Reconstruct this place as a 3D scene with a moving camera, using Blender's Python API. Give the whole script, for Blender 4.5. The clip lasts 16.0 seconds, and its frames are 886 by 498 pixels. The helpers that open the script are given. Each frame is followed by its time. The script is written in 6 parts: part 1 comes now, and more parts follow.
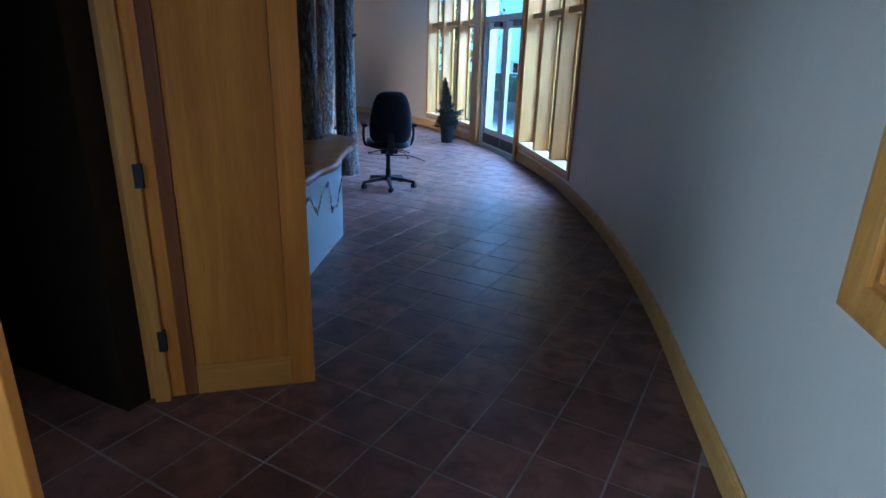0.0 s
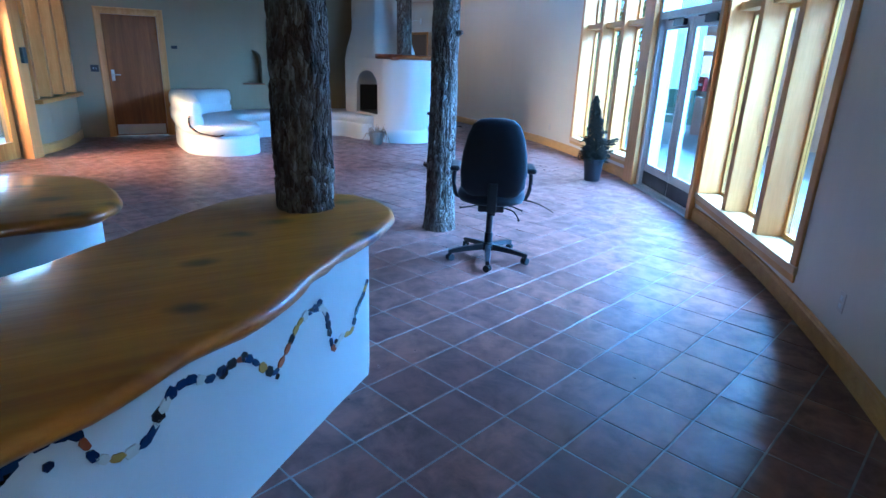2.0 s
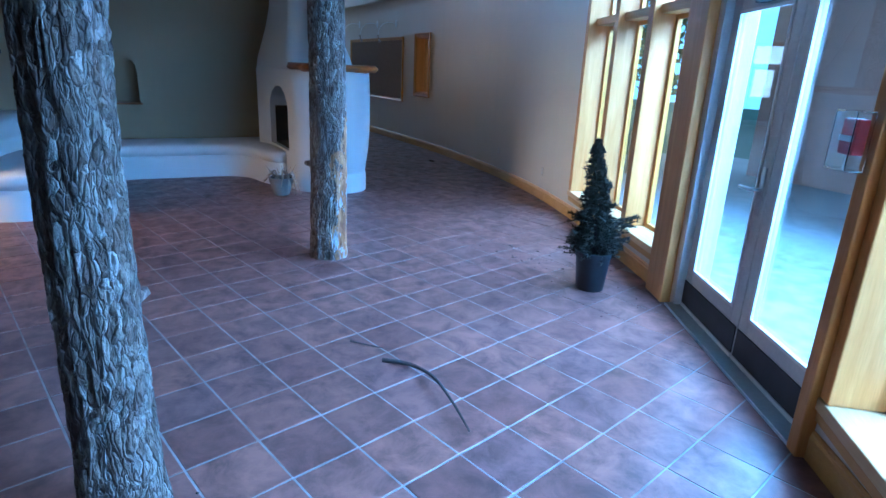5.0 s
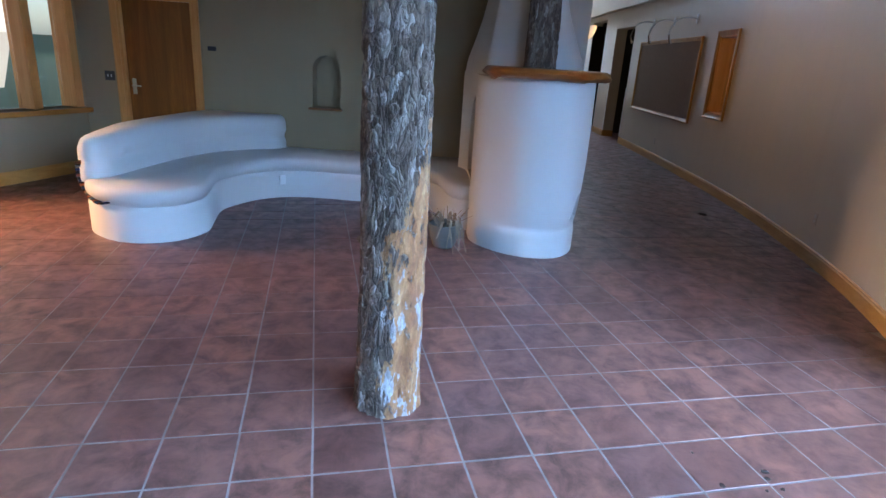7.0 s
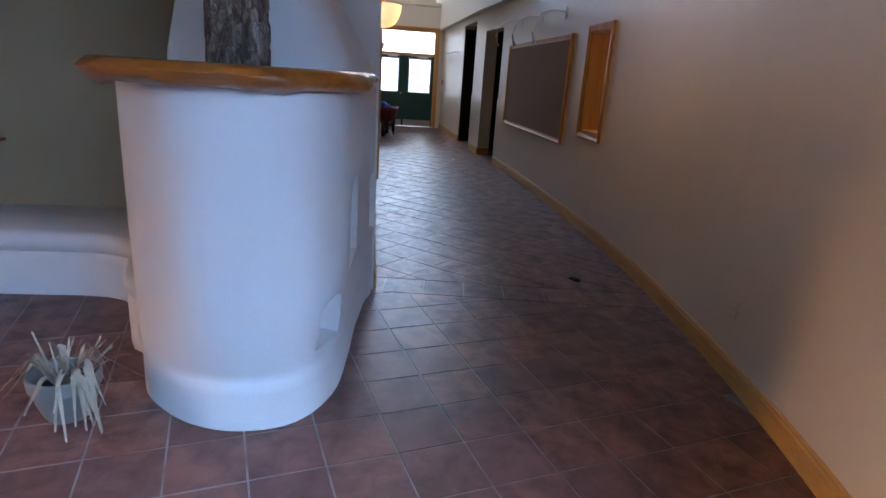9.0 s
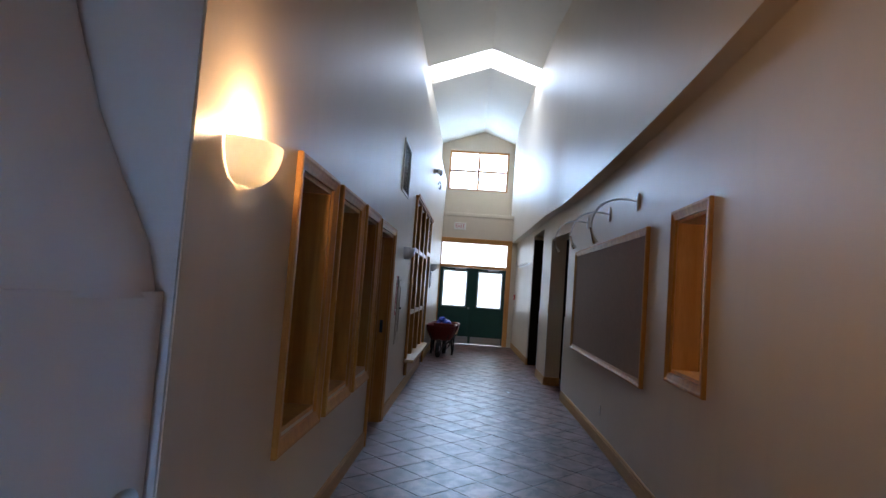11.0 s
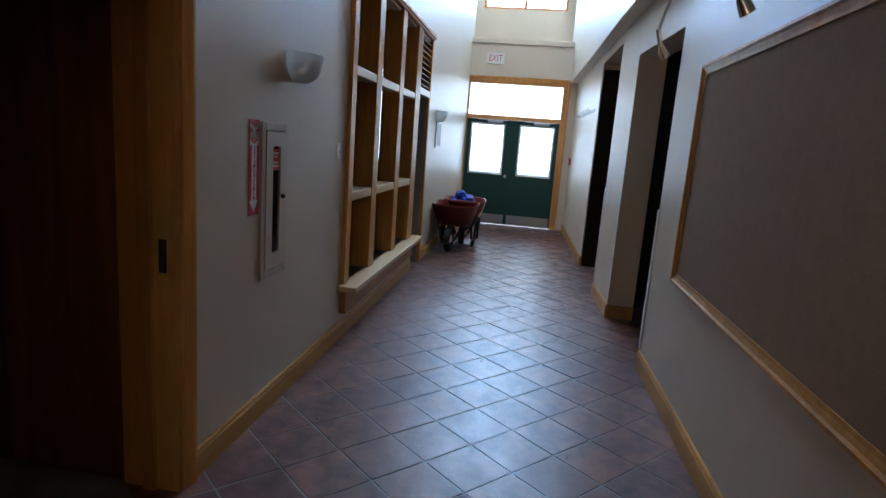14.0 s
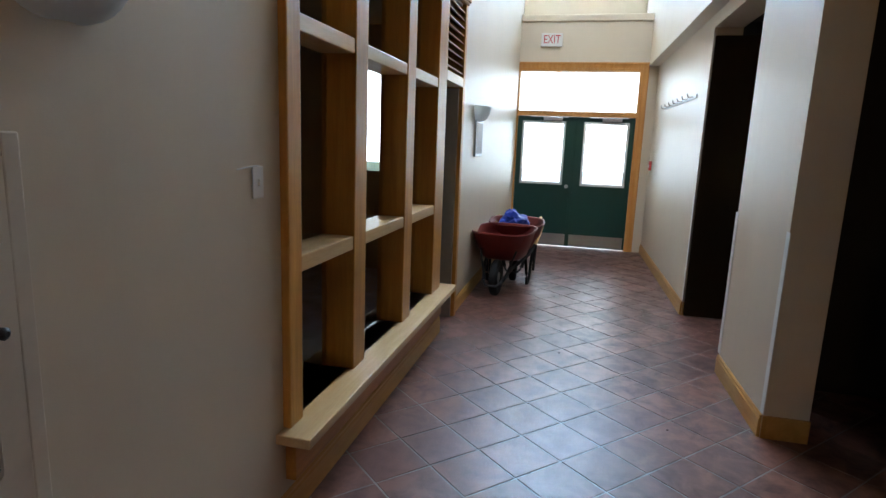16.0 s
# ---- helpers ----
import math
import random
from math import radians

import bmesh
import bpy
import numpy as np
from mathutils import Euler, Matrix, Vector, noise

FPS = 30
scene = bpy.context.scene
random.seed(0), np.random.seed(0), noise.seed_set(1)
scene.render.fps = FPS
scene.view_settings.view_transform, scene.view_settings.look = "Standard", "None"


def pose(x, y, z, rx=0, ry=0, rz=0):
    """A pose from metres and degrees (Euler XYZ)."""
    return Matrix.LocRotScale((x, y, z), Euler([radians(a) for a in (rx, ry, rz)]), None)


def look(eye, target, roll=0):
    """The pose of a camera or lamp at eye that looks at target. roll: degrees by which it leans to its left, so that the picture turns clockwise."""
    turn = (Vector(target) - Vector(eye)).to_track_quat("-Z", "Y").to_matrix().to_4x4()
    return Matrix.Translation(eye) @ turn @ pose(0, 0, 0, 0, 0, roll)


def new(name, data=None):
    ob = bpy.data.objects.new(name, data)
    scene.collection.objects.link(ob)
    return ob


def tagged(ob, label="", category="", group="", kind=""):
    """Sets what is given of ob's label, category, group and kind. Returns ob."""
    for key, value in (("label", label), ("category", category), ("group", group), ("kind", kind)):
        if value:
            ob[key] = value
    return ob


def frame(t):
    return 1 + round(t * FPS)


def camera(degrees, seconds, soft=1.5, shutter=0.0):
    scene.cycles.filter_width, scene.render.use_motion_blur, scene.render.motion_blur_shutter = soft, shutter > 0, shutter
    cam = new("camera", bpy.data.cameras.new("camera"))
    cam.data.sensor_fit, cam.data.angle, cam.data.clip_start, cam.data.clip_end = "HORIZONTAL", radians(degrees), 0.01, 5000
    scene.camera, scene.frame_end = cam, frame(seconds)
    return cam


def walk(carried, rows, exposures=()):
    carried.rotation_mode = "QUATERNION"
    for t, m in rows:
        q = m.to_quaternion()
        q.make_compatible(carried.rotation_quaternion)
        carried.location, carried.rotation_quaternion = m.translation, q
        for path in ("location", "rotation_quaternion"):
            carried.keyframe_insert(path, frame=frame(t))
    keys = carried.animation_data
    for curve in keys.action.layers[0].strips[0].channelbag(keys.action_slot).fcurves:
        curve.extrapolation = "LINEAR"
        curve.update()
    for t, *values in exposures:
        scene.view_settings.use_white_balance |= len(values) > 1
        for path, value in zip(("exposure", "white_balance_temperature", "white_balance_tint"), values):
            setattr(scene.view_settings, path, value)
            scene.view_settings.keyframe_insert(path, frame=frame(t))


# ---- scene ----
cam = camera(75.4, 16.0)
PATH = [
    (0, (0.988, 0.067, 1.578), (-0.294, 1.456, 0.924), 1.8),
    (0.5, (0.613, 0.56, 1.543), (-0.868, 1.735, 0.892), 2.4),
    (1, (0.251, 1.004, 1.573), (-1.351, 2.012, 0.925), 2.0),
    (1.5, (-0.13, 1.5, 1.566), (-1.736, 2.508, 0.93), 1.7),
    (2, (-0.627, 1.979, 1.526), (-2.233, 2.988, 0.892), 2.2),
    (2.5, (-1.025, 2.457, 1.505), (-2.595, 3.531, 0.888), 2.1),
    (3, (-1.427, 3.037, 1.523), (-2.995, 4.115, 0.907), 1.7),
    (3.2, (-1.645, 3.23, 1.488), (-3.196, 4.335, 0.877), 2.3),
    (5.3, (-3.414, 5.137, 1.551), (-5.126, 5.982, 0.952), 3.2),
    (5.5, (-3.641, 5.33, 1.538), (-5.387, 6.102, 0.938), 3.7),
    (6, (-4.165, 5.733, 1.561), (-6.029, 6.125, 0.95), 3.6),
    (6.5, (-4.661, 6.186, 1.561), (-6.559, 6.274, 0.936), 3.3),
    (7, (-5.241, 6.496, 1.566), (-7.14, 6.462, 0.939), 3.7),
    (7.5, (-5.836, 6.843, 1.507), (-7.74, 6.969, 0.908), 3.4),
    (8, (-6.456, 7.163, 1.49), (-8.341, 7.484, 0.902), 3.5),
    (8.5, (-7.07, 7.412, 1.544), (-8.942, 7.831, 0.978), 3.6),
    (9, (-7.638, 7.7, 1.547), (-9.536, 7.966, 0.974), 3.8),
    (9.5, (-8.217, 7.882, 1.536), (-10.168, 7.829, 1.1), 4.1),
    (10, (-8.754, 8.18, 1.502), (-10.751, 8.092, 1.557), 4.1),
    (10.2, (-8.928, 8.298, 1.535), (-10.922, 8.208, 1.659), 3.9),
    (12.3, (-11.939, 9.064, 1.527), (-13.93, 8.899, 1.62), 4.8),
    (12.5, (-12.182, 9.114, 1.541), (-14.168, 8.896, 1.63), 4.6),
    (13, (-12.934, 9.146, 1.521), (-14.904, 8.809, 1.608), 4.7),
    (13.5, (-13.578, 9.16, 1.555), (-15.55, 8.865, 1.402), 4.3),
    (14, (-14.252, 9.138, 1.587), (-16.2, 8.865, 1.222), 4.3),
    (14.5, (-14.866, 9.006, 1.604), (-16.813, 8.731, 1.24), 4.3),
    (15, (-15.398, 8.937, 1.585), (-17.305, 8.461, 1.215), 4.3),
    (15.5, (-15.916, 8.837, 1.59), (-17.715, 8.051, 1.209), 4.4),
    (16, (-16.438, 8.888, 1.636), (-18.351, 8.435, 1.27), 2.2),
]
walk(cam, [(t, look(eye, target, roll)) for t, eye, target, roll in PATH], [(0.0, -0.05, 4500, 2), (0.5, 0.78, 4400, 0), (1.0, 1.1, 4350, 0), (1.5, 1.05, 4250, 0), (3.0, 0.85, 4050, -2), (5.3, 0.15, 4350, 2), (6.0, 0.14, 4950, 5), (7.0, 0.32, 5800, 13), (8.0, 0.4, 6400, 20), (9.0, 0.3, 6050, 20), (10.0, 0.28, 5850, 18), (12.3, 0.0, 5800, 13), (13.5, 0.5, 5300, 10), (14.5, 0.95, 5650, 9), (16.0, 1.15, 6000, 9)])

# ---- light and exposure ----
world = bpy.data.worlds.new("sky")
scene.world = world
world.use_nodes = True
_wn = world.node_tree
_sky = _wn.nodes.new("ShaderNodeTexSky")
_sky.sky_type = "NISHITA"
_sky.sun_disc = False
_sky.sun_elevation = radians(48)
_sky.sun_rotation = radians(20)
_wn.links.new(_sky.outputs[0], _wn.nodes["Background"].inputs[0])
_wn.nodes["Background"].inputs[1].default_value = 0.12


def sun_lamp(strength, angle, elevation, azimuth, colour):
    data = bpy.data.lights.new("sun", "SUN")
    data.energy, data.angle, data.color = strength, radians(angle), colour
    ob = new("sun", data)
    e, a = radians(elevation), radians(azimuth)
    way = Vector((math.sin(a) * math.cos(e), math.cos(a) * math.cos(e), math.sin(e)))
    ob.matrix_world = look(way * 30, (0, 0, 0))


def area(name, eye, target, sx, sy, watts, colour, spread=180):
    data = bpy.data.lights.new(name, "AREA")
    data.shape, data.size, data.size_y, data.energy, data.color = "RECTANGLE", sx, sy, watts, colour
    data.spread = radians(spread)
    ob = new(name, data)
    ob.matrix_world = look(eye, target)
    return ob


sun_lamp(0.8, 14, 48, 20, (1.0, 0.96, 0.9))
COOL = (0.34, 0.60, 1.0)
DAY = (0.66, 0.84, 1.0)

# ---- materials ----
def mat(name, build):
    m = bpy.data.materials.new(name)
    m.use_nodes = True
    nt = m.node_tree
    build(nt, nt.nodes["Principled BSDF"])
    return m


def node(nt, kind, **values):
    n = nt.nodes.new(kind)
    for k, v in values.items():
        n.inputs[k].default_value = v
    return n


def coords(nt, scale=(1, 1, 1), world_space=False):
    tc = nt.nodes.new("ShaderNodeTexCoord")
    mp = nt.nodes.new("ShaderNodeMapping")
    mp.inputs["Scale"].default_value = scale
    if world_space:
        g = nt.nodes.new("ShaderNodeNewGeometry")
        nt.links.new(g.outputs["Position"], mp.inputs[0])
    else:
        nt.links.new(tc.outputs["Object"], mp.inputs[0])
    return mp.outputs[0]


def noise_tex(nt, vec, scale, detail=4, rough=0.55, distort=0.0):
    n = nt.nodes.new("ShaderNodeTexNoise")
    n.inputs["Scale"].default_value, n.inputs["Detail"].default_value = scale, detail
    n.inputs["Roughness"].default_value, n.inputs["Distortion"].default_value = rough, distort
    nt.links.new(vec, n.inputs["Vector"])
    return n.outputs["Fac"]


def ramp(nt, fac, *stops):
    r = nt.nodes.new("ShaderNodeValToRGB")
    els = r.color_ramp.elements
    while len(els) < len(stops):
        els.new(0.5)
    for e, (p, c) in zip(els, stops):
        e.position, e.color = p, (*c, 1) if len(c) == 3 else c
    nt.links.new(fac, r.inputs[0])
    return r.outputs[0]


def mix(nt, fac, a, b, mode="MIX"):
    m = nt.nodes.new("ShaderNodeMix")
    m.data_type, m.blend_type = "RGBA", mode
    for sock, v in ((m.inputs[0], fac), (m.inputs[6], a), (m.inputs[7], b)):
        if isinstance(v, (int, float)):
            sock.default_value = v
        elif isinstance(v, tuple):
            sock.default_value = (*v, 1)
        else:
            nt.links.new(v, sock)
    return m.outputs[2]


def bump(nt, bsdf, height, strength=0.3, distance=0.01):
    b = nt.nodes.new("ShaderNodeBump")
    b.inputs["Strength"].default_value, b.inputs["Distance"].default_value = strength, distance
    nt.links.new(height, b.inputs["Height"])
    nt.links.new(b.outputs[0], bsdf.inputs["Normal"])


def plaster(name, colour, stain=0.85, rough=0.8, grain=90, relief=0.12, gloss=0.3):
    def build(nt, p):
        v = coords(nt, world_space=True)
        big, fine = noise_tex(nt, v, 0.7, 5, 0.6), noise_tex(nt, v, grain, 3)
        streak = noise_tex(nt, coords(nt, (3, 3, 0.35), True), 1.3, 5, 0.65)
        c = mix(nt, ramp(nt, big, (0.3, (0, 0, 0)), (0.7, (1, 1, 1))), tuple(x * stain for x in colour), colour)
        c = mix(nt, ramp(nt, streak, (0.55, (0, 0, 0)), (0.8, (0.35, 0.35, 0.35))), c, tuple(x * 0.8 for x in colour))
        nt.links.new(c, p.inputs["Base Color"])
        p.inputs["Roughness"].default_value = rough
        p.inputs["Specular IOR Level"].default_value = gloss
        bump(nt, p, fine, relief, 0.004)
    return mat(name, build)


def wood(name, dark, light, rough=0.35, scale=1.0, axis="z", knots=False, coat=0.0):
    def build(nt, p):
        s = {"x": (0.6, 9, 9), "y": (9, 0.6, 9), "z": (9, 9, 0.6)}[axis]
        v = coords(nt, tuple(a * scale for a in s))
        fig = noise_tex(nt, v, 1.6, 6, 0.6, 0.6)
        fine = noise_tex(nt, coords(nt, tuple(a * scale * 7 for a in s)), 2.5, 3)
        c = ramp(nt, fig, (0.3, dark), (0.55, tuple((a + b) / 2 for a, b in zip(dark, light))), (0.72, light))
        c = mix(nt, ramp(nt, fine, (0.4, (0, 0, 0)), (0.75, (0.26, 0.26, 0.26))), c, tuple(a * 0.7 for a in dark))
        oi = nt.nodes.new("ShaderNodeObjectInfo")
        tone = ramp(nt, oi.outputs["Random"], (0.0, (0.86, 0.86, 0.86)), (1.0, (1.1, 1.1, 1.1)))
        c = mix(nt, 1.0, c, tone, "MULTIPLY")
        if knots:
            vo = nt.nodes.new("ShaderNodeTexVoronoi")
            vo.voronoi_dimensions = "2D"
            vo.inputs["Scale"].default_value = 1.0
            wav = nt.nodes.new("ShaderNodeTexNoise")
            wav.inputs["Scale"].default_value = 7
            nt.links.new(coords(nt), wav.inputs["Vector"])
            nt.links.new(mix(nt, 0.22, coords(nt, (3.0, 1.9, 1.0)), wav.outputs["Color"], "ADD"), vo.inputs["Vector"])
            spot = ramp(nt, vo.outputs["Distance"], (0.04, (1, 1, 1)), (0.17, (0, 0, 0)))
            c = mix(nt, spot, c, tuple(a * 0.25 for a in dark))
            patch = noise_tex(nt, coords(nt, (1, 1, 1)), 3.2, 3)
            c = mix(nt, ramp(nt, patch, (0.52, (0, 0, 0)), (0.75, (0.5, 0.5, 0.5))), c, tuple(a * 0.45 for a in dark))
        nt.links.new(c, p.inputs["Base Color"])
        nt.links.new(ramp(nt, fine, (0.2, (rough,) * 3), (0.9, (min(1, rough + 0.2),) * 3)), p.inputs["Roughness"])
        p.inputs["Specular IOR Level"].default_value = 0.35
        p.inputs["Coat Weight"].default_value = coat
        p.inputs["Coat Roughness"].default_value = 0.08
        bump(nt, p, fine, 0.08, 0.003)
    return mat(name, build)


def plain(name, colour, rough=0.5, metal=0.0, grain=40, amount=0.15, relief=0.0):
    def build(nt, p):
        v = coords(nt)
        n = noise_tex(nt, v, grain, 4)
        b = noise_tex(nt, v, grain * 0.12, 4)
        c = mix(nt, ramp(nt, n, (0.3, (0, 0, 0)), (0.8, (1, 1, 1))), tuple(x * (1 - amount) for x in colour), colour)
        c = mix(nt, ramp(nt, b, (0.45, (0, 0, 0)), (0.8, (amount * 2,) * 3)), c, tuple(x * 0.65 for x in colour))
        nt.links.new(c, p.inputs["Base Color"])
        nt.links.new(ramp(nt, b, (0.3, (rough,) * 3), (0.8, (min(1.0, rough * 1.25),) * 3)), p.inputs["Roughness"])
        p.inputs["Metallic"].default_value = metal
        if relief:
            bump(nt, p, n, relief, 0.003)
    return mat(name, build)


def glow(name, colour, strength):
    def build(nt, p):
        p.inputs["Base Color"].default_value = (*colour, 1)
        p.inputs["Emission Color"].default_value = (*colour, 1)
        p.inputs["Emission Strength"].default_value = strength
    return mat(name, build)


def glass_mat(name, tint, rough=0.0):
    def build(nt, p):
        p.inputs["Base Color"].default_value = (*tint, 1)
        p.inputs["Transmission Weight"].default_value = 1.0
        p.inputs["Roughness"].default_value = rough
        p.inputs["IOR"].default_value = 1.45
    return mat(name, build)


def tile_build(tones, rough, gloss):
    def build(nt, p):
        tile_nodes(nt, p, tones, rough, gloss)
    return build


def tile_nodes(nt, p, tones, rough, gloss):
    oi = nt.nodes.new("ShaderNodeObjectInfo")
    geo = nt.nodes.new("ShaderNodeNewGeometry")
    add = nt.nodes.new("ShaderNodeMath")
    nt.links.new(oi.outputs["Random"], add.inputs[0])
    nt.links.new(geo.outputs["Random Per Island"], add.inputs[1])
    fr = nt.nodes.new("ShaderNodeMath")
    fr.operation = "FRACT"
    nt.links.new(add.outputs[0], fr.inputs[0])
    v = coords(nt, world_space=True)
    tone = ramp(nt, fr.outputs[0], *zip((0.0, 0.35, 0.7, 1.0), tones))
    cloud = noise_tex(nt, v, 6.5, 5, 0.65, 0.4)
    wide = noise_tex(nt, v, 0.9, 4)
    c = mix(nt, ramp(nt, cloud, (0.38, (0, 0, 0)), (0.66, (0.85, 0.85, 0.85))), tone, tuple(0.34 * a for a in tones[0]))
    c = mix(nt, ramp(nt, wide, (0.45, (0, 0, 0)), (0.7, (0.4, 0.4, 0.4))), c, tones[1])
    speck = noise_tex(nt, v, 55, 3, 0.7)
    c = mix(nt, ramp(nt, speck, (0.66, (0, 0, 0)), (0.74, (0.5, 0.5, 0.5))), c, tuple(0.36 * a for a in tones[0]))
    nt.links.new(c, p.inputs["Base Color"])
    nt.links.new(ramp(nt, cloud, (0.3, (rough,) * 3), (0.75, (rough + 0.22,) * 3)), p.inputs["Roughness"])
    p.inputs["Specular IOR Level"].default_value = gloss
    bump(nt, p, noise_tex(nt, v, 14, 4), 0.12, 0.006)


def grout_build(nt, p):
    v = coords(nt, world_space=True)
    n = noise_tex(nt, v, 5, 5)
    nt.links.new(ramp(nt, n, (0.3, (0.12, 0.112, 0.107)), (0.7, (0.29, 0.275, 0.265))), p.inputs["Base Color"])
    p.inputs["Roughness"].default_value = 0.55


def math_node(nt, op, a, b, c=0.0):
    n = nt.nodes.new("ShaderNodeMath")
    n.operation = op
    for sock, v in zip(n.inputs, (a, b, c)):
        if isinstance(v, (int, float)):
            sock.default_value = v
        else:
            nt.links.new(v, sock)
    return n.outputs[0]


def bark_build(bare):
    def build(nt, p):
        v = coords(nt, (1, 1, 0.36))
        wob = nt.nodes.new("ShaderNodeTexNoise")
        wob.inputs["Scale"].default_value, wob.inputs["Detail"].default_value = 9, 4
        nt.links.new(v, wob.inputs["Vector"])
        vd = mix(nt, 0.14, v, wob.outputs["Color"], "ADD")
        cell = nt.nodes.new("ShaderNodeTexVoronoi")
        edge = nt.nodes.new("ShaderNodeTexVoronoi")
        edge.feature = "DISTANCE_TO_EDGE"
        for n in (cell, edge):
            n.inputs["Scale"].default_value = 42
            nt.links.new(vd, n.inputs["Vector"])
        grey = nt.nodes.new("ShaderNodeSeparateColor")
        nt.links.new(cell.outputs["Color"], grey.inputs[0])
        fine = noise_tex(nt, v, 34, 8, 0.75, 0.6)
        mid = noise_tex(nt, v, 7, 6, 0.65, 0.8)
        c = ramp(nt, grey.outputs[0], (0.0, (0.12, 0.08, 0.053)), (0.45, (0.2, 0.142, 0.1)), (0.8, (0.3, 0.235, 0.18)), (1.0, (0.41, 0.35, 0.3)))
        c = mix(nt, ramp(nt, fine, (0.42, (0, 0, 0)), (0.6, (1, 1, 1))), mix(nt, 1.0, c, (0.42, 0.38, 0.36), "MULTIPLY"), c)
        c = mix(nt, ramp(nt, mid, (0.55, (0, 0, 0)), (0.7, (0.7, 0.7, 0.7))), c, (0.27, 0.225, 0.185))
        c = mix(nt, ramp(nt, edge.outputs["Distance"], (0.0, (0.6, 0.6, 0.6)), (0.04, (0, 0, 0))), c, (0.016, 0.011, 0.009))
        h = mix(nt, 0.5, fine, ramp(nt, edge.outputs["Distance"], (0.0, (0, 0, 0)), (0.22, (1, 1, 1))))
        if bare:
            xyz = nt.nodes.new("ShaderNodeSeparateXYZ")
            nt.links.new(coords(nt), xyz.inputs[0])
            ragged = noise_tex(nt, coords(nt, (1, 1, 0.4)), 8, 6, 0.7, 0.6)
            over = math_node(nt, "MAXIMUM", math_node(nt, "SUBTRACT", xyz.outputs[2], 0.75), 0.0)
            score = math_node(nt, "MULTIPLY_ADD", xyz.outputs[1], 6.4, math_node(nt, "MULTIPLY_ADD", ragged, 2.2, -1.1))
            score = math_node(nt, "MULTIPLY_ADD", over, -2.0, score)
            mask = ramp(nt, score, (0.02, (0, 0, 0)), (0.09, (1, 1, 1)))
            tan = ramp(nt, noise_tex(nt, coords(nt, (1, 1, 0.3)), 12, 6, 0.65), (0.3, (0.26, 0.095, 0.035)), (0.48, (0.44, 0.20, 0.075)), (0.62, (0.52, 0.30, 0.14)))
            low = ramp(nt, xyz.outputs[2], (0.3, (0.11, 0.11, 0.11)), (1.0, (0.0, 0.0, 0.0)))
            pale = math_node(nt, "ADD", noise_tex(nt, coords(nt, (1, 1, 0.35)), 15, 4, 0.6), low)
            tan = mix(nt, ramp(nt, pale, (0.62, (0, 0, 0)), (0.65, (1, 1, 1))), tan, (0.50, 0.50, 0.50))
            flake = noise_tex(nt, coords(nt, (1, 1, 0.45)), 26, 6, 0.7, 0.5)
            mask = mix(nt, ramp(nt, flake, (0.36, (0, 0, 0)), (0.43, (1, 1, 1))), (0, 0, 0), mask)
            tan = mix(nt, ramp(nt, fine, (0.45, (0.55, 0.55, 0.55)), (0.62, (0, 0, 0))), tan, (0.13, 0.06, 0.028))
            c = mix(nt, mask, c, tan)
            h = mix(nt, mask, h, mix(nt, 0.85, fine, (0.15, 0.15, 0.15)))
        nt.links.new(c, p.inputs["Base Color"])
        p.inputs["Roughness"].default_value = 0.88
        bump(nt, p, h, 1.0, 0.022)
    return build


def mesh_net_build(nt, p):
    v = coords(nt, (1, 1, 1))
    w = nt.nodes.new("ShaderNodeTexWave")
    w.inputs["Scale"].default_value = 60
    nt.links.new(v, w.inputs["Vector"])
    nt.links.new(ramp(nt, w.outputs["Fac"], (0.3, (0.005, 0.006, 0.01)), (0.7, (0.018, 0.02, 0.03))), p.inputs["Base Color"])
    p.inputs["Roughness"].default_value = 0.95
    p.inputs["Sheen Weight"].default_value = 0.15


WALL = plaster("wall_paint", (0.61, 0.51, 0.385), 0.93, 0.45, 120, 0.05, 0.5)
# Shade put into the colour: near-black brown for faces that get no light
SHADE_BROWN = plaster("shade_brown", (0.022, 0.014, 0.008), 0.85, 0.9, gloss=0.0)
LOBBY_WALL = plaster("lobby_plaster", (0.29, 0.222, 0.128), 0.92, 0.8)
CREAM = plaster("cream_plaster", (0.58, 0.565, 0.53), 0.94, 0.7, 70, 0.2)
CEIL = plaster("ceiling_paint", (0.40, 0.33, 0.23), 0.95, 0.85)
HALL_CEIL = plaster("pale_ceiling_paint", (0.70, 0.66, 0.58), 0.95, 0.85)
# Near-black tint: the rooms' lack of light is painted into their walls
SHADE_ROOM = plaster("room_shade", (0.045, 0.036, 0.03), 0.9, 0.9)
YELLOW_ROOM = plaster("yellow_room_paint", (0.62, 0.47, 0.16), 0.9, 0.8)
TRIM = wood("maple_trim", (0.50, 0.205, 0.042), (0.67, 0.33, 0.098), 0.38)
TRIM_X = wood("maple_trim_long", (0.42, 0.21, 0.045), (0.58, 0.32, 0.085), 0.38, axis="x")
OAK = wood("oiled_oak", (0.40, 0.165, 0.024), (0.62, 0.305, 0.058), 0.33)
OAK_X = wood("oiled_oak_long", (0.32, 0.12, 0.016), (0.52, 0.235, 0.04), 0.36, axis="x")
SILL = wood("pale_sill", (0.54, 0.34, 0.14), (0.68, 0.48, 0.24), 0.3, axis="x")
DOOR = wood("fir_door", (0.40, 0.135, 0.014), (0.60, 0.25, 0.034), 0.33, 0.8)
DOOR_X = wood("fir_rail", (0.44, 0.18, 0.025), (0.64, 0.30, 0.055), 0.33, 0.8, axis="x")
DOOR_DK = wood("red_brown_stile", (0.16, 0.05, 0.015), (0.26, 0.09, 0.02), 0.35)
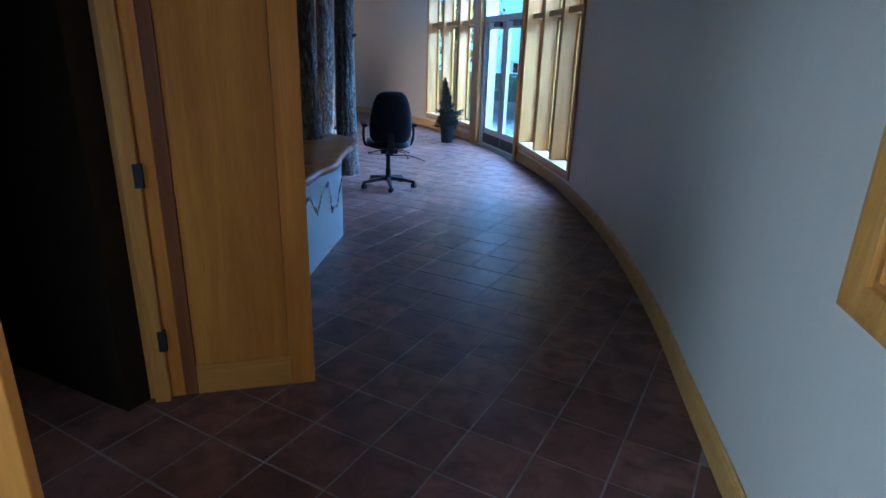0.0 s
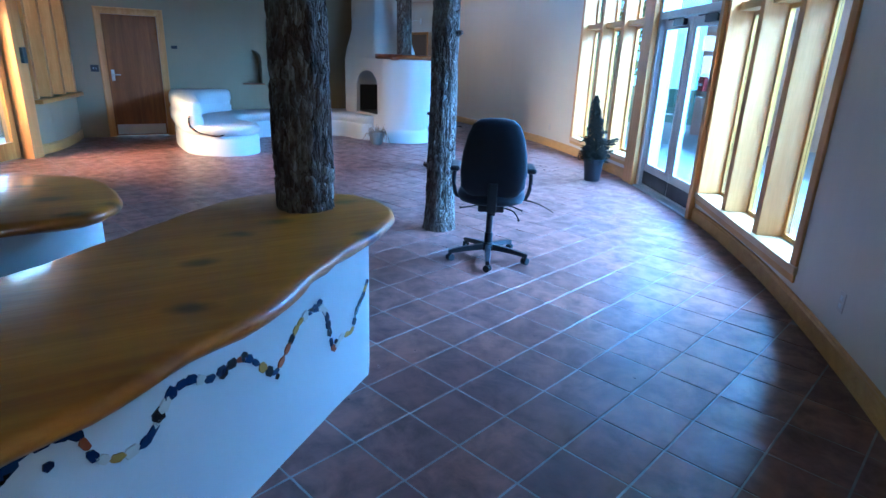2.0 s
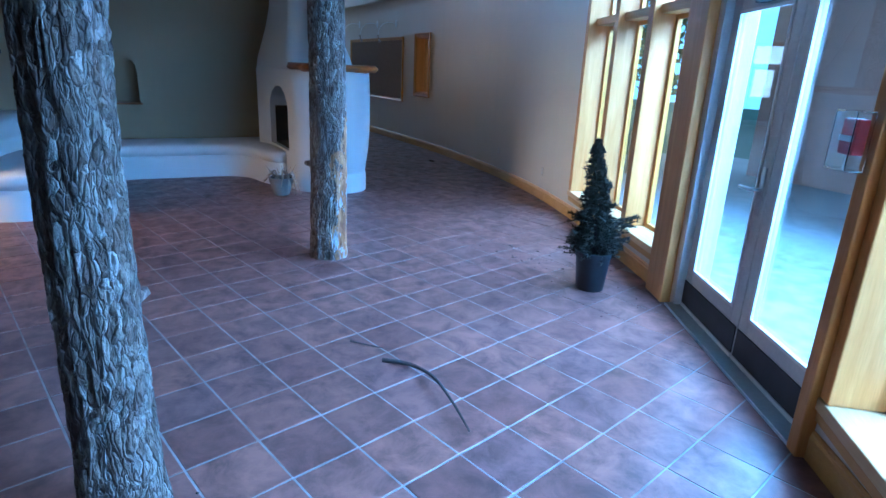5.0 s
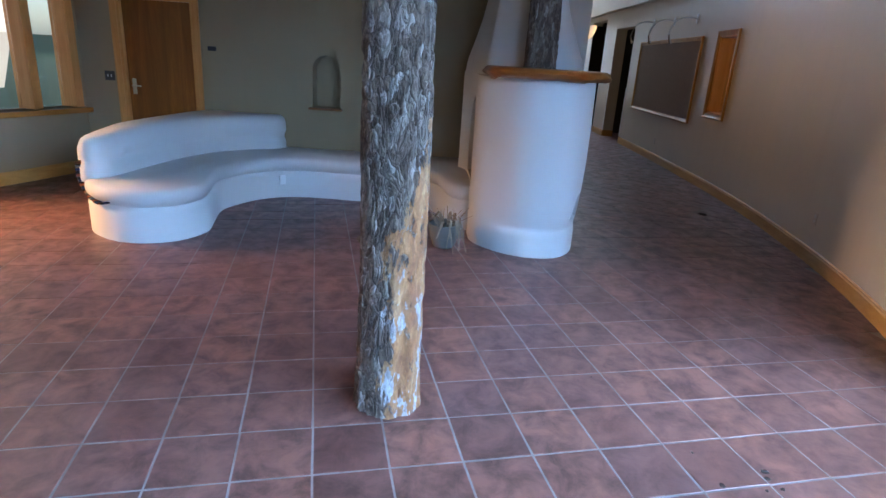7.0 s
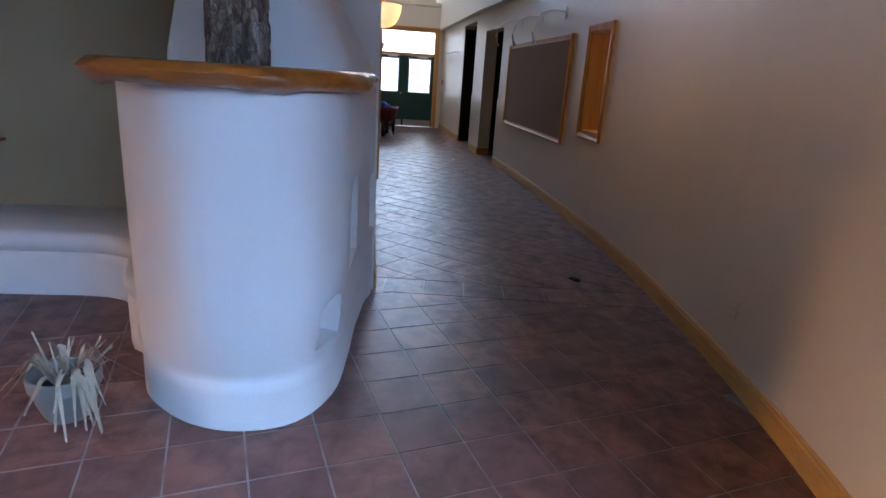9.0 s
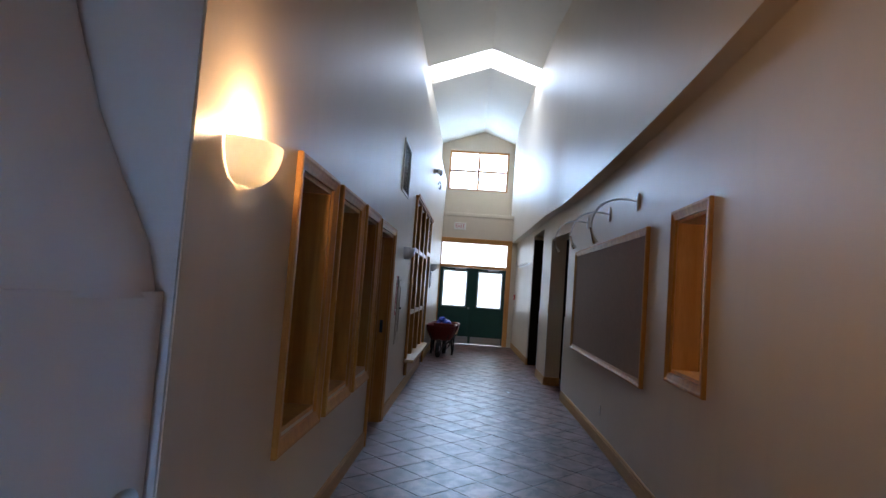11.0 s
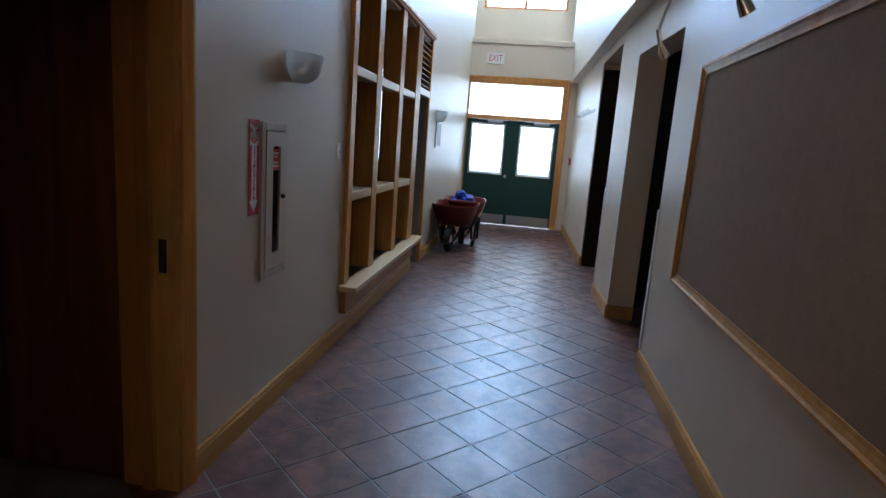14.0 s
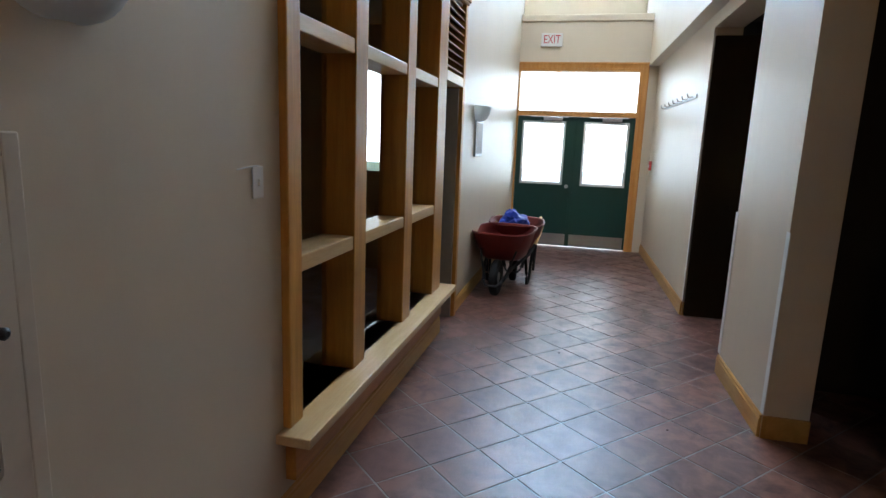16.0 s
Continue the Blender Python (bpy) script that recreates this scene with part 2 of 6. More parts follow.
SLAB = wood("live_edge_slab", (0.30, 0.085, 0.004), (0.60, 0.235, 0.016), 0.26, 0.5, axis="y", knots=True, coat=0.45)
MANTEL = wood("varnished_mantel", (0.15, 0.036, 0.004), (0.42, 0.13, 0.018), 0.26, 0.7, axis="y", knots=True, coat=0.6)
REDDOOR = wood("stained_door", (0.15, 0.048, 0.007), (0.32, 0.115, 0.018), 0.4, 0.7)
TILE = mat("terracotta_tile", tile_build([(0.135, 0.056, 0.042), (0.175, 0.078, 0.058), (0.235, 0.1, 0.069), (0.155, 0.076, 0.064)], 0.28, 0.42))
GROUT = mat("grout", grout_build)
BARK = mat("bark", bark_build(False))
BARE = mat("peeling_bark", bark_build(True))
FABRIC = mat("navy_fabric", mesh_net_build)
BLACK = plain("black_plastic", (0.012, 0.012, 0.014), 0.42)
RUBBER = plain("black_rubber", (0.015, 0.015, 0.015), 0.8)
SOOT_SHADE = plain("soot_shade", (0.012, 0.011, 0.010), 0.95)
STEEL = plain("steel", (0.55, 0.55, 0.55), 0.32, 1.0)
CHROME = plain("chrome", (0.75, 0.75, 0.76), 0.16, 1.0)
ALU = plain("white_metal", (0.62, 0.60, 0.56), 0.45)
WHITE = plain("white_paint", (0.74, 0.73, 0.70), 0.4, amount=0.06)
GREEN = plain("green_door_paint", (0.006, 0.048, 0.036), 0.4, grain=8)
RED = plain("red_enamel", (0.18, 0.02, 0.015), 0.45, grain=14, amount=0.3)
SIGNRED = plain("sign_red", (0.5, 0.018, 0.02), 0.4, amount=0.06)
SIGNWHITE = plain("sign_white", (0.8, 0.8, 0.8), 0.4, amount=0.04)
BLUE = plain("blue_tarp", (0.012, 0.05, 0.42), 0.45)
BROWN = plain("brown_felt", (0.27, 0.165, 0.088), 0.95, grain=160, amount=0.2, relief=0.15)
GREYPOT = plain("grey_clay", (0.16, 0.15, 0.13), 0.8, grain=25, relief=0.1)
STRAW = plain("dry_leaf", (0.30, 0.23, 0.155), 0.8, grain=30, amount=0.35)
NEEDLE = plain("faded_needles", (0.045, 0.038, 0.022), 0.8, grain=30, amount=0.4)
DIRT = plain("dirt", (0.03, 0.022, 0.018), 0.95, grain=60)
TWIG = plain("dark_twig", (0.03, 0.022, 0.018), 0.7, grain=60)
GREYDOOR = plain("grey_door_paint", (0.26, 0.23, 0.19), 0.5, grain=10)
TEAL = plain("teal_frame_paint", (0.02, 0.12, 0.13), 0.5)
CONCRETE = plain("pale_concrete", (0.27, 0.27, 0.26), 0.85, grain=12, relief=0.1)
BRICK = plain("pink_brick", (0.42, 0.26, 0.20), 0.9, grain=30, amount=0.3, relief=0.2)
GRASS = plain("grass", (0.05, 0.09, 0.025), 0.9, grain=3, amount=0.4)
LEAF = plain("leaf", (0.05, 0.11, 0.025), 0.7, grain=10, amount=0.4)
MATGREEN = plain("green_mat", (0.02, 0.16, 0.12), 0.8, grain=60)
GLASS = glass_mat("clear_glass", (0.93, 0.97, 0.97))
SKYGLASS = glow("bright_skylight", (0.93, 0.97, 1.0), 6.0)
BULB = glow("lit_bulb", (1.0, 0.62, 0.25), 30.0)
PAINTED = plain("wall_coloured_enamel", (0.56, 0.47, 0.37), 0.45, amount=0.06)
EXITLIT = plain("exit_sign_face", (0.72, 0.70, 0.66), 0.4, amount=0.05)
CERAMIC = {k: plain("mosaic_" + k, c, 0.2, amount=0.1) for k, c in dict(navy=(0.012, 0.025, 0.07), black=(0.012, 0.012, 0.014), gold=(0.42, 0.25, 0.05), rust=(0.30, 0.08, 0.03), cream=(0.6, 0.55, 0.44), teal=(0.03, 0.15, 0.17)).items()}

# ---- mesh helpers ----
def finish(bm, smooth=None):
    bmesh.ops.recalc_face_normals(bm, faces=bm.faces)
    if smooth:
        for f in bm.faces:
            f.smooth = True
        for e in bm.edges:
            if len(e.link_faces) == 2 and e.calc_face_angle(0) > radians(smooth):
                e.smooth = False
    return bm


def link(name, bm, material, parent=None, label="", smooth=None):
    finish(bm, smooth)
    me = bpy.data.meshes.new(name)
    bm.to_mesh(me)
    bm.free()
    me.materials.append(material)
    ob = new(name, me)
    if parent:
        ob.parent = parent
    if label:
        ob["label"] = label
    return ob


def part(name, bm, material, parent, label="", smooth=None):
    return link(name, bm, material, parent, label, smooth)


def thing(name, m, label, category, group="", kind=""):
    ob = new(name)
    ob.empty_display_size = 0.1
    ob.matrix_world = m
    return tagged(ob, label, category, group, kind)


def box(bm, lo, hi, bev=0.0, seg=2):
    vs = [bm.verts.new((x, y, z)) for z in (lo[2], hi[2]) for y in (lo[1], hi[1]) for x in (lo[0], hi[0])]
    fs = [bm.faces.new([vs[i] for i in f]) for f in ((0, 2, 3, 1), (4, 5, 7, 6), (0, 1, 5, 4), (2, 6, 7, 3), (0, 4, 6, 2), (1, 3, 7, 5))]
    if bev:
        es = list({e for f in fs for e in f.edges})
        bmesh.ops.bevel(bm, geom=es, offset=bev, segments=seg, affect="EDGES", profile=0.5)
    return bm


def boxes(*items, bev=0.0):
    bm = bmesh.new()
    for lo, hi in items:
        box(bm, lo, hi, bev)
    return bm


def spline(pts, step=0.12, closed=False, per=0):
    pts = [Vector(p) for p in pts]
    n = len(pts)
    out = []
    for i in range(n if closed else n - 1):
        p = [pts[(i + k) % n] if closed else pts[min(max(i + k, 0), n - 1)] for k in (-1, 0, 1, 2)]
        m = per or max(2, int((p[2] - p[1]).length / step))
        for j in range(m):
            t = j / m
            out.append(0.5 * (2 * p[1] + (p[2] - p[0]) * t + (2 * p[0] - 5 * p[1] + 4 * p[2] - p[3]) * t * t + (3 * p[1] - p[0] - 3 * p[2] + p[3]) * t ** 3))
    if not closed:
        out.append(pts[-1])
    return out


def prism(bm, outline, z0, z1):
    a = [bm.verts.new((p[0], p[1], z0)) for p in outline]
    b = [bm.verts.new((p[0], p[1], z1)) for p in outline]
    n = len(a)
    bm.faces.new(b)
    bm.faces.new(a[::-1])
    for i in range(n):
        bm.faces.new((a[i], a[(i + 1) % n], b[(i + 1) % n], b[i]))
    return bm


def loft(bm, rings, cap=True, closed=True):
    vs = [[bm.verts.new(p) for p in r] for r in rings]
    n = len(vs[0])
    for a, b in zip(vs, vs[1:]):
        for i in range(n if closed else n - 1):
            bm.faces.new((a[i], a[(i + 1) % n], b[(i + 1) % n], b[i]))
    if cap:
        bm.faces.new(vs[0][::-1])
        bm.faces.new(vs[-1])
    return bm


def lathe(bm, profile, centre=(0, 0), seg=24, cap=True):
    rings = [[(centre[0] + r * math.cos(a), centre[1] + r * math.sin(a), z) for a in (2 * math.pi * i / seg for i in range(seg))] for r, z in profile]
    return loft(bm, rings, cap)


def tube(bm, pts, radius, seg=10, cap=True):
    pts = [Vector(p) for p in pts]
    rings = []
    up = Vector((0, 0, 1))
    for i, p in enumerate(pts):
        d = (pts[min(i + 1, len(pts) - 1)] - pts[max(i - 1, 0)]).normalized()
        s = d.cross(up if abs(d.z) < 0.95 else Vector((1, 0, 0))).normalized()
        u = s.cross(d)
        r = radius[i] if isinstance(radius, (list, tuple)) else radius
        rings.append([p + r * (math.cos(a) * s + math.sin(a) * u) for a in (2 * math.pi * k / seg for k in range(seg))])
    return loft(bm, rings, cap)


def arc_poly(pts):
    s = [0.0]
    for a, b in zip(pts, pts[1:]):
        s.append(s[-1] + (b - a).length)
    return s


class Line:
    """A wall's face in plan, by arc length, with its outward side on the right of its way."""

    def __init__(self, pts):
        self.p = [Vector((*p[:2], 0)) for p in pts]
        self.s = arc_poly(self.p)
        self.length = self.s[-1]

    def at(self, s, out=0.0, z=0.0):
        s = min(max(s, 0.0), self.length)
        i = max(k for k in range(len(self.s) - 1) if self.s[k] <= s + 1e-9)
        t = (s - self.s[i]) / (self.s[i + 1] - self.s[i])
        d0 = (self.p[i + 1] - self.p[i]).normalized()
        j = i + 1 if t > 0.5 else i - 1
        if 0 <= j < len(self.p) - 1:
            d1 = (self.p[j + 1] - self.p[j]).normalized()
            d0 = d0.lerp(d1, abs(t - 0.5)).normalized()
        n = Vector((d0.y, -d0.x, 0))
        q = self.p[i].lerp(self.p[i + 1], t) + n * out
        return Vector((q.x, q.y, z))

    def near(self, x, y):
        best = min(range(0, int(self.length * 50) + 1), key=lambda k: (self.at(k / 50) - Vector((x, y, 0))).length)
        return best / 50


def wall_mesh(line, z0, z1, thick, openings=(), step=0.25, s0=0.0, s1=None):
    """A wall along a line, with openings (s0, s1, z0, z1) right through it."""
    s1 = line.length if s1 is None else s1
    cuts = {s0, s1} | {min(max(c, s0), s1) for o in openings for c in o[:2]}
    n = max(1, int((s1 - s0) / step))
    for i in range(1, n):
        c = s0 + (s1 - s0) * i / n
        if all(abs(c - d) > 0.06 for d in cuts):
            cuts.add(c)
    ss = sorted(cuts)
    zs = sorted({z0, z1} | {min(max(c, z0), z1) for o in openings for c in o[2:]})
    bm = bmesh.new()
    memo = {}

    def v(i, j, k):
        if (i, j, k) not in memo:
            memo[i, j, k] = bm.verts.new(line.at(ss[i], thick * k, zs[j]))
        return memo[i, j, k]

    def solid(i, j):
        if not (0 <= i < len(ss) - 1 and 0 <= j < len(zs) - 1):
            return False
        a, b = (ss[i] + ss[i + 1]) / 2, (zs[j] + zs[j + 1]) / 2
        return not any(o[0] < a < o[1] and o[2] < b < o[3] for o in openings)

    for i in range(len(ss) - 1):
        for j in range(len(zs) - 1):
            if not solid(i, j):
                continue
            for k in (0, 1):
                bm.faces.new((v(i, j, k), v(i + 1, j, k), v(i + 1, j + 1, k), v(i, j + 1, k)))
            if not solid(i - 1, j):
                bm.faces.new((v(i, j, 0), v(i, j, 1), v(i, j + 1, 1), v(i, j + 1, 0)))
            if not solid(i + 1, j):
                bm.faces.new((v(i + 1, j, 0), v(i + 1, j, 1), v(i + 1, j + 1, 1), v(i + 1, j + 1, 0)))
            if not solid(i, j - 1):
                bm.faces.new((v(i, j, 0), v(i, j, 1), v(i + 1, j, 1), v(i + 1, j, 0)))
            if not solid(i, j + 1):
                bm.faces.new((v(i, j + 1, 0), v(i, j + 1, 1), v(i + 1, j + 1, 1), v(i + 1, j + 1, 0)))
    return bm


def skirting(name, line, s0, s1, height=0.14, thick=0.018, z=0.0, parent=None):
    """A moulded baseboard along a wall's face."""
    n = max(1, int((s1 - s0) / 0.2))
    prof = [(-0.001, 0.0), (-thick, 0.0), (-thick, height * 0.78), (-thick * 0.7, height * 0.86), (-thick * 0.75, height * 0.93), (-thick * 0.35, height), (-0.001, height)]
    bm = bmesh.new()
    loft(bm, [[line.at(s0 + (s1 - s0) * i / n, o, z + h) for o, h in prof] for i in range(n + 1)])
    ob = link(name, bm, TRIM_X, parent)
    if not parent:
        tagged(ob, "honey maple baseboard along the foot of the wall", "baseboard", kind="structure")
    return ob


def chord(line, s0, s1, z=0.0):
    """The frame of an opening: origin at its start, x along it, y into the room."""
    a, b = line.at(s0), line.at(s1)
    d = (b - a).normalized()
    m = Matrix(((d.x, -d.y, 0, a.x), (d.y, d.x, 0, a.y), (0, 0, 1, z), (0, 0, 0, 1)))
    return m, (b - a).length


def structure(ob, label, category):
    return tagged(ob, label, category, kind="structure")


def casing(bm, x0, x1, z0, z1, w=0.075, t=0.022, y=0.0, sill=False, foot=False):
    """Moulded trim round an opening on a face at y, proud towards +y; mitred rings."""
    steps = ((0.0, 0.0), (0.0, 0.55), (0.25, 0.62), (0.55, 0.8), (0.72, 1.0), (0.92, 1.0), (1.0, 0.75), (1.0, 0.0))
    def ring(px, pz, ex, ez):
        return [(px + ex * w * a, y + t * b, pz + ez * w * a) for a, b in steps]
    if foot:
        corners = [(x0, z0, -1, 0), (x0, z1, -1, 1), (x1, z1, 1, 1), (x1, z0, 1, 0)]
        loft(bm, [ring(*c) for c in corners], True)
    else:
        corners = [(x0, z0, -1, -1), (x0, z1, -1, 1), (x1, z1, 1, 1), (x1, z0, 1, -1)]
        vs = [[bm.verts.new(p) for p in ring(*c)] for c in corners]
        for i in range(4):
            a, b = vs[i], vs[(i + 1) % 4]
            for k in range(len(a)):
                bm.faces.new((a[k], a[(k + 1) % len(a)], b[(k + 1) % len(a)], b[k]))
    return bm


def text_mesh(words, size, depth=0.002):
    cu = bpy.data.curves.new("writing", "FONT")
    cu.body, cu.size, cu.extrude, cu.align_x, cu.align_y = words, size, depth, "CENTER", "CENTER"
    tmp = bpy.data.objects.new("writing", cu)
    scene.collection.objects.link(tmp)
    me = bpy.data.meshes.new_from_object(tmp.evaluated_get(bpy.context.evaluated_depsgraph_get()))
    bpy.data.objects.remove(tmp)
    bpy.data.curves.remove(cu)
    return me


def writing(name, words, size, material, parent, m, label=""):
    me = text_mesh(words, size)
    me.materials.append(material)
    ob = new(name, me)
    ob.parent = parent
    ob.matrix_local = m
    if label:
        ob["label"] = label
    return ob


def carve(ob, cutters):
    """Cuts closed meshes out of ob for good."""
    tmp = []
    for bm in cutters:
        finish(bm)
        me = bpy.data.meshes.new("cutter")
        bm.to_mesh(me)
        bm.free()
        c = new("cutter", me)
        tmp.append(c)
        md = ob.modifiers.new("cut", "BOOLEAN")
        md.operation, md.object, md.solver = "DIFFERENCE", c, "EXACT"
    bpy.context.view_layer.update()
    me = bpy.data.meshes.new_from_object(ob.evaluated_get(bpy.context.evaluated_depsgraph_get()))
    ob.modifiers.clear()
    old = ob.data
    ob.data = me
    bpy.data.meshes.remove(old)
    for c in tmp:
        bpy.data.objects.remove(c)
    return ob

# ---- the large structure ----
CEIL_Z, SOFFIT, EAVES, RIDGE = 3.3, 2.9, 6.15, 6.6
north = Line(spline([(0.66, 2.04), (0.23, 2.68), (-0.3, 3.46), (-1.26, 4.67), (-2.35, 5.8), (-3.2, 6.56), (-4.25, 7.34), (-5.8, 8.22), (-7.0, 8.74), (-8.0, 9.16), (-9.6, 9.62), (-11.5, 9.92), (-13.2, 10.06), (-16.0, 10.12), (-18.6, 10.1), (-19.9, 10.02), (-22.5, 9.97), (-26.3, 9.88)], 0.2))
S = {k: north.near(*p) for k, p in dict(w1b=(-2.44, 5.87), w1a=(-4.17, 7.29), da=(-4.22, 7.33), db=(-5.68, 8.16), w2b=(-6.0, 8.32), w2a=(-8.0, 9.16), rw0=(-13.46, 10.07), rw1=(-14.05, 10.08), o1a=(-18.62, 10.1), o1b=(-19.93, 10.02), o2a=(-20.95, 10.0), o2b=(-22.48, 9.97)).items()}
WIN_TOP = 2.72
north_open = [(S["w1b"], S["w1a"], 0.29, WIN_TOP), (S["da"], S["db"], 0.0, WIN_TOP), (S["w2b"], S["w2a"], 0.29, WIN_TOP), (S["rw0"], S["rw1"], 1.06, 2.12), (S["o1a"], S["o1b"], -0.06, 2.5), (S["o2a"], S["o2b"], -0.06, 2.78)]
structure(link("wall_north", wall_mesh(north, -0.05, SOFFIT + 0.45, 0.25, north_open), WALL), "long curved wall in beige paint with tall windows and openings", "wall")
skirt_gaps = [0.0, S["da"] - 0.02, S["db"] + 0.3, S["o1a"], S["o1b"], S["o2a"], S["o2b"], north.length]
for i in range(0, len(skirt_gaps), 2):
    skirting("baseboard", north, skirt_gaps[i], skirt_gaps[i + 1])
for s_a, s_b in ((S["o1b"], 1), (S["o2b"], 1)):
    p = north.at(s_a)
    structure(link("baseboard", box(bmesh.new(), (p.x, p.y, 0), (p.x + 0.018, p.y + 0.25, 0.14), 0.004), TRIM_X), "honey maple baseboard returned round the pier", "baseboard")

entry = Line([(2.3, -0.62), (0.66, 2.04)])
ent_open = [(entry.length - 1.35, entry.length - 0.42, 1.08, 2.05)]
structure(link("wall_entry", wall_mesh(entry, -0.05, CEIL_Z, 0.25, ent_open), WALL), "beige painted wall with a trimmed interior window", "wall")
skirting("baseboard", entry, 0, entry.length)

hall = Line([(-26.3, 7.76), (-11.7, 7.76)])
hx = lambda x: x + 26.3
LEFT_WINS = [(-13.47, -12.82), (-14.38, -13.76), (-15.19, -14.65)]
hall_open = [(hx(a), hx(b), 0.74, 2.08) for a, b in LEFT_WINS] + [(hx(-16.37), hx(-15.44), -0.06, 2.07), (hx(-21.0), hx(-18.52), 0.44, 2.8), (hx(-21.62), hx(-21.12), -0.06, 2.8), (hx(-17.34), hx(-17.1), 0.84, 1.6)]
structure(link("wall_hall_south", wall_mesh(hall, -0.05, 4.62, 0.25, hall_open), WALL), "tall pale hallway wall with windows, a doorway and a shelved opening", "wall")
for a, b in ((0, hx(-21.62)), (hx(-21.12), hx(-16.44)), (hx(-15.37), hx(-11.7))):
    skirting("baseboard", hall, a, b)

west = Line([(-12.25, 7.6), (-12.25, 1.9)])
wy = lambda y: 7.6 - y
wall_w = link("wall_west", wall_mesh(west, -0.05, CEIL_Z, 0.3, [(wy(3.31), wy(2.42), 0.0, 2.04)]), LOBBY_WALL)
structure(wall_w, "plastered lobby wall with an arched niche and a door", "wall")
nb = bmesh.new()
arch = [(4.70, 0.92), (5.03, 0.92)] + [(4.865 + 0.165 * math.cos(a), 1.36 + 0.165 * math.sin(a)) for a in (math.pi * i / 12 for i in range(13))]
loft(nb, [[(x, y, z) for y, z in arch] for x in (-12.46, -12.2)])
carve(wall_w, [nb])
structure(link("wall_chimney_breast", box(bmesh.new(), (-12.0, 6.78, -0.05), (-11.686, 7.756, CEIL_Z - 0.002)), CREAM), "plastered wall behind the fireplace", "wall")

southwest = Line([(-12.25, 1.93), (-11.8, 1.86), (-11.3, 1.74), (-10.9, 1.6), (-10.45, 1.36)])
sw_open = [(0.12, southwest.length - 0.22, 0.76, 2.25)]
structure(link("wall_southwest", wall_mesh(southwest, -0.05, CEIL_Z, 0.22, sw_open, 0.12), LOBBY_WALL), "low curved wall under a mullioned window", "wall")
skirting("baseboard", southwest, 0, southwest.length)
front = Line([(-10.35, 1.28), (-9.2, 0.55), (-6.0, -1.2), (-2.4, -1.4)])
fr_open = [(0.1, 1.15, 0.0, 2.1)]
structure(link("wall_front", wall_mesh(front, -0.05, CEIL_Z, 0.22, fr_open), LOBBY_WALL), "plain plastered front wall", "wall")
inner = Line([(-2.4, -1.4), (-2.75, 0.5), (-1.56, 0.87)])
# the partition's darkness is painted shade over ordinary wall
structure(link("wall_inner", wall_mesh(inner, -0.05, CEIL_Z, 0.15), SHADE_BROWN), "short partition wall beside the open wooden door, its shade painted in", "wall")
back = Line([(-2.4, -1.6), (2.5, -1.6), (2.5, -0.5)])
# the opening is added, only to let the fill lamp behind it through
structure(link("wall_back", wall_mesh(back, -0.05, CEIL_Z, 0.2, [(1.5, 3.0, 0.8, 2.2)]), LOBBY_WALL), "plain wall closing the entry", "wall")

end_wall = Line([(-26.05, 10.2), (-26.05, 7.4)])
ey = lambda y: 10.2 - y
structure(link("wall_hall_end", wall_mesh(end_wall, -0.05, 3.62, 0.25, [(ey(9.66), ey(7.75), 0.0, 2.86)]), WALL), "low end wall round the green doors, with a ledge on top", "wall")
gable = Line([(-28.15, 10.3), (-28.15, 7.3)])
structure(link("wall_gable", wall_mesh(gable, 3.3, RIDGE + 0.3, 0.25, [(10.3 - 9.62, 10.3 - 7.72, 4.68, 5.96)]), WALL), "gable end wall with a four-pane window", "wall")
structure(link("ledge", boxes(((-28.4, 7.3, 3.45), (-26.1, 10.3, 3.6))), WALL), "pale ledge over the end doors", "ledge")
structure(link("ledge_trim", boxes(((-26.08, 7.76, 3.56), (-26.02, 9.9, 3.66)), bev=0.008), WALL), "thin painted trim on the ledge", "trim")

# the upper wall of the light well follows the curved wall, set in over a soffit
s_u = north.near(-11.62, 9.93)
upper = Line([north.at(s_u + (north.length - s_u) * i / 40, -0.14) for i in range(41)] + [Vector((-28.3, 9.8, 0))])
structure(link("wall_upper_north", wall_mesh(upper, SOFFIT + 0.03, EAVES + 0.3, 0.12), WALL), "pale upper wall of the light well over the soffit", "wall")
sb = bmesh.new()
loft(sb, [[north.at(s, -0.144, SOFFIT), north.at(s, -0.002, SOFFIT), north.at(s, -0.002, SOFFIT + 0.034), north.at(s, -0.144, SOFFIT + 0.034)] for s in (s_u + (north.length - s_u) * i / 40 for i in range(41))])
structure(link("soffit", sb, WALL), "painted soffit under the light well's wall", "soffit")
structure(link("wall_upper_east", boxes(((-11.75, 7.2, CEIL_Z), (-11.6, 10.4, EAVES + 0.6))), WALL), "upper wall closing the light well over the lobby", "wall")
structure(link("wall_upper_south", boxes(((-28.3, 7.2, 3.3), (-11.6, 7.46, EAVES + 0.3)), ((-28.3, 7.46, 3.3), (-26.31, 7.5, 4.62))), WALL), "pale upper wall of the light well set back over a ledge", "wall")

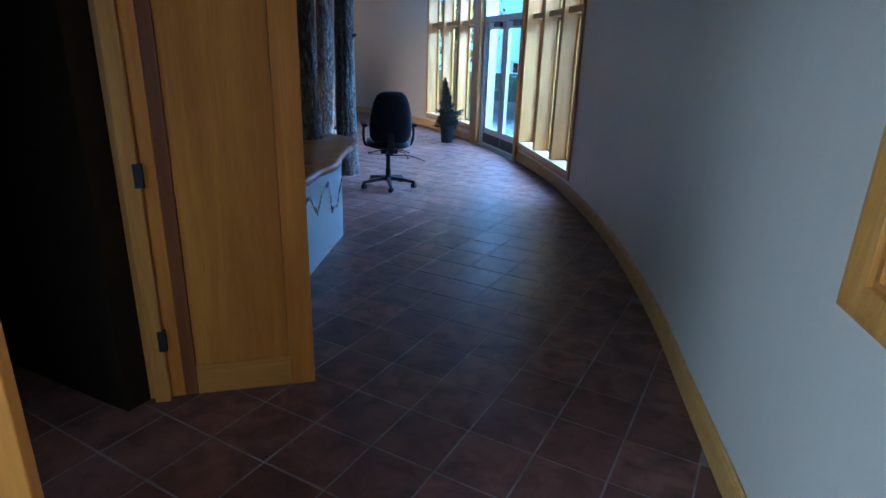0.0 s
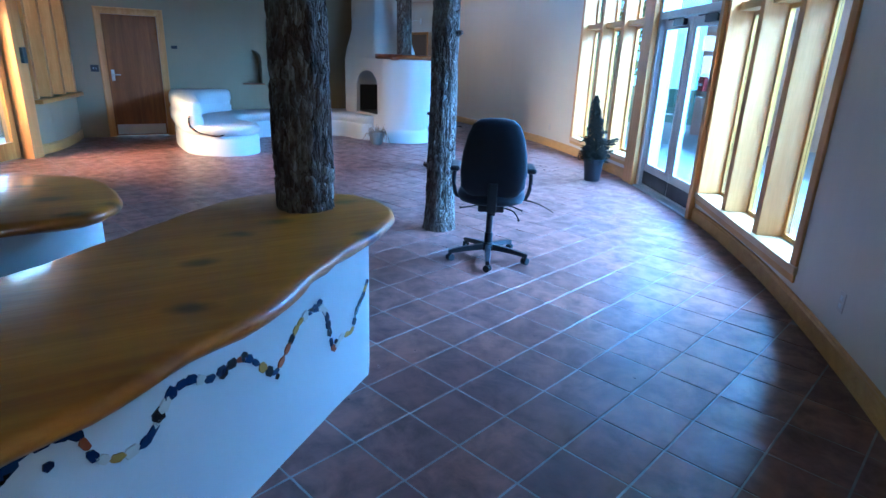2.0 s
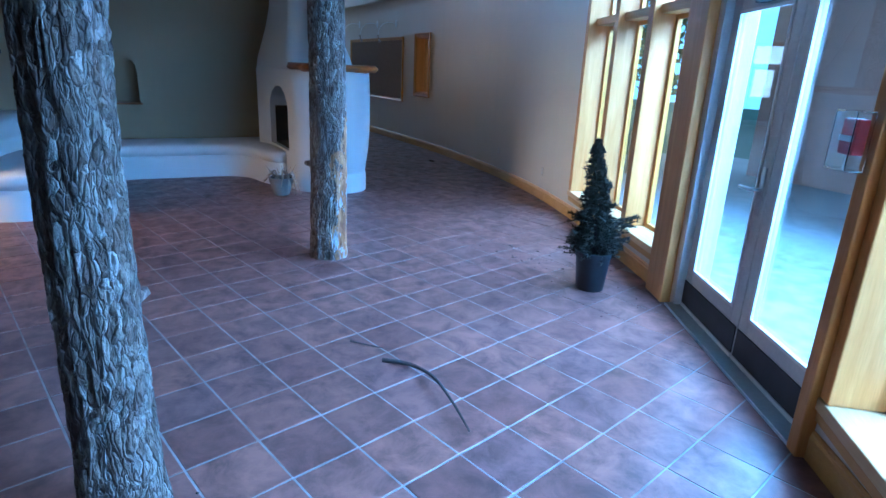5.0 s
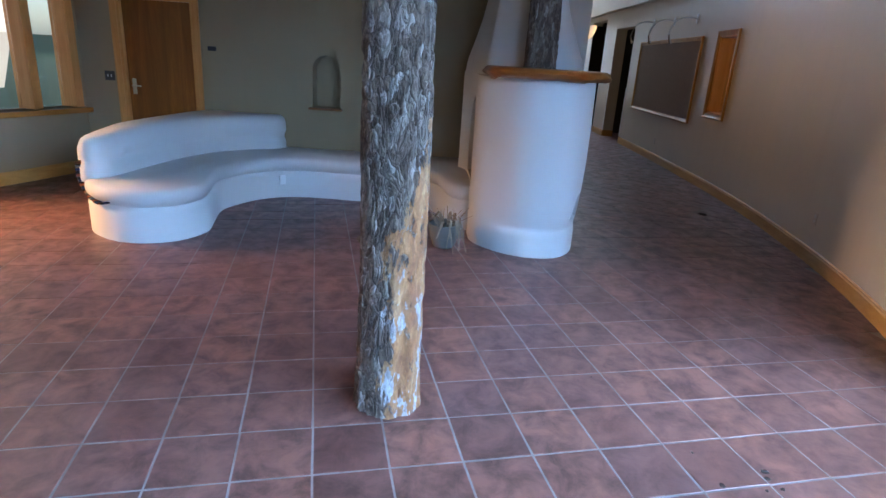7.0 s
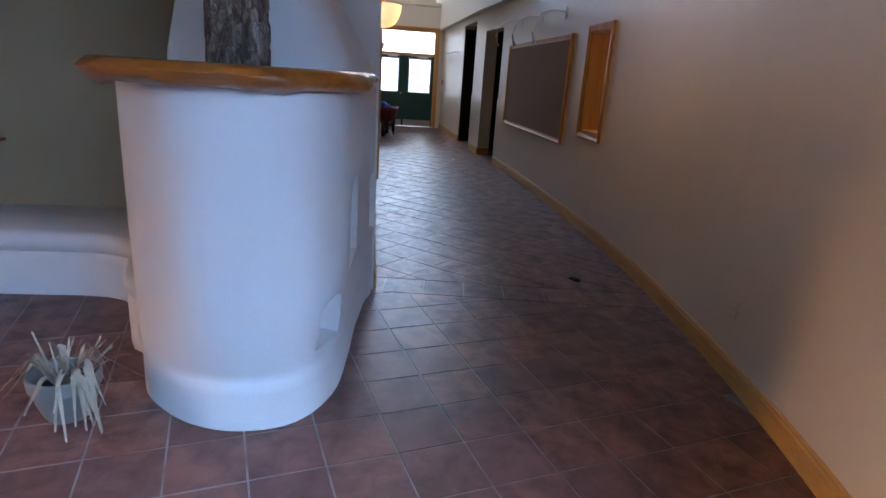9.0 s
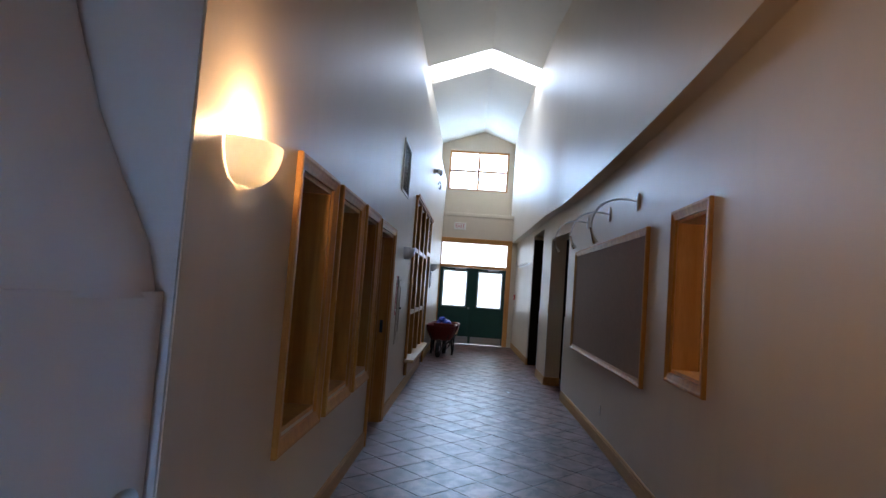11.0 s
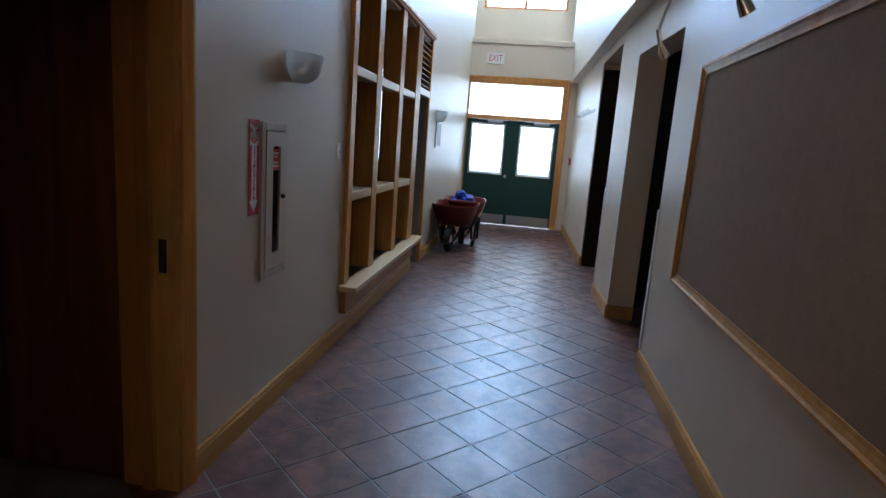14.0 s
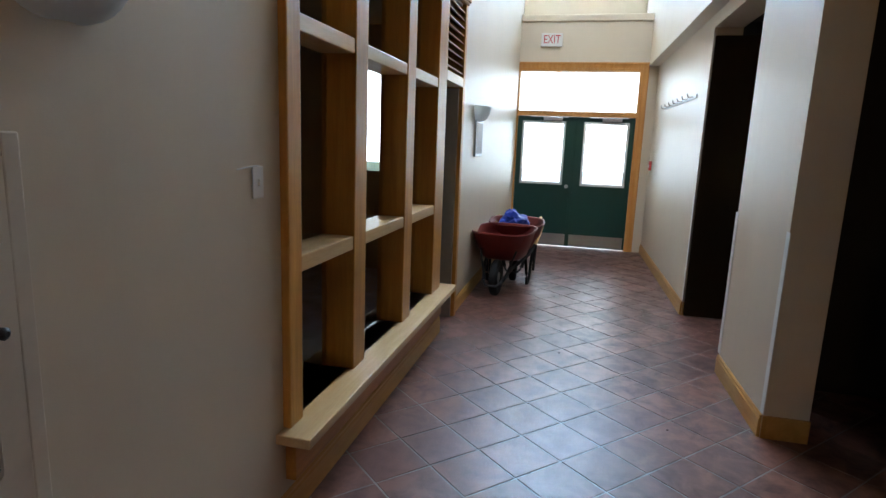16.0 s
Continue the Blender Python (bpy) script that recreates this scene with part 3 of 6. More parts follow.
cb = bmesh.new()
prism(cb, [(-12.6, -1.9), (3.0, -1.9), (3.0, 3.2), (-3.0, 6.9), (-5.8, 8.65), (-8.0, 9.6), (-11.75, 10.3), (-11.75, 7.6), (-12.6, 7.6)], CEIL_Z, CEIL_Z + 0.14)
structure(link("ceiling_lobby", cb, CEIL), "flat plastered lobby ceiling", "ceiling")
SKY_X = (-22.75, -21.75)
rb = bmesh.new()
for xa, xb in ((-28.4, SKY_X[0]), (SKY_X[1], -11.6)):
    prof = [(7.3, EAVES - 0.06), (8.78, RIDGE), (10.2, EAVES - 0.06), (10.2, EAVES + 0.1), (8.78, RIDGE + 0.16), (7.3, EAVES + 0.1)]
    loft(rb, [[(x, y, z) for y, z in prof] for x in (xa, xb)])
structure(link("ceiling_hall", rb, HALL_CEIL), "gabled light-well ceiling broken by a skylight band", "ceiling")
sk = thing("skylight", pose(0, 0, 0), "gable-shaped skylight band of bright glass across the ceiling", "skylight", kind="structure")
for ya, za, yb, zb in ((7.55, EAVES + 0.08, 8.78, RIDGE + 0.13), (8.78, RIDGE + 0.13, 10.1, EAVES + 0.06)):
    g = bmesh.new()
    loft(g, [[(x, ya, za), (x, yb, zb), (x, yb, zb + 0.02), (x, ya, za + 0.02)] for x in SKY_X])
    part("pane", g, SKYGLASS, sk)

# closed rooms behind the dark openings, three with darkness put into their colour
def room(name, lo, hi, material, label, skip=()):
    t = 0.08
    sides = dict(x0=((lo[0] - t, lo[1], lo[2]), (lo[0], hi[1], hi[2])), x1=((hi[0], lo[1], lo[2]), (hi[0] + t, hi[1], hi[2])), y0=((lo[0] - t, lo[1] - t, lo[2]), (hi[0] + t, lo[1], hi[2])), y1=((lo[0] - t, hi[1], lo[2]), (hi[0] + t, hi[1] + t, hi[2])), top=((lo[0] - t, lo[1] - t, hi[2]), (hi[0] + t, hi[1] + t, hi[2] + t)))
    structure(link(name, boxes(*[v for k, v in sides.items() if k not in skip]), material), label, "wall")


room("wall_side_room_1", (-20.8, 10.36, -0.05), (-17.6, 12.2, 2.7), SHADE_ROOM, "side room beyond an opening, its darkness put into the wall colour", ("y0",))
room("wall_side_room_2", (-23.4, 10.36, -0.05), (-20.9, 12.2, 3.0), SHADE_ROOM, "side room beyond an opening, its darkness put into the wall colour", ("y0",))
room("wall_office", (-16.6, 10.4, -0.05), (-12.6, 12.9, 2.8), YELLOW_ROOM, "yellow-lit room behind the small window", ("y0",))
room("wall_south_rooms", (-17.9, 5.2, -0.05), (-12.4, 7.5, 2.75), SHADE_ROOM, "rooms behind the hallway windows, darkness put into the wall colour", ("y1",))
room("wall_shelf_room", (-23.3, 5.0, -0.05), (-18.1, 7.5, 3.0), LOBBY_WALL, "dim room behind the shelved opening", ("y1", "y0", "x0"))

ground = bmesh.new()
ground.faces.new([ground.verts.new((x, y, -0.07)) for x, y in ((-900, -900), (900, -900), (900, 900), (-900, 900))])
structure(link("ground", ground, GRASS), "grass ground outside reaching the horizon", "ground")
structure(link("patio", boxes(((-12.0, 7.6, -0.06), (5.0, 16.5, -0.03))), CONCRETE), "pale concrete patio outside the glass doors", "pavement")
structure(link("forecourt", boxes(((-45.0, 3.0, -0.06), (-26.2, 15.0, -0.03))), CONCRETE), "pale paved forecourt outside the end doors", "pavement")

# ---- daylight at the openings, with two added fill lamps ----
def at_opening(name, s0, s1, watts, colour):
    a, b = north.at(s0), north.at(s1)
    area(name, north.at((s0 + s1) / 2, 2.0, 3.6), north.at((s0 + s1) / 2, -1.6, 0.2), (b - a).length + 0.8, 2.4, watts, colour, 130)


at_opening("daylight_windows_east", S["w1b"], S["w1a"], 760, COOL)
at_opening("daylight_doors", S["da"], S["db"], 680, COOL)
at_opening("daylight_windows_west", S["w2b"], S["w2a"], 540, COOL)
area("daylight_gable", (-28.5, 8.7, 5.3), (-20, 8.3, 4.0), 1.9, 1.3, 225, (0.52, 0.74, 1.0))
area("daylight_skylight", ((SKY_X[0] + SKY_X[1]) / 2, 8.78, EAVES + 0.02), (-22.25, 8.78, 0), 0.9, 2.2, 38, (0.52, 0.74, 1.0))
area("daylight_end_doors", (-26.4, 8.7, 1.7), (-20, 8.7, 0.6), 1.8, 2.0, 12, DAY)
# unseen fill lamp added behind the start, brightens the door and right wall
area("daylight_back_window", (-0.15, -1.85, 1.5), (1.0, 1.4, 0.5), 1.4, 1.3, 30, (0.75, 0.88, 1.0), 100)
area("daylight_entry_window", (1.42, 1.46, 1.58), (-1.2, 1.2, 0.7), 0.85, 0.9, 15, (1.0, 0.93, 0.82))
area("daylight_southwest", (-11.45, 1.3, 1.6), (-11.0, 4.0, 0.6), 1.0, 1.4, 3, (1.0, 0.8, 0.62))
# narrow beam added to brighten the curved wall, no source of its own
area("daylight_entrance_far", (-9.55, 0.7, 1.7), (-8.0, 9.1, 0.7), 0.7, 0.9, 7.5, (1.0, 0.84, 0.68), 24)
area("daylight_entrance", (-9.75, 0.62, 1.7), (-9.6, 2.8, 0.0), 0.9, 0.9, 66, (1.0, 0.55, 0.24), 80)
area("lamp_office", (-14.4, 11.6, 2.7), (-14.4, 11.6, 0), 1.2, 0.6, 13, (1.0, 0.85, 0.5))

# ---- lobby: windows and doors ----
def window_group(name, s0, s1, bays, label):
    m, w = chord(north, s0, s1)
    th = thing(name, m, label, "window", kind="structure")
    z0, z1, rail = 0.29, WIN_TOP, 2.07
    part("window_sill", boxes(((-0.05, -0.235, z0 - 0.045), (w + 0.05, 0.03, z0 + 0.012)), bev=0.006), SILL, th, "pale wooden sill")
    part("apron", boxes(((-0.04, 0.001, z0 - 0.1), (w + 0.04, 0.018, z0 - 0.046)), bev=0.004), TRIM_X, th)
    part("head", boxes(((-0.02, -0.275, z1 - 0.05), (w + 0.02, 0.02, z1 + 0.04)), bev=0.005), TRIM_X, th)
    for i in range(bays + 1):
        x = w * i / bays
        a, b = (x - 0.045, x + 0.05) if 0 < i < bays else ((-0.04, 0.045) if i == 0 else (w - 0.045, w + 0.04))
        y = 0.022 if i in (0, bays) else -0.004
        part("mullion", boxes(((a, -0.245, z0 + 0.013), (b, y, z1 - 0.051)), bev=0.006), TRIM, th)
    for i in range(bays):
        a, b = w * i / bays + 0.051, w * (i + 1) / bays - 0.046
        part("transom_rail", boxes(((a, -0.235, rail - 0.035), (b, -0.06, rail + 0.035)), bev=0.005), TRIM_X, th)
        for za, zb in ((z0 + 0.014, rail - 0.036), (rail + 0.036, z1 - 0.052)):
            f = 0.035
            sash = boxes(((a, -0.235, za), (a + f, -0.19, zb)), ((b - f, -0.235, za), (b, -0.19, zb)), ((a + f, -0.235, za), (b - f, -0.19, za + f)), ((a + f, -0.235, zb - f), (b - f, -0.19, zb)), bev=0.004)
            sa = part("sash", sash, OAK, th)
            pn = part("pane", boxes(((a + f, -0.216, za + f), (b - f, -0.21, zb - f))), GLASS, sa)
            pn.visible_shadow = False
    return th


window_group("window_1", S["w1b"], S["w1a"], 3, "tall three-bay window in pale maple, deep sill near the floor")
window_group("window_2", S["w2b"], S["w2a"], 3, "tall three-bay window in pale maple beside the glass doors")

# the glazed double doors between two wooden posts
m, w = chord(north, S["da"], S["db"])
dd = thing("door_1", m, "closed white-framed glass double doors with black kick plates", "door", kind="structure")
part("threshold", boxes(((0.0, -0.24, -0.004), (w, 0.05, 0.018)), bev=0.004), STEEL, dd, "worn metal threshold")
part("jamb", boxes(((-0.02, -0.22, 0.019), (0.045, 0.0, WIN_TOP)), bev=0.004), ALU, dd)
part("jamb", boxes(((w - 0.045, -0.22, 0.019), (w + 0.02, 0.0, WIN_TOP)), bev=0.004), ALU, dd)
part("head", boxes(((0.046, -0.2, 2.06), (w - 0.046, 0.01, 2.14)), bev=0.004), ALU, dd)
part("head", boxes(((0.046, -0.2, WIN_TOP - 0.06), (w - 0.046, 0.01, WIN_TOP)), bev=0.004), TRIM_X, dd)
tp = part("transom_pane", boxes(((0.046, -0.1, 2.141), (w - 0.046, -0.094, WIN_TOP - 0.061))), GLASS, dd)
tp.visible_shadow = False
half = (w - 0.1) / 2
for k, x0 in ((0, 0.048), (1, 0.052 + half)):
    x1 = x0 + half - 0.004
    st, bot = 0.095, 0.30
    lf = part("leaf", boxes(((x0, -0.1, 0.025), (x0 + st, -0.052, 2.05)), ((x1 - st, -0.1, 0.025), (x1, -0.052, 2.05)), ((x0 + st, -0.1, 1.95), (x1 - st, -0.052, 2.05)), ((x0 + st, -0.1, 0.025), (x1 - st, -0.052, bot)), bev=0.004), ALU, dd)
    part("kick_plate", boxes(((x0 + 0.008, -0.051, 0.05), (x1 - 0.008, -0.044, 0.215)), bev=0.002), BLACK, lf, "black kick plate")
    part("sweep", boxes(((x0 + 0.004, -0.051, 0.024), (x1 - 0.004, -0.04, 0.048)), bev=0.002), WHITE, lf)
    part("bead", boxes(((x0 + st, -0.06, bot), (x0 + st + 0.018, -0.045, 1.95)), ((x1 - st - 0.018, -0.06, bot), (x1 - st, -0.045, 1.95)), ((x0 + st, -0.06, bot), (x1 - st, -0.045, bot + 0.018)), ((x0 + st, -0.06, 1.932), (x1 - st, -0.045, 1.95))), WHITE, lf)
    gp = part("pane", boxes(((x0 + st, -0.079, bot), (x1 - st, -0.073, 1.95))), GLASS, lf)
    gp.visible_shadow = False
    part("closer", boxes(((x0 + 0.15, -0.051, 1.965), (x0 + 0.43, 0.0, 2.035)), ((x0 + 0.2, -0.03, 2.036), (x0 + 0.62, -0.012, 2.05)), bev=0.006), BLACK, lf, "dark door closer")
hx0 = 0.052 + half + 0.05
hb = boxes(((hx0 - 0.022, -0.051, 0.86), (hx0 + 0.022, -0.044, 1.12)), bev=0.004)
tube(hb, [(hx0, -0.045, 1.0), (hx0, 0.005, 1.0), (hx0 + 0.02, 0.012, 1.0), (hx0 + 0.12, 0.012, 0.995)], 0.01)
lathe(hb, [(0.016, 0), (0.016, 0.014)], (0, 0), 12)
part("door_handle", hb, STEEL, dd, "brushed lever handle", 40)

pa, pb = S["db"], S["w2b"]
m, w = chord(north, pa, pb)
structure(link("door_post", boxes(((0.03, -0.2, 0.0), (w - 0.035, 0.07, WIN_TOP + 0.04)), bev=0.008), TRIM), "broad maple post between doors and window", "post").matrix_world = m
m, w = chord(north, S["w1a"] - 0.02, S["da"] + 0.1)
structure(link("door_post", boxes(((0.045, 0.0, 0.0), (0.12, 0.06, WIN_TOP + 0.04)), bev=0.006), TRIM), "slim maple post beside the glass doors", "post").matrix_world = m

# fire pull box on the post
p = north.at(S["da"] + 0.06, -0.09, 1.36)
mm, _ = chord(north, S["da"], S["da"] + 0.4)
fa = thing("fire_alarm_pull", Matrix.Translation(p) @ mm.to_3x3().to_4x4(), "red fire alarm pull box under a clear cover", "alarm")
part("body", boxes(((-0.045, -0.02, -0.06), (0.045, 0.025, 0.075)), bev=0.006), SIGNRED, fa)
part("handle_bar", boxes(((-0.035, 0.026, -0.01), (0.035, 0.034, 0.012)), bev=0.002), SIGNWHITE, fa)
cv = part("cover", boxes(((-0.065, -0.02, -0.12), (0.065, 0.05, -0.115)), ((-0.065, 0.046, -0.115), (0.065, 0.05, 0.1)), ((-0.065, -0.02, 0.1), (0.065, 0.05, 0.105)), ((-0.065, -0.02, -0.115), (-0.061, 0.046, 0.1)), ((0.061, -0.02, -0.115), (0.065, 0.046, 0.1))), GLASS, fa, "clear plastic cover")


def outlet(line, s, z, label="small painted wall outlet plate"):
    mm, _ = chord(line, s, min(s + 0.2, line.length))
    th = thing("wall_outlet", mm @ pose(0, 0, z), label, "outlet", "outlets on the walls")
    part("plate", boxes(((-0.035, 0.0, -0.057), (0.035, 0.006, 0.057)), bev=0.003), PAINTED, th)
    for dz in (-0.022, 0.022):
        part("socket", boxes(((-0.016, 0.006, dz - 0.013), (0.016, 0.009, dz + 0.013)), bev=0.002), ALU, th)


outlet(north, north.near(-1.92, 5.36), 0.34)
outlet(north, north.near(-8.9, 9.42), 0.36)
outlet(north, north.near(-10.4, 9.75), 0.4)
outlet(north, north.near(-16.2, 10.12), 0.36)

# interior window in the entry wall
m, w = chord(entry, entry.length - 1.35, entry.length - 0.42)
ew = thing("window_3", m, "trimmed interior window in honey-coloured wood", "window", kind="structure")
part("casing", casing(bmesh.new(), 0, w, 1.08, 2.05, 0.085, 0.03), OAK, ew)
part("reveal", boxes(((0, -0.25, 1.08), (0.02, 0.0, 2.05)), ((w - 0.02, -0.25, 1.08), (w, 0.0, 2.05)), ((0.02, -0.25, 1.08), (w - 0.02, 0.0, 1.1)), ((0.02, -0.25, 2.03), (w - 0.02, 0.0, 2.05))), OAK_X, ew)
part("pane", boxes(((0.02, -0.15, 1.1), (w - 0.02, -0.145, 2.03))), GLASS, ew)

# ---- lobby: the open entry door ----
hinge, edge = Vector((-1.48, 0.91, 0)), Vector((-1.13, 1.46, 0))
d = (edge - hinge).normalized()
W = (edge - hinge).length
ang = math.degrees(math.atan2(d.y, d.x))
door = thing("wooden_door", pose(hinge.x, hinge.y, 0.012, 0, 0, ang), "tall golden fir panel door standing open", "door")
H, T = 2.12, 0.042
part("stile", boxes(((0.0, 0, 0), (0.06, T, H)), bev=0.003), DOOR, door)
part("stile", boxes(((W - 0.115, 0, 0), (W, T, H)), bev=0.003), DOOR, door)
part("stile", boxes(((0.061, 0.003, 0), (0.115, T - 0.003, H)), bev=0.003), DOOR_DK, door, "red-brown inner stile")
part("panel", boxes(((0.116, 0.012, 0.0), (W - 0.116, T - 0.012, H)), bev=0.002), DOOR, door)
part("rail", boxes(((0.116, 0.001, 0.0), (W - 0.116, T - 0.001, 0.15)), bev=0.003), DOOR_X, door)
part("rail", boxes(((0.116, 0.001, H - 0.13), (W - 0.116, T - 0.001, H)), bev=0.003), DOOR_X, door)
for z in (0.3, 1.05, 1.85):
    part("hinge", boxes(((-0.022, -0.026, z - 0.05), (0.012, -0.001, z + 0.05)), bev=0.002), BLACK, door, "black butt hinge")
fr = thing("door_frame", pose(hinge.x, hinge.y, 0, 0, 0, ang), "reddish-brown wooden door frame by the partition", "door frame", kind="structure")
part("jamb", boxes(((-0.07, -0.02, 0), (-0.003, 0.1, CEIL_Z - 0.9)), bev=0.005), OAK, fr)
part("stop", boxes(((-0.1, 0.02, 0), (-0.071, 0.1, CEIL_Z - 0.9)), bev=0.004), OAK, fr)
# the second leaf, close by the start of the walk
dl = thing("wooden_door", pose(-0.30, 0.22, 0.012, 0, 0, 236), "golden fir door leaf folded back beside the entry", "door")
part("panel", boxes(((0.116, 0.012, 0.0), (0.75, T - 0.012, H)), bev=0.002), DOOR, dl)
part("stile", boxes(((0.0, 0, 0), (0.115, T, H)), bev=0.003), DOOR, dl)
part("stile", boxes(((0.751, 0, 0), (0.87, T, H)), bev=0.003), DOOR, dl)
part("rail", boxes(((0.116, 0.001, 0.0), (0.75, T - 0.001, 0.15)), bev=0.003), DOOR_X, dl)
scr = thing("wall_screen", look((-2.2, 0.72, 1.75), (0.5, -0.3, 1.6)), "dark flat screen hung on the partition", "screen")
part("panel", boxes(((-0.45, -0.4, -0.05), (0.45, 0.4, -0.02)), bev=0.005), BLACK, scr)
part("bezel", boxes(((-0.47, -0.42, -0.052), (-0.451, 0.42, -0.01)), ((0.451, -0.42, -0.052), (0.47, 0.42, -0.01)), ((-0.45, -0.42, -0.052), (0.45, -0.401, -0.01)), ((-0.45, 0.401, -0.052), (0.45, 0.42, -0.01))), BLACK, scr)

# ---- lobby: live-edge counters ----
def rough_loop(pts, step, amount, seed, scale=3.0):
    out = []
    for p in spline([(*q, 0) for q in pts], step, True):
        o = noise.noise(Vector((p.x * scale, p.y * scale, seed)))
        q = noise.noise(Vector((p.x * scale * 2.5, p.y * scale * 2.5, seed + 9)))
        out.append(Vector((p.x + amount * o, p.y + amount * q, 0)))
    return out


def slab(outline, z0, z1, seed, ragged=0.018, sag=0.006):
    """A live-edge board: rounded, wavering, twisting edge and a flat top."""
    n = len(outline)
    bm = bmesh.new()
    rings = []
    for zz, inset in ((z0, 0.07), (z0 + 0.004, 0.035), (z0 + 0.18 * (z1 - z0), 0.014), (z0 + 0.38 * (z1 - z0), 0.002), (z0 + 0.6 * (z1 - z0), 0.0), (z0 + 0.8 * (z1 - z0), 0.006), (z0 + 0.94 * (z1 - z0), 0.018), (z1, 0.034)):
        r = []
        h = (zz - z0) / (z1 - z0)
        for i, p in enumerate(outline):
            t = (outline[(i + 1) % n] - outline[i - 1]).normalized()
            nn = Vector((-t.y, t.x, 0))
            wob = ragged * noise.noise(Vector((p.x * 7, p.y * 7, seed + zz * 20))) + 0.4 * ragged * noise.noise(Vector((p.x * 21, p.y * 21, seed + h * 3)))
            lift = sag * (1 - h) * (noise.noise(Vector((p.x * 4, p.y * 4, seed + 3))) + 0.6 * noise.noise(Vector((p.x * 11, p.y * 11, seed + 5)))) if 0.01 < h < 0.99 else 0.0
            r.append(p + nn * (inset + wob * (0.3 + 0.7 * math.sin(math.pi * min(1.0, h + 0.1)))) + Vector((0, 0, zz + lift)))
        rings.append(r)
    loft(bm, rings)
    return bm


def area_sign(pts):
    return sum(a[0] * b[1] - b[0] * a[1] for a, b in zip(pts, pts[1:] + pts[:1]))


desk = thing("reception_counter", pose(0, 0, 0), "white plastered counter with a glossy live-edge wood top", "counter")
base = [(-1.66, 0.98), (-1.75, 1.36), (-2.0, 1.8), (-2.3, 2.2), (-2.62, 2.6), (-2.96, 3.03), (-3.06, 3.08), (-3.2, 2.98), (-3.26, 2.6), (-3.0, 2.2), (-2.72, 1.85), (-2.45, 1.42), (-2.36, 0.98)]
bb = bmesh.new()
bow = spline([(*p, 0) for p in base[:6]], 0.08)
prism(bb, [(p.x, p.y) for p in bow] + base[6:], -0.002, 0.808)
part("base", bb, CREAM, desk, "", 35)
top = [(-2.87, 3.12), (-3.02, 3.15), (-3.25, 3.08), (-3.42, 2.8), (-3.38, 2.5), (-3.14, 2.22), (-2.88, 1.94), (-2.69, 1.73), (-2.5, 1.4), (-2.42, 0.95), (-1.5, 0.95), (-1.56, 1.4), (-1.62, 1.62), (-1.73, 1.79), (-1.83, 1.97), (-1.96, 2.12), (-2.02, 2.27), (-2.24, 2.49), (-2.42, 2.68), (-2.7, 3.0)]
loop = rough_loop(top, 0.06, 0.012, 2.0)
if area_sign(loop) < 0:
    loop.reverse()
part("countertop", slab(loop, 0.8, 0.862, 3.0), SLAB, desk, "glossy amber live-edge slab with dark knots", 50)

front_face = Line(bow)
s_zero = front_face.near(-2.0, 1.8)
trail = [(-0.2, 0.62), (-0.14, 0.66), (-0.1, 0.64), (-0.04, 0.68), (0.07, 0.65), (0.1, 0.57), (0.16, 0.52), (0.25, 0.51), (0.3, 0.55), (0.35, 0.60), (0.43, 0.6), (0.5, 0.565), (0.6, 0.565), (0.68, 0.54), (0.75, 0.47), (0.82, 0.415), (0.9, 0.47), (0.99, 0.54), (1.1, 0.55), (1.17, 0.51), (1.2, 0.4), (1.23, 0.31), (1.3, 0.33), (1.39, 0.32), (1.44, 0.4), (1.5, 0.45), (1.54, 0.5)]
rng = random.Random(11)
kinds = ["navy", "navy", "gold", "navy", "black", "cream", "navy", "gold", "cream", "rust"]


def chip(s, z, w, h, tilt, kind):
    bm = bmesh.new()
    a = front_face.at(s_zero + s - 0.01)
    b = front_face.at(s_zero + s + 0.01)
    dv = (b - a).normalized()
    n = Vector((dv.y, -dv.x, 0))
    c = front_face.at(s_zero + s, 0.0, z)
    pts = [(math.cos(t) * w * rng.uniform(0.8, 1.1), math.sin(t) * h * rng.uniform(0.8, 1.1)) for t in (k * math.pi / 3 + rng.uniform(-0.2, 0.2) for k in range(6))]
    ca, sa = math.cos(tilt), math.sin(tilt)
    loft(bm, [[c + dv * (x * ca - y * sa) + Vector((0, 0, x * sa + y * ca)) + n * o for x, y in pts] for o in (-0.004, 0.005)])
    part("mosaic_chip", bm, CERAMIC[kind], desk)


sp = spline([(s, z, 0) for s, z in trail], 0.035)
for i, p in enumerate(sp):
    q = sp[min(i + 1, len(sp) - 1)] - sp[max(i - 1, 0)]
    chip(p.x, p.y, 0.027, rng.uniform(0.012, 0.022), math.atan2(q.y, q.x), rng.choice(kinds))
for s, z, r in ((0.0, 0.61, 0.014), (0.3, 0.56, 0.026), (0.35, 0.6, 0.024), (0.56, 0.55, 0.022), (0.66, 0.56, 0.02), (0.83, 0.39, 0.012), (1.13, 0.56, 0.022), (1.25, 0.33, 0.015)):
    chip(s, z, r, r, 0.3, rng.choice(["navy", "teal", "black"]))
dia = [(-0.47, 0.6), (-0.36, 0.69), (-0.19, 0.63), (-0.3, 0.52)]
for k in range(4):
    a, b = dia[k], dia[(k + 1) % 4]
    for t in (0.0, 0.25, 0.5, 0.75):
        chip(a[0] + (b[0] - a[0]) * t, a[1] + (b[1] - a[1]) * t, 0.028, 0.016, math.atan2(b[1] - a[1], b[0] - a[0]), rng.choice(["black", "black", "navy", "rust"]))
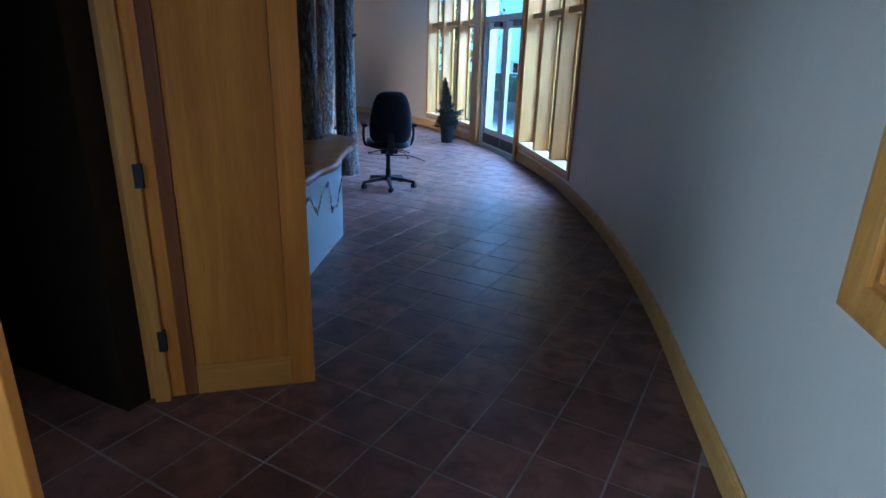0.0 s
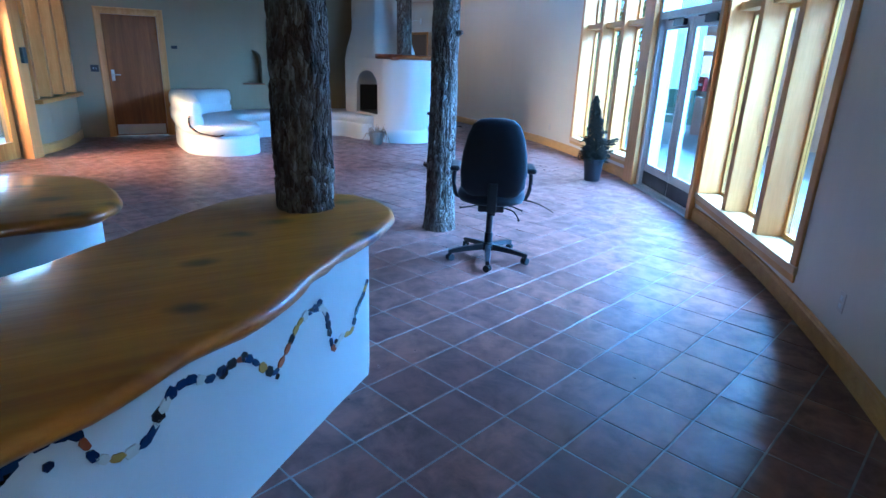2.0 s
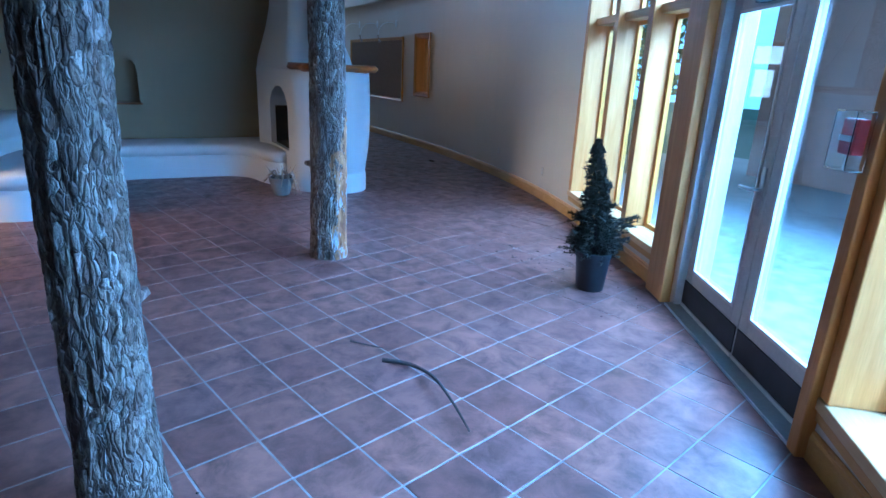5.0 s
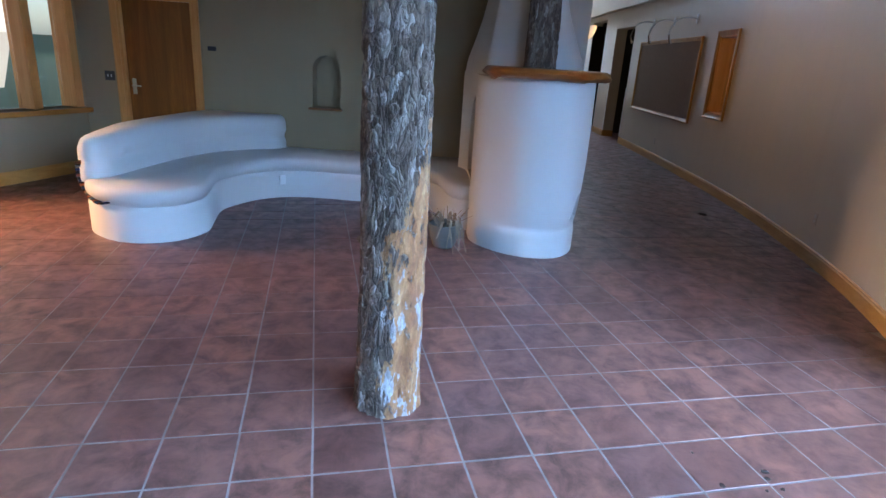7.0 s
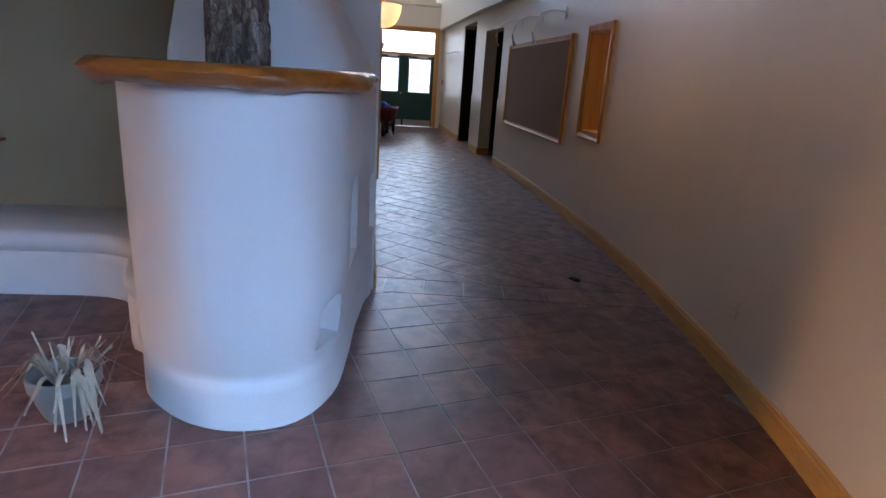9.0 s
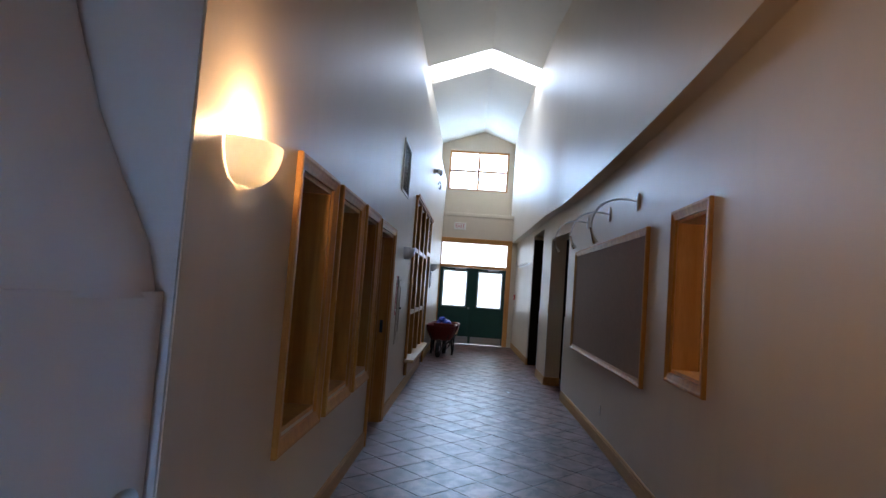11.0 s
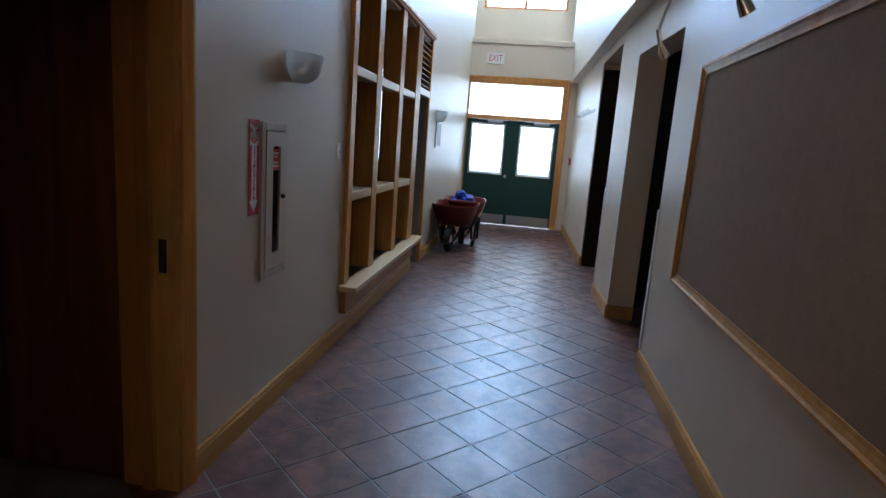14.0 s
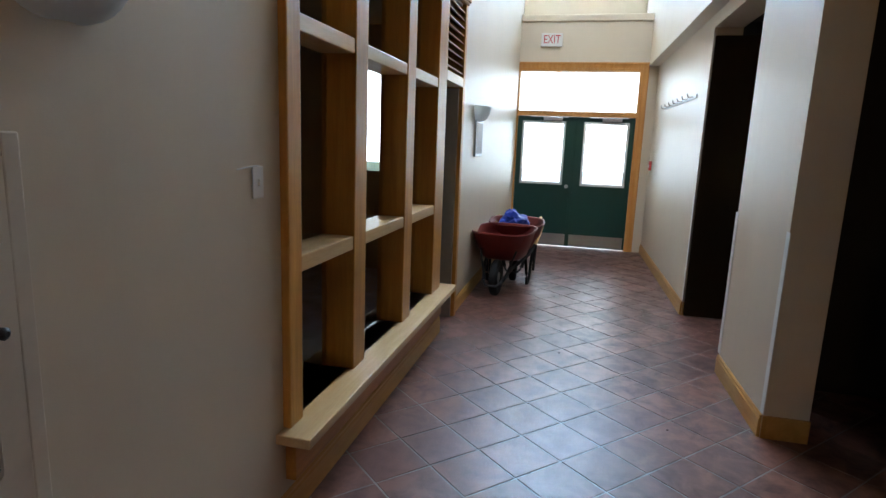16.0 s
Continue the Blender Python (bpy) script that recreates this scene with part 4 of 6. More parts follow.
for _ in range(18):
    chip(rng.uniform(-0.4, -0.24), rng.uniform(0.57, 0.645), 0.015, 0.012, rng.uniform(0, 3), rng.choice(["cream", "black", "black", "navy"]))
chip(-0.17, 0.655, 0.024, 0.016, 0.8, "rust")
chip(-0.22, 0.69, 0.022, 0.02, 0.2, "black")

c2 = thing("side_counter", pose(0, 0, 0), "low kidney-shaped counter, white base under a varnished slab", "counter")
bb = bmesh.new()
prism(bb, spline([(-3.55, 1.92, 0), (-3.9, 1.95, 0), (-4.15, 1.75, 0), (-4.25, 1.3, 0), (-4.2, 0.6, 0), (-3.6, 0.5, 0), (-3.42, 1.2, 0)], 0.1, True), -0.002, 0.808)
part("base", bb, CREAM, c2, "", 40)
loop = rough_loop([(-3.6, 2.08), (-4.02, 2.02), (-4.26, 1.82), (-4.36, 1.5), (-4.42, 1.0), (-4.35, 0.4), (-3.5, 0.35), (-3.28, 1.0), (-3.26, 1.6), (-3.3, 1.93), (-3.42, 2.03)], 0.06, 0.02, 5.0)
if area_sign(loop) < 0:
    loop.reverse()
part("countertop", slab(loop, 0.8, 0.862, 8.0), SLAB, c2, "varnished live-edge slab with cracks", 50)

# ---- lobby: log posts ----
def trunk(name, x, y, z0, z1, r, seed, material, label, lean=(0, 0), flare=0.0):
    bm = bmesh.new()
    seg, rings = 84, []
    n = int((z1 - z0) / 0.022)
    for i in range(n + 1):
        z = (z1 - z0) * i / n
        k = r * (1 - 0.05 * z) + flare * math.exp(-z / 0.12)
        cx, cy = lean[0] * z + 0.012 * math.sin(z * 1.7 + seed), lean[1] * z + 0.012 * math.cos(z * 1.3 + seed)
        ring = []
        for j in range(seg):
            a = 2 * math.pi * j / seg
            v = Vector((math.cos(a) * 3.2, math.sin(a) * 3.2, z * 1.2 + seed))
            f = Vector((math.cos(a) * 9, math.sin(a) * 9, z * 4 + seed))
            c = Vector((math.cos(a) * 4.6, math.sin(a) * 4.6, z * 9 + seed))
            crack = min(0.0, abs(noise.noise(c)) - 0.16) * 0.09 + min(0.0, abs(noise.noise(c * 2.3)) - 0.14) * 0.04
            kk = k + 0.012 * noise.noise(v) + 0.006 * noise.noise(f) + crack
            ring.append((cx + kk * math.cos(a), cy + kk * math.sin(a), z))
        rings.append(ring)
    loft(bm, rings)
    th = thing(name, pose(x, y, z0), label, "log post", "log posts in the lobby")
    part("log", bm, material, th, "", 60)
    rr = random.Random(seed)
    for _ in range(4):
        a, z = rr.uniform(0, 6.28), rr.uniform(0.4, z1 - z0 - 0.3)
        k = boxes()
        pts = [((r - 0.02) * math.cos(a) + lean[0] * z, (r - 0.02) * math.sin(a) + lean[1] * z, z), ((r + 0.03) * math.cos(a) + lean[0] * z, (r + 0.03) * math.sin(a) + lean[1] * z, z + 0.01)]
        tube(k, pts, [0.03, 0.016], 8)
        part("knot", k, material, th, "", 60)
    return th


trunk("log_post", -3.1, 2.8, 0.86, CEIL_Z, 0.128, 3, BARK, "rough bark log rising from the counter top", (-0.02, 0.0))
trunk("log_post", -5.06, 4.69, 0.0, CEIL_Z, 0.128, 7, BARK, "rough bark log post on the tile floor", (0.0, 0.02), 0.03)
trunk("log_post", -7.62, 6.222, 0.0, CEIL_Z, 0.15, 12, BARE, "log post with bark peeled to orange wood", (0.02, 0.006), 0.012)
trunk("log_post", -10.4, 7.13, 1.54, CEIL_Z, 0.135, 21, BARK, "grey bark log standing on the mantel")

# ---- lobby: fireplace and bench ----
def ring_at(pts, z):
    return [(p.x, p.y, z) for p in spline([(*q, 0) for q in pts], 0.1, True, 5)]


fp = thing("fireplace", pose(0, 0, 0), "white sculpted plaster fireplace with a tapering chimney", "fireplace")
plan = [(-10.22, 6.68), (-9.99, 6.91), (-9.905, 7.16), (-9.97, 7.4), (-10.22, 7.555), (-10.6, 7.61), (-11.0, 7.64), (-11.4, 7.69), (-11.69, 7.72), (-11.69, 7.3), (-11.69, 6.8), (-11.69, 6.5), (-11.5, 6.57), (-11.15, 6.61), (-10.8, 6.62), (-10.45, 6.62)]
body = bmesh.new()
# the plan swells out above a rounded foot ring and a soft groove
swell = [(0.0, 0.0), (0.17, 0.0), (0.2, -0.006), (0.222, -0.02), (0.24, -0.026), (0.262, -0.02), (0.3, -0.002), (0.4, 0.026), (0.55, 0.05), (0.75, 0.066), (0.95, 0.072), (1.15, 0.07), (1.35, 0.064), (1.46, 0.058)]
foot = [Vector(p) for p in ring_at(plan, 0.0)]
turn = 1 if sum(a.x * b.y - b.x * a.y for a, b in zip(foot, foot[1:] + foot[:1])) > 0 else -1
rings = []
for z, d in swell:
    ring = []
    for i, p in enumerate(foot):
        t = (foot[(i + 1) % len(foot)] - foot[i - 1]).normalized()
        k = min(1.0, max(0.0, (p.x + 11.5) / 0.5)) * min(1.0, max(0.25, (7.66 - p.y) / 0.2)) * min(1.0, max(0.12, (p.y - 6.78) / 0.25))
        q = p + Vector((t.y, -t.x, 0)) * turn * d * k
        ring.append((q.x, q.y, z - 0.002))
    rings.append(ring)
loft(body, rings)
body_ob = part("hearth_body", body, CREAM, fp, "", 50)
# chimney: shoulders drawn in above the mantel
ch = bmesh.new()
rings = []
low = [(-10.72, 6.72), (-10.6, 6.95), (-10.57, 7.2), (-10.63, 7.45), (-10.82, 7.6), (-11.15, 7.64), (-11.69, 7.7), (-11.69, 7.0), (-11.69, 6.52), (-11.45, 6.57), (-11.15, 6.62), (-10.9, 6.66)]
mid = [(-10.9, 6.8), (-10.78, 6.98), (-10.77, 7.15), (-10.82, 7.3), (-10.95, 7.37), (-11.2, 7.38), (-11.69, 7.38), (-11.69, 7.0), (-11.69, 6.72), (-11.5, 6.7), (-11.2, 6.72), (-10.98, 6.76)]
hi = [(-10.98, 6.8), (-10.92, 6.92), (-10.92, 7.02), (-10.96, 7.12), (-11.1, 7.18), (-11.3, 7.2), (-11.69, 7.2), (-11.69, 7.0), (-11.69, 6.82), (-11.55, 6.8), (-11.3, 6.8), (-11.1, 6.81)]
for z, t in ((1.44, 0), (1.6, 0.12), (1.8, 0.45), (2.0, 0.75), (2.25, 1.05), (2.55, 1.6), (2.88, 2.0)):
    a, b, f = (low, mid, t) if t <= 1 else (mid, hi, t - 1)
    rings.append(ring_at([(p[0] + (q[0] - p[0]) * f, p[1] + (q[1] - p[1]) * f) for p, q in zip(a, b)], z))
loft(ch, rings)
part("chimney", ch, CREAM, fp, "", 50)


def arched(cx, cy, ang, w, z0, z1, depth, rise=0.45):
    """A closed arched block to cut a recess: its mouth at (cx, cy), going in along ang."""
    r = w / 2
    prof = [(-r, z0), (r, z0)] + [(r * math.cos(a), z1 + w * rise * (math.sin(a) - 1)) for a in (math.pi * i / 12 for i in range(13))]
    dx, dy = math.cos(ang), math.sin(ang)
    bm = bmesh.new()
    loft(bm, [[(cx + dx * o - dy * u, cy + dy * o + dx * u, z) for u, z in prof] for o in (-0.25, depth)])
    return bm


fire_ang = math.pi / 2
carve(body_ob, [arched(-10.9, 6.5, fire_ang, 0.9, 0.47, 1.25, 0.55, 0.3), arched(-10.1, 7.68, -2.0, 0.24, 0.31, 0.55, 0.28, 0.2), arched(-10.68, 7.8, -math.pi / 2, 0.4, 0.56, 1.03, 0.3), arched(-11.57, 7.85, -math.pi / 2, 0.13, 0.5, 0.9, 0.25)])
for poly in body_ob.data.polygons:
    poly.use_smooth = True
body_ob.data.set_sharp_from_angle(angle=radians(40))
dx, dy = math.cos(fire_ang), math.sin(fire_ang)
fb = boxes(((-0.43, 0.0, 0.49), (0.43, 0.02, 1.2)), ((-0.445, -0.36, 0.472), (0.445, 0.02, 0.488)), ((-0.447, -0.36, 0.489), (-0.437, 0.02, 0.97)), ((0.437, -0.36, 0.489), (0.447, 0.02, 0.97)))
so = part("firebox_lining", fb, SOOT_SHADE, fp, "sooty black firebox")
so.matrix_local = pose(-10.9 + dx * 0.52, 6.5 + dy * 0.52, 0, 0, 0, math.degrees(fire_ang) - 90)
mt = rough_loop([(-9.85, 6.71), (-9.74, 6.95), (-9.72, 7.22), (-9.84, 7.48), (-10.1, 7.66), (-10.5, 7.71), (-10.92, 7.71), (-10.97, 7.5), (-10.95, 7.0), (-10.84, 6.72), (-10.5, 6.67), (-10.12, 6.66)], 0.06, 0.015, 14.0)
if area_sign(mt) < 0:
    mt.reverse()
part("mantel_shelf", slab(mt, 1.462, 1.545, 15.0, 0.045, 0.03), MANTEL, fp, "varnished live-edge mantel with dark grain", 60)

bench = thing("plaster_bench", pose(0, 0, 0), "white built-in plaster bench with a curved backrest", "bench")
seat = [(-10.05, 3.3), (-9.7, 3.55), (-9.57, 3.9), (-9.7, 4.2), (-10.0, 4.33), (-10.35, 4.25), (-10.75, 4.17), (-11.15, 4.3), (-11.4, 4.52), (-11.5, 4.85), (-11.48, 5.4), (-11.45, 6.0), (-11.25, 6.26), (-10.95, 6.34), (-10.7, 6.44), (-10.62, 6.6), (-10.75, 6.74), (-11.1, 6.76), (-11.6, 6.76), (-12.24, 6.7), (-12.24, 6.0), (-12.24, 5.0), (-12.24, 4.0), (-12.24, 3.5), (-11.6, 3.32), (-10.8, 3.26)]
sb = bmesh.new()
sloop = spline([(*q, 0) for q in seat], 0.1, True)
if area_sign([tuple(p) for p in sloop]) < 0:
    sloop.reverse()


def offset_loop(loop, d):
    n = len(loop)
    out = []
    for i, p in enumerate(loop):
        t = (loop[(i + 1) % n] - loop[i - 1]).normalized()
        out.append(p + Vector((-t.y, t.x, 0)) * d)
    return out


loft(sb, [[(q.x, q.y, z) for q in offset_loop(sloop, o)] for z, o in ((-0.002, 0.0), (0.24, 0.0), (0.27, 0.015), (0.29, 0.03), (0.31, 0.012), (0.34, -0.012), (0.39, -0.012), (0.42, 0.004), (0.435, 0.03))])
part("seat", sb, CREAM, bench, "", 60)
bk = [(-10.0, 3.27), (-9.88, 3.4), (-10.0, 3.52), (-10.4, 3.56), (-11.0, 3.62), (-11.5, 3.78), (-11.85, 4.05), (-12.05, 4.34), (-12.245, 4.36), (-12.245, 3.9), (-12.245, 3.4), (-11.5, 3.26), (-10.7, 3.22)]
kloop = spline([(*q, 0) for q in bk], 0.08, True)
if area_sign([tuple(p) for p in kloop]) < 0:
    kloop.reverse()
bb = bmesh.new()
loft(bb, [[(q.x, q.y, z - 0.06 * max(0.0, min(1.0, (q.x + 10.6) / 0.8)) * (z > 0.6)) for q in offset_loop(kloop, o)] for z, o in ((0.4, 0.0), (0.52, 0.002), (0.56, 0.022), (0.6, 0.022), (0.64, 0.0), (0.74, 0.004), (0.79, 0.025), (0.815, 0.06))])
part("backrest", bb, CREAM, bench, "", 60)
vine = spline([(-9.6, 3.72, 0.318), (-9.62, 3.65, 0.3), (-9.66, 3.59, 0.3), (-9.72, 3.51, 0.315), (-9.79, 3.43, 0.33), (-9.85, 3.365, 0.37), (-9.895, 3.315, 0.43), (-9.905, 3.3, 0.5), (-9.9, 3.31, 0.56)], 0.022)
tiny = random.Random(31)
for i, p in enumerate(vine):
    q = vine[min(i + 1, len(vine) - 1)] - vine[max(i - 1, 0)]
    out = Vector((0.75, -0.66, 0))
    up = q.normalized().cross(out).normalized()
    w, h = 0.5 * q.length * tiny.uniform(0.4, 0.5), tiny.uniform(0.006, 0.012)
    flat = [(tiny.uniform(0.8, 1.1) * math.cos(t) * w, tiny.uniform(0.8, 1.1) * math.sin(t) * h) for t in (k * math.pi / 3 for k in range(6))]
    bm = bmesh.new()
    loft(bm, [[p + q.normalized() * x + up * y + out * o for x, y in flat] for o in (-0.03, 0.014)])
    part("mosaic_chip", bm, CERAMIC[("black", "navy", "black", "rust")[i % 4]], bench)
ol = thing("wall_outlet", pose(-11.415, 4.57, 0.2, 0, 0, 130), "small white outlet plate on the bench front", "outlet", "outlets on the walls")
part("plate", boxes(((-0.035, -0.012, -0.05), (0.035, 0.004, 0.05)), bev=0.003), WHITE, ol)

# niche sill
sn = structure(link("niche_sill", boxes(((-12.46, 4.66, 0.9), (-12.19, 5.06, 0.924)), bev=0.006), REDDOOR), "thin dark wooden sill under the arched niche", "sill")

# side door
m = pose(-12.25, 3.31, 0, 0, 0, -90)
sd = thing("door_2", m, "closed red-brown wooden door with a steel lever", "door", kind="structure")
part("casing", casing(bmesh.new(), 0.0, 0.89, 0.0, 2.04, 0.075, 0.022, foot=True), TRIM, sd)
part("jamb", boxes(((0, -0.2, 0), (0.03, 0.0, 2.04)), ((0.86, -0.2, 0), (0.89, 0.0, 2.04)), ((0.03, -0.2, 2.01), (0.86, 0.0, 2.04))), TRIM, sd)
lf = part("leaf", boxes(((0.033, -0.1, 0.01), (0.857, -0.055, 2.007)), bev=0.003), REDDOOR, sd)
part("kick_plate", boxes(((0.06, -0.054, 0.03), (0.83, -0.05, 0.2)), bev=0.001), STEEL, lf, "dull steel kick plate")
hb = boxes(((0.765, -0.054, 0.94), (0.815, -0.048, 1.12)), bev=0.003)
tube(hb, [(0.79, -0.05, 1.04), (0.79, 0.0, 1.04), (0.77, 0.008, 1.04), (0.68, 0.008, 1.04)], 0.009)
part("door_handle", hb, STEEL, lf, "steel lever handle", 40)
sw = thing("light_switch", pose(-12.25, 2.26, 1.14, 0, 0, -90), "dark double switch plate beside the door", "switch")
part("plate", boxes(((-0.06, 0, -0.055), (0.06, 0.007, 0.055)), bev=0.003), BLACK, sw)
for x in (-0.02, 0.02):
    part("toggle", boxes(((x - 0.005, 0.007, -0.015), (x + 0.005, 0.014, 0.015))), STEEL, sw)
sn2 = thing("wall_sensor", pose(-12.25, 3.52, 1.52, 0, 0, -90), "small dark thermostat on the plaster wall", "sensor")
part("case", boxes(((-0.05, 0, -0.025), (0.05, 0.02, 0.025)), bev=0.006), BLACK, sn2)

# southwest window and glazed entrance
m, w = chord(southwest, 0.12, southwest.length - 0.22)
sww = thing("window_4", m, "honey-wood mullioned window over a curved sill", "window", kind="structure")
part("window_sill", boxes(((-0.1, -0.2, 0.70), (w + 0.1, 0.11, 0.76)), bev=0.01), OAK_X, sww, "brown wooden sill")
for i in range(4):
    x = w * i / 3
    part("mullion", boxes(((x - 0.05, -0.22, 0.761), (x + 0.05, 0.03, 2.25)), bev=0.006), TRIM, sww)
for i in range(3):
    pn = part("pane", boxes(((w * i / 3 + 0.05, -0.17, 0.78), (w * (i + 1) / 3 - 0.05, -0.164, 2.25))), GLASS, sww)
    pn.visible_shadow = False
m, w = chord(front, 0.1, 1.15)
en = thing("door_3", m, "glazed entrance door in a honey-wood frame", "door", kind="structure")
part("post", boxes(((-0.2, -0.1, 0.0), (0.0, 0.14, 2.4)), bev=0.008), TRIM, en)
part("post", boxes(((w, -0.1, 0.0), (w + 0.12, 0.1, 2.4)), bev=0.008), TRIM, en)
part("head", boxes(((0.0, -0.1, 2.1), (w, 0.08, 2.24)), bev=0.008), TRIM_X, en)
lf = part("leaf", boxes(((0.01, -0.08, 0.02), (0.11, -0.03, 2.09)), ((w - 0.11, -0.08, 0.02), (w - 0.01, -0.03, 2.09)), ((0.11, -0.08, 0.02), (w - 0.11, -0.03, 0.24)), ((0.11, -0.08, 1.98), (w - 0.11, -0.03, 2.09)), bev=0.004), OAK, en)
pn = part("pane", boxes(((0.11, -0.058, 0.24), (w - 0.11, -0.052, 1.98))), GLASS, lf)
pn.visible_shadow = False
part("latch_box", boxes(((-0.15, 0.141, 1.25), (-0.08, 0.19, 1.45)), bev=0.006), BLACK, en, "dark latch box")

# ---- lobby: loose things ----
def office_chair(x, y, turn):
    th = thing("office_chair", pose(x, y, 0, 0, 0, turn), "worn navy office chair with a black five-star base", "chair")
    col = lathe(bmesh.new(), [(0.032, 0.09), (0.032, 0.22), (0.026, 0.225), (0.026, 0.39), (0.03, 0.395), (0.03, 0.42)], (0, 0), 16)
    part("gas_column", col, BLACK, th, "", 40)
    part("hub", lathe(bmesh.new(), [(0.045, 0.075), (0.05, 0.09), (0.05, 0.12), (0.038, 0.14)], (0, 0), 16), BLACK, th, "", 40)
    for k in range(5):
        a = 2 * math.pi * k / 5 - 0.33
        ca, sa = math.cos(a), math.sin(a)
        arm = bmesh.new()
        loft(arm, [[(ca * r - sa * u, sa * r + ca * u, z) for u, z in ((-wd, zz - hh), (wd, zz - hh), (wd * 0.7, zz + hh), (-wd * 0.7, zz + hh))] for r, wd, zz, hh in ((0.03, 0.026, 0.108, 0.022), (0.18, 0.023, 0.095, 0.018), (0.3, 0.02, 0.078, 0.014), (0.325, 0.016, 0.074, 0.012))])
        sp = part("spoke", arm, BLACK, th)
        cx, cy = ca * 0.31, sa * 0.31
        b = a + 1.1 + 0.8 * k
        for off in (-0.016, 0.016):
            wm = lathe(bmesh.new(), [(0.018, -0.01), (0.0275, -0.008), (0.0275, 0.008), (0.018, 0.01)], (0, 0), 16)
            bmesh.ops.rotate(wm, verts=wm.verts, cent=(0, 0, 0), matrix=Matrix.Rotation(math.pi / 2, 3, "X"))
            bmesh.ops.rotate(wm, verts=wm.verts, cent=(0, 0, 0), matrix=Matrix.Rotation(b, 3, "Z"))
            bmesh.ops.translate(wm, verts=wm.verts, vec=(cx - math.sin(b) * off, cy + math.cos(b) * off, 0.0275))
            part("wheel", wm, RUBBER, sp, "", 40)
        part("fork", box(bmesh.new(), (cx - 0.012, cy - 0.012, 0.03), (cx + 0.012, cy + 0.012, 0.07), 0.003), BLACK, sp)
    fixed = set(th.children)
    part("mechanism", boxes(((-0.1, -0.14, 0.365), (0.1, 0.12, 0.43)), ((-0.03, 0.1, 0.37), (0.03, 0.24, 0.4)), bev=0.012), BLACK, th)
    for pts in ([(0.08, 0.02, 0.395), (0.17, 0.0, 0.385), (0.25, -0.02, 0.36)], [(0.08, -0.06, 0.39), (0.18, -0.1, 0.37), (0.22, -0.14, 0.31)], [(-0.08, -0.02, 0.395), (-0.18, -0.03, 0.375), (-0.24, -0.03, 0.365)]):
        lv = tube(bmesh.new(), spline(pts, 0.03), 0.006, 8)
        tube(lv, [Vector(pts[-1]) * 0.9 + Vector(pts[-2]) * 0.1, pts[-1]], 0.011, 8)
        part("lever", lv, BLACK, th, "", 40)
    seat_b = bmesh.new()
    ell = lambda rx, ry, z, cy=0.0, e=2.6: [(rx * math.copysign(abs(math.cos(t)) ** (2 / e), math.cos(t)), cy + ry * math.copysign(abs(math.sin(t)) ** (2 / e), math.sin(t)), z) for t in (2 * math.pi * i / 36 for i in range(36))]
    loft(seat_b, [ell(0.2, 0.2, 0.43), ell(0.245, 0.235, 0.445), ell(0.26, 0.25, 0.48), ell(0.25, 0.24, 0.515), ell(0.2, 0.19, 0.53)])
    part("seat", seat_b, FABRIC, th, "", 60)
    back = bmesh.new()
    rings = []
    for h, hw, dep in ((0.0, 0.12, 0.03), (0.02, 0.19, 0.06), (0.08, 0.235, 0.085), (0.2, 0.243, 0.09), (0.34, 0.228, 0.085), (0.46, 0.2, 0.075), (0.54, 0.165, 0.06), (0.575, 0.12, 0.045), (0.585, 0.06, 0.02)):
        yc = -0.2 - 0.05 * math.sin(h * 3.0) - 0.1 * h
        rings.append([(p[0], yc + p[1], 0.5 + h) for p in ell(hw, dep / 2 + 0.01, 0, 0, 2.8)])
    loft(back, rings)
    part("backrest", back, FABRIC, th, "navy fabric backrest, rounded top", 60)
    part("back_bar", boxes(((-0.035, -0.29, 0.4), (0.035, -0.26, 0.62)), ((-0.03, -0.28, 0.375), (0.03, -0.1, 0.4)), bev=0.006), BLACK, th)
    for sx in (-1, 1):
        am = tube(bmesh.new(), spline([(sx * 0.2, 0.02, 0.44), (sx * 0.27, 0.0, 0.46), (sx * 0.295, -0.04, 0.58), (sx * 0.285, -0.05, 0.68)], 0.04), 0.016, 10)
        ar = part("arm_post", am, BLACK, th, "", 50)
        part("arm_pad", box(bmesh.new(), (sx * 0.285 - 0.035, -0.16, 0.675), (sx * 0.285 + 0.035, 0.1, 0.715), 0.014), BLACK, ar)
    for ob in set(th.children) - fixed:
        ob.location.z = 0.052
    return th


office_chair(-4.14, 4.61, 55)

# fallen twigs and dirt
def twig(pts, r, label):
    th = thing("twig", pose(0, 0, 0), label, "twig", "fallen twigs")
    sp = spline(pts, 0.04)
    part("stem", tube(bmesh.new(), sp, [r * (1 - 0.6 * i / len(sp)) for i in range(len(sp))], 7), TWIG, th, "", 60)


twig([(-5.72, 5.94, 0.012), (-5.6, 6.045, 0.024), (-5.4, 6.085, 0.045), (-5.16, 6.06, 0.05), (-4.94, 6.03, 0.03)], 0.012, "dark bent twig lying on the tiles")
twig([(-6.02, 5.86, 0.006), (-5.93, 5.93, 0.008), (-5.86, 6.0, 0.006)], 0.006, "short dark twig lying on the tiles")
rng = random.Random(21)


def crumbs(name, cx, cy, sx, sy, n, lo, hi, label):
    bm = bmesh.new()
    for _ in range(n):
        x, y, r = rng.gauss(cx, sx), rng.gauss(cy, sy), rng.uniform(lo, hi)
        pts = [(x + r * rng.uniform(0.5, 1.2) * math.cos(a), y + r * rng.uniform(0.4, 1.1) * math.sin(a)) for a in (k * 1.257 for k in range(5))]
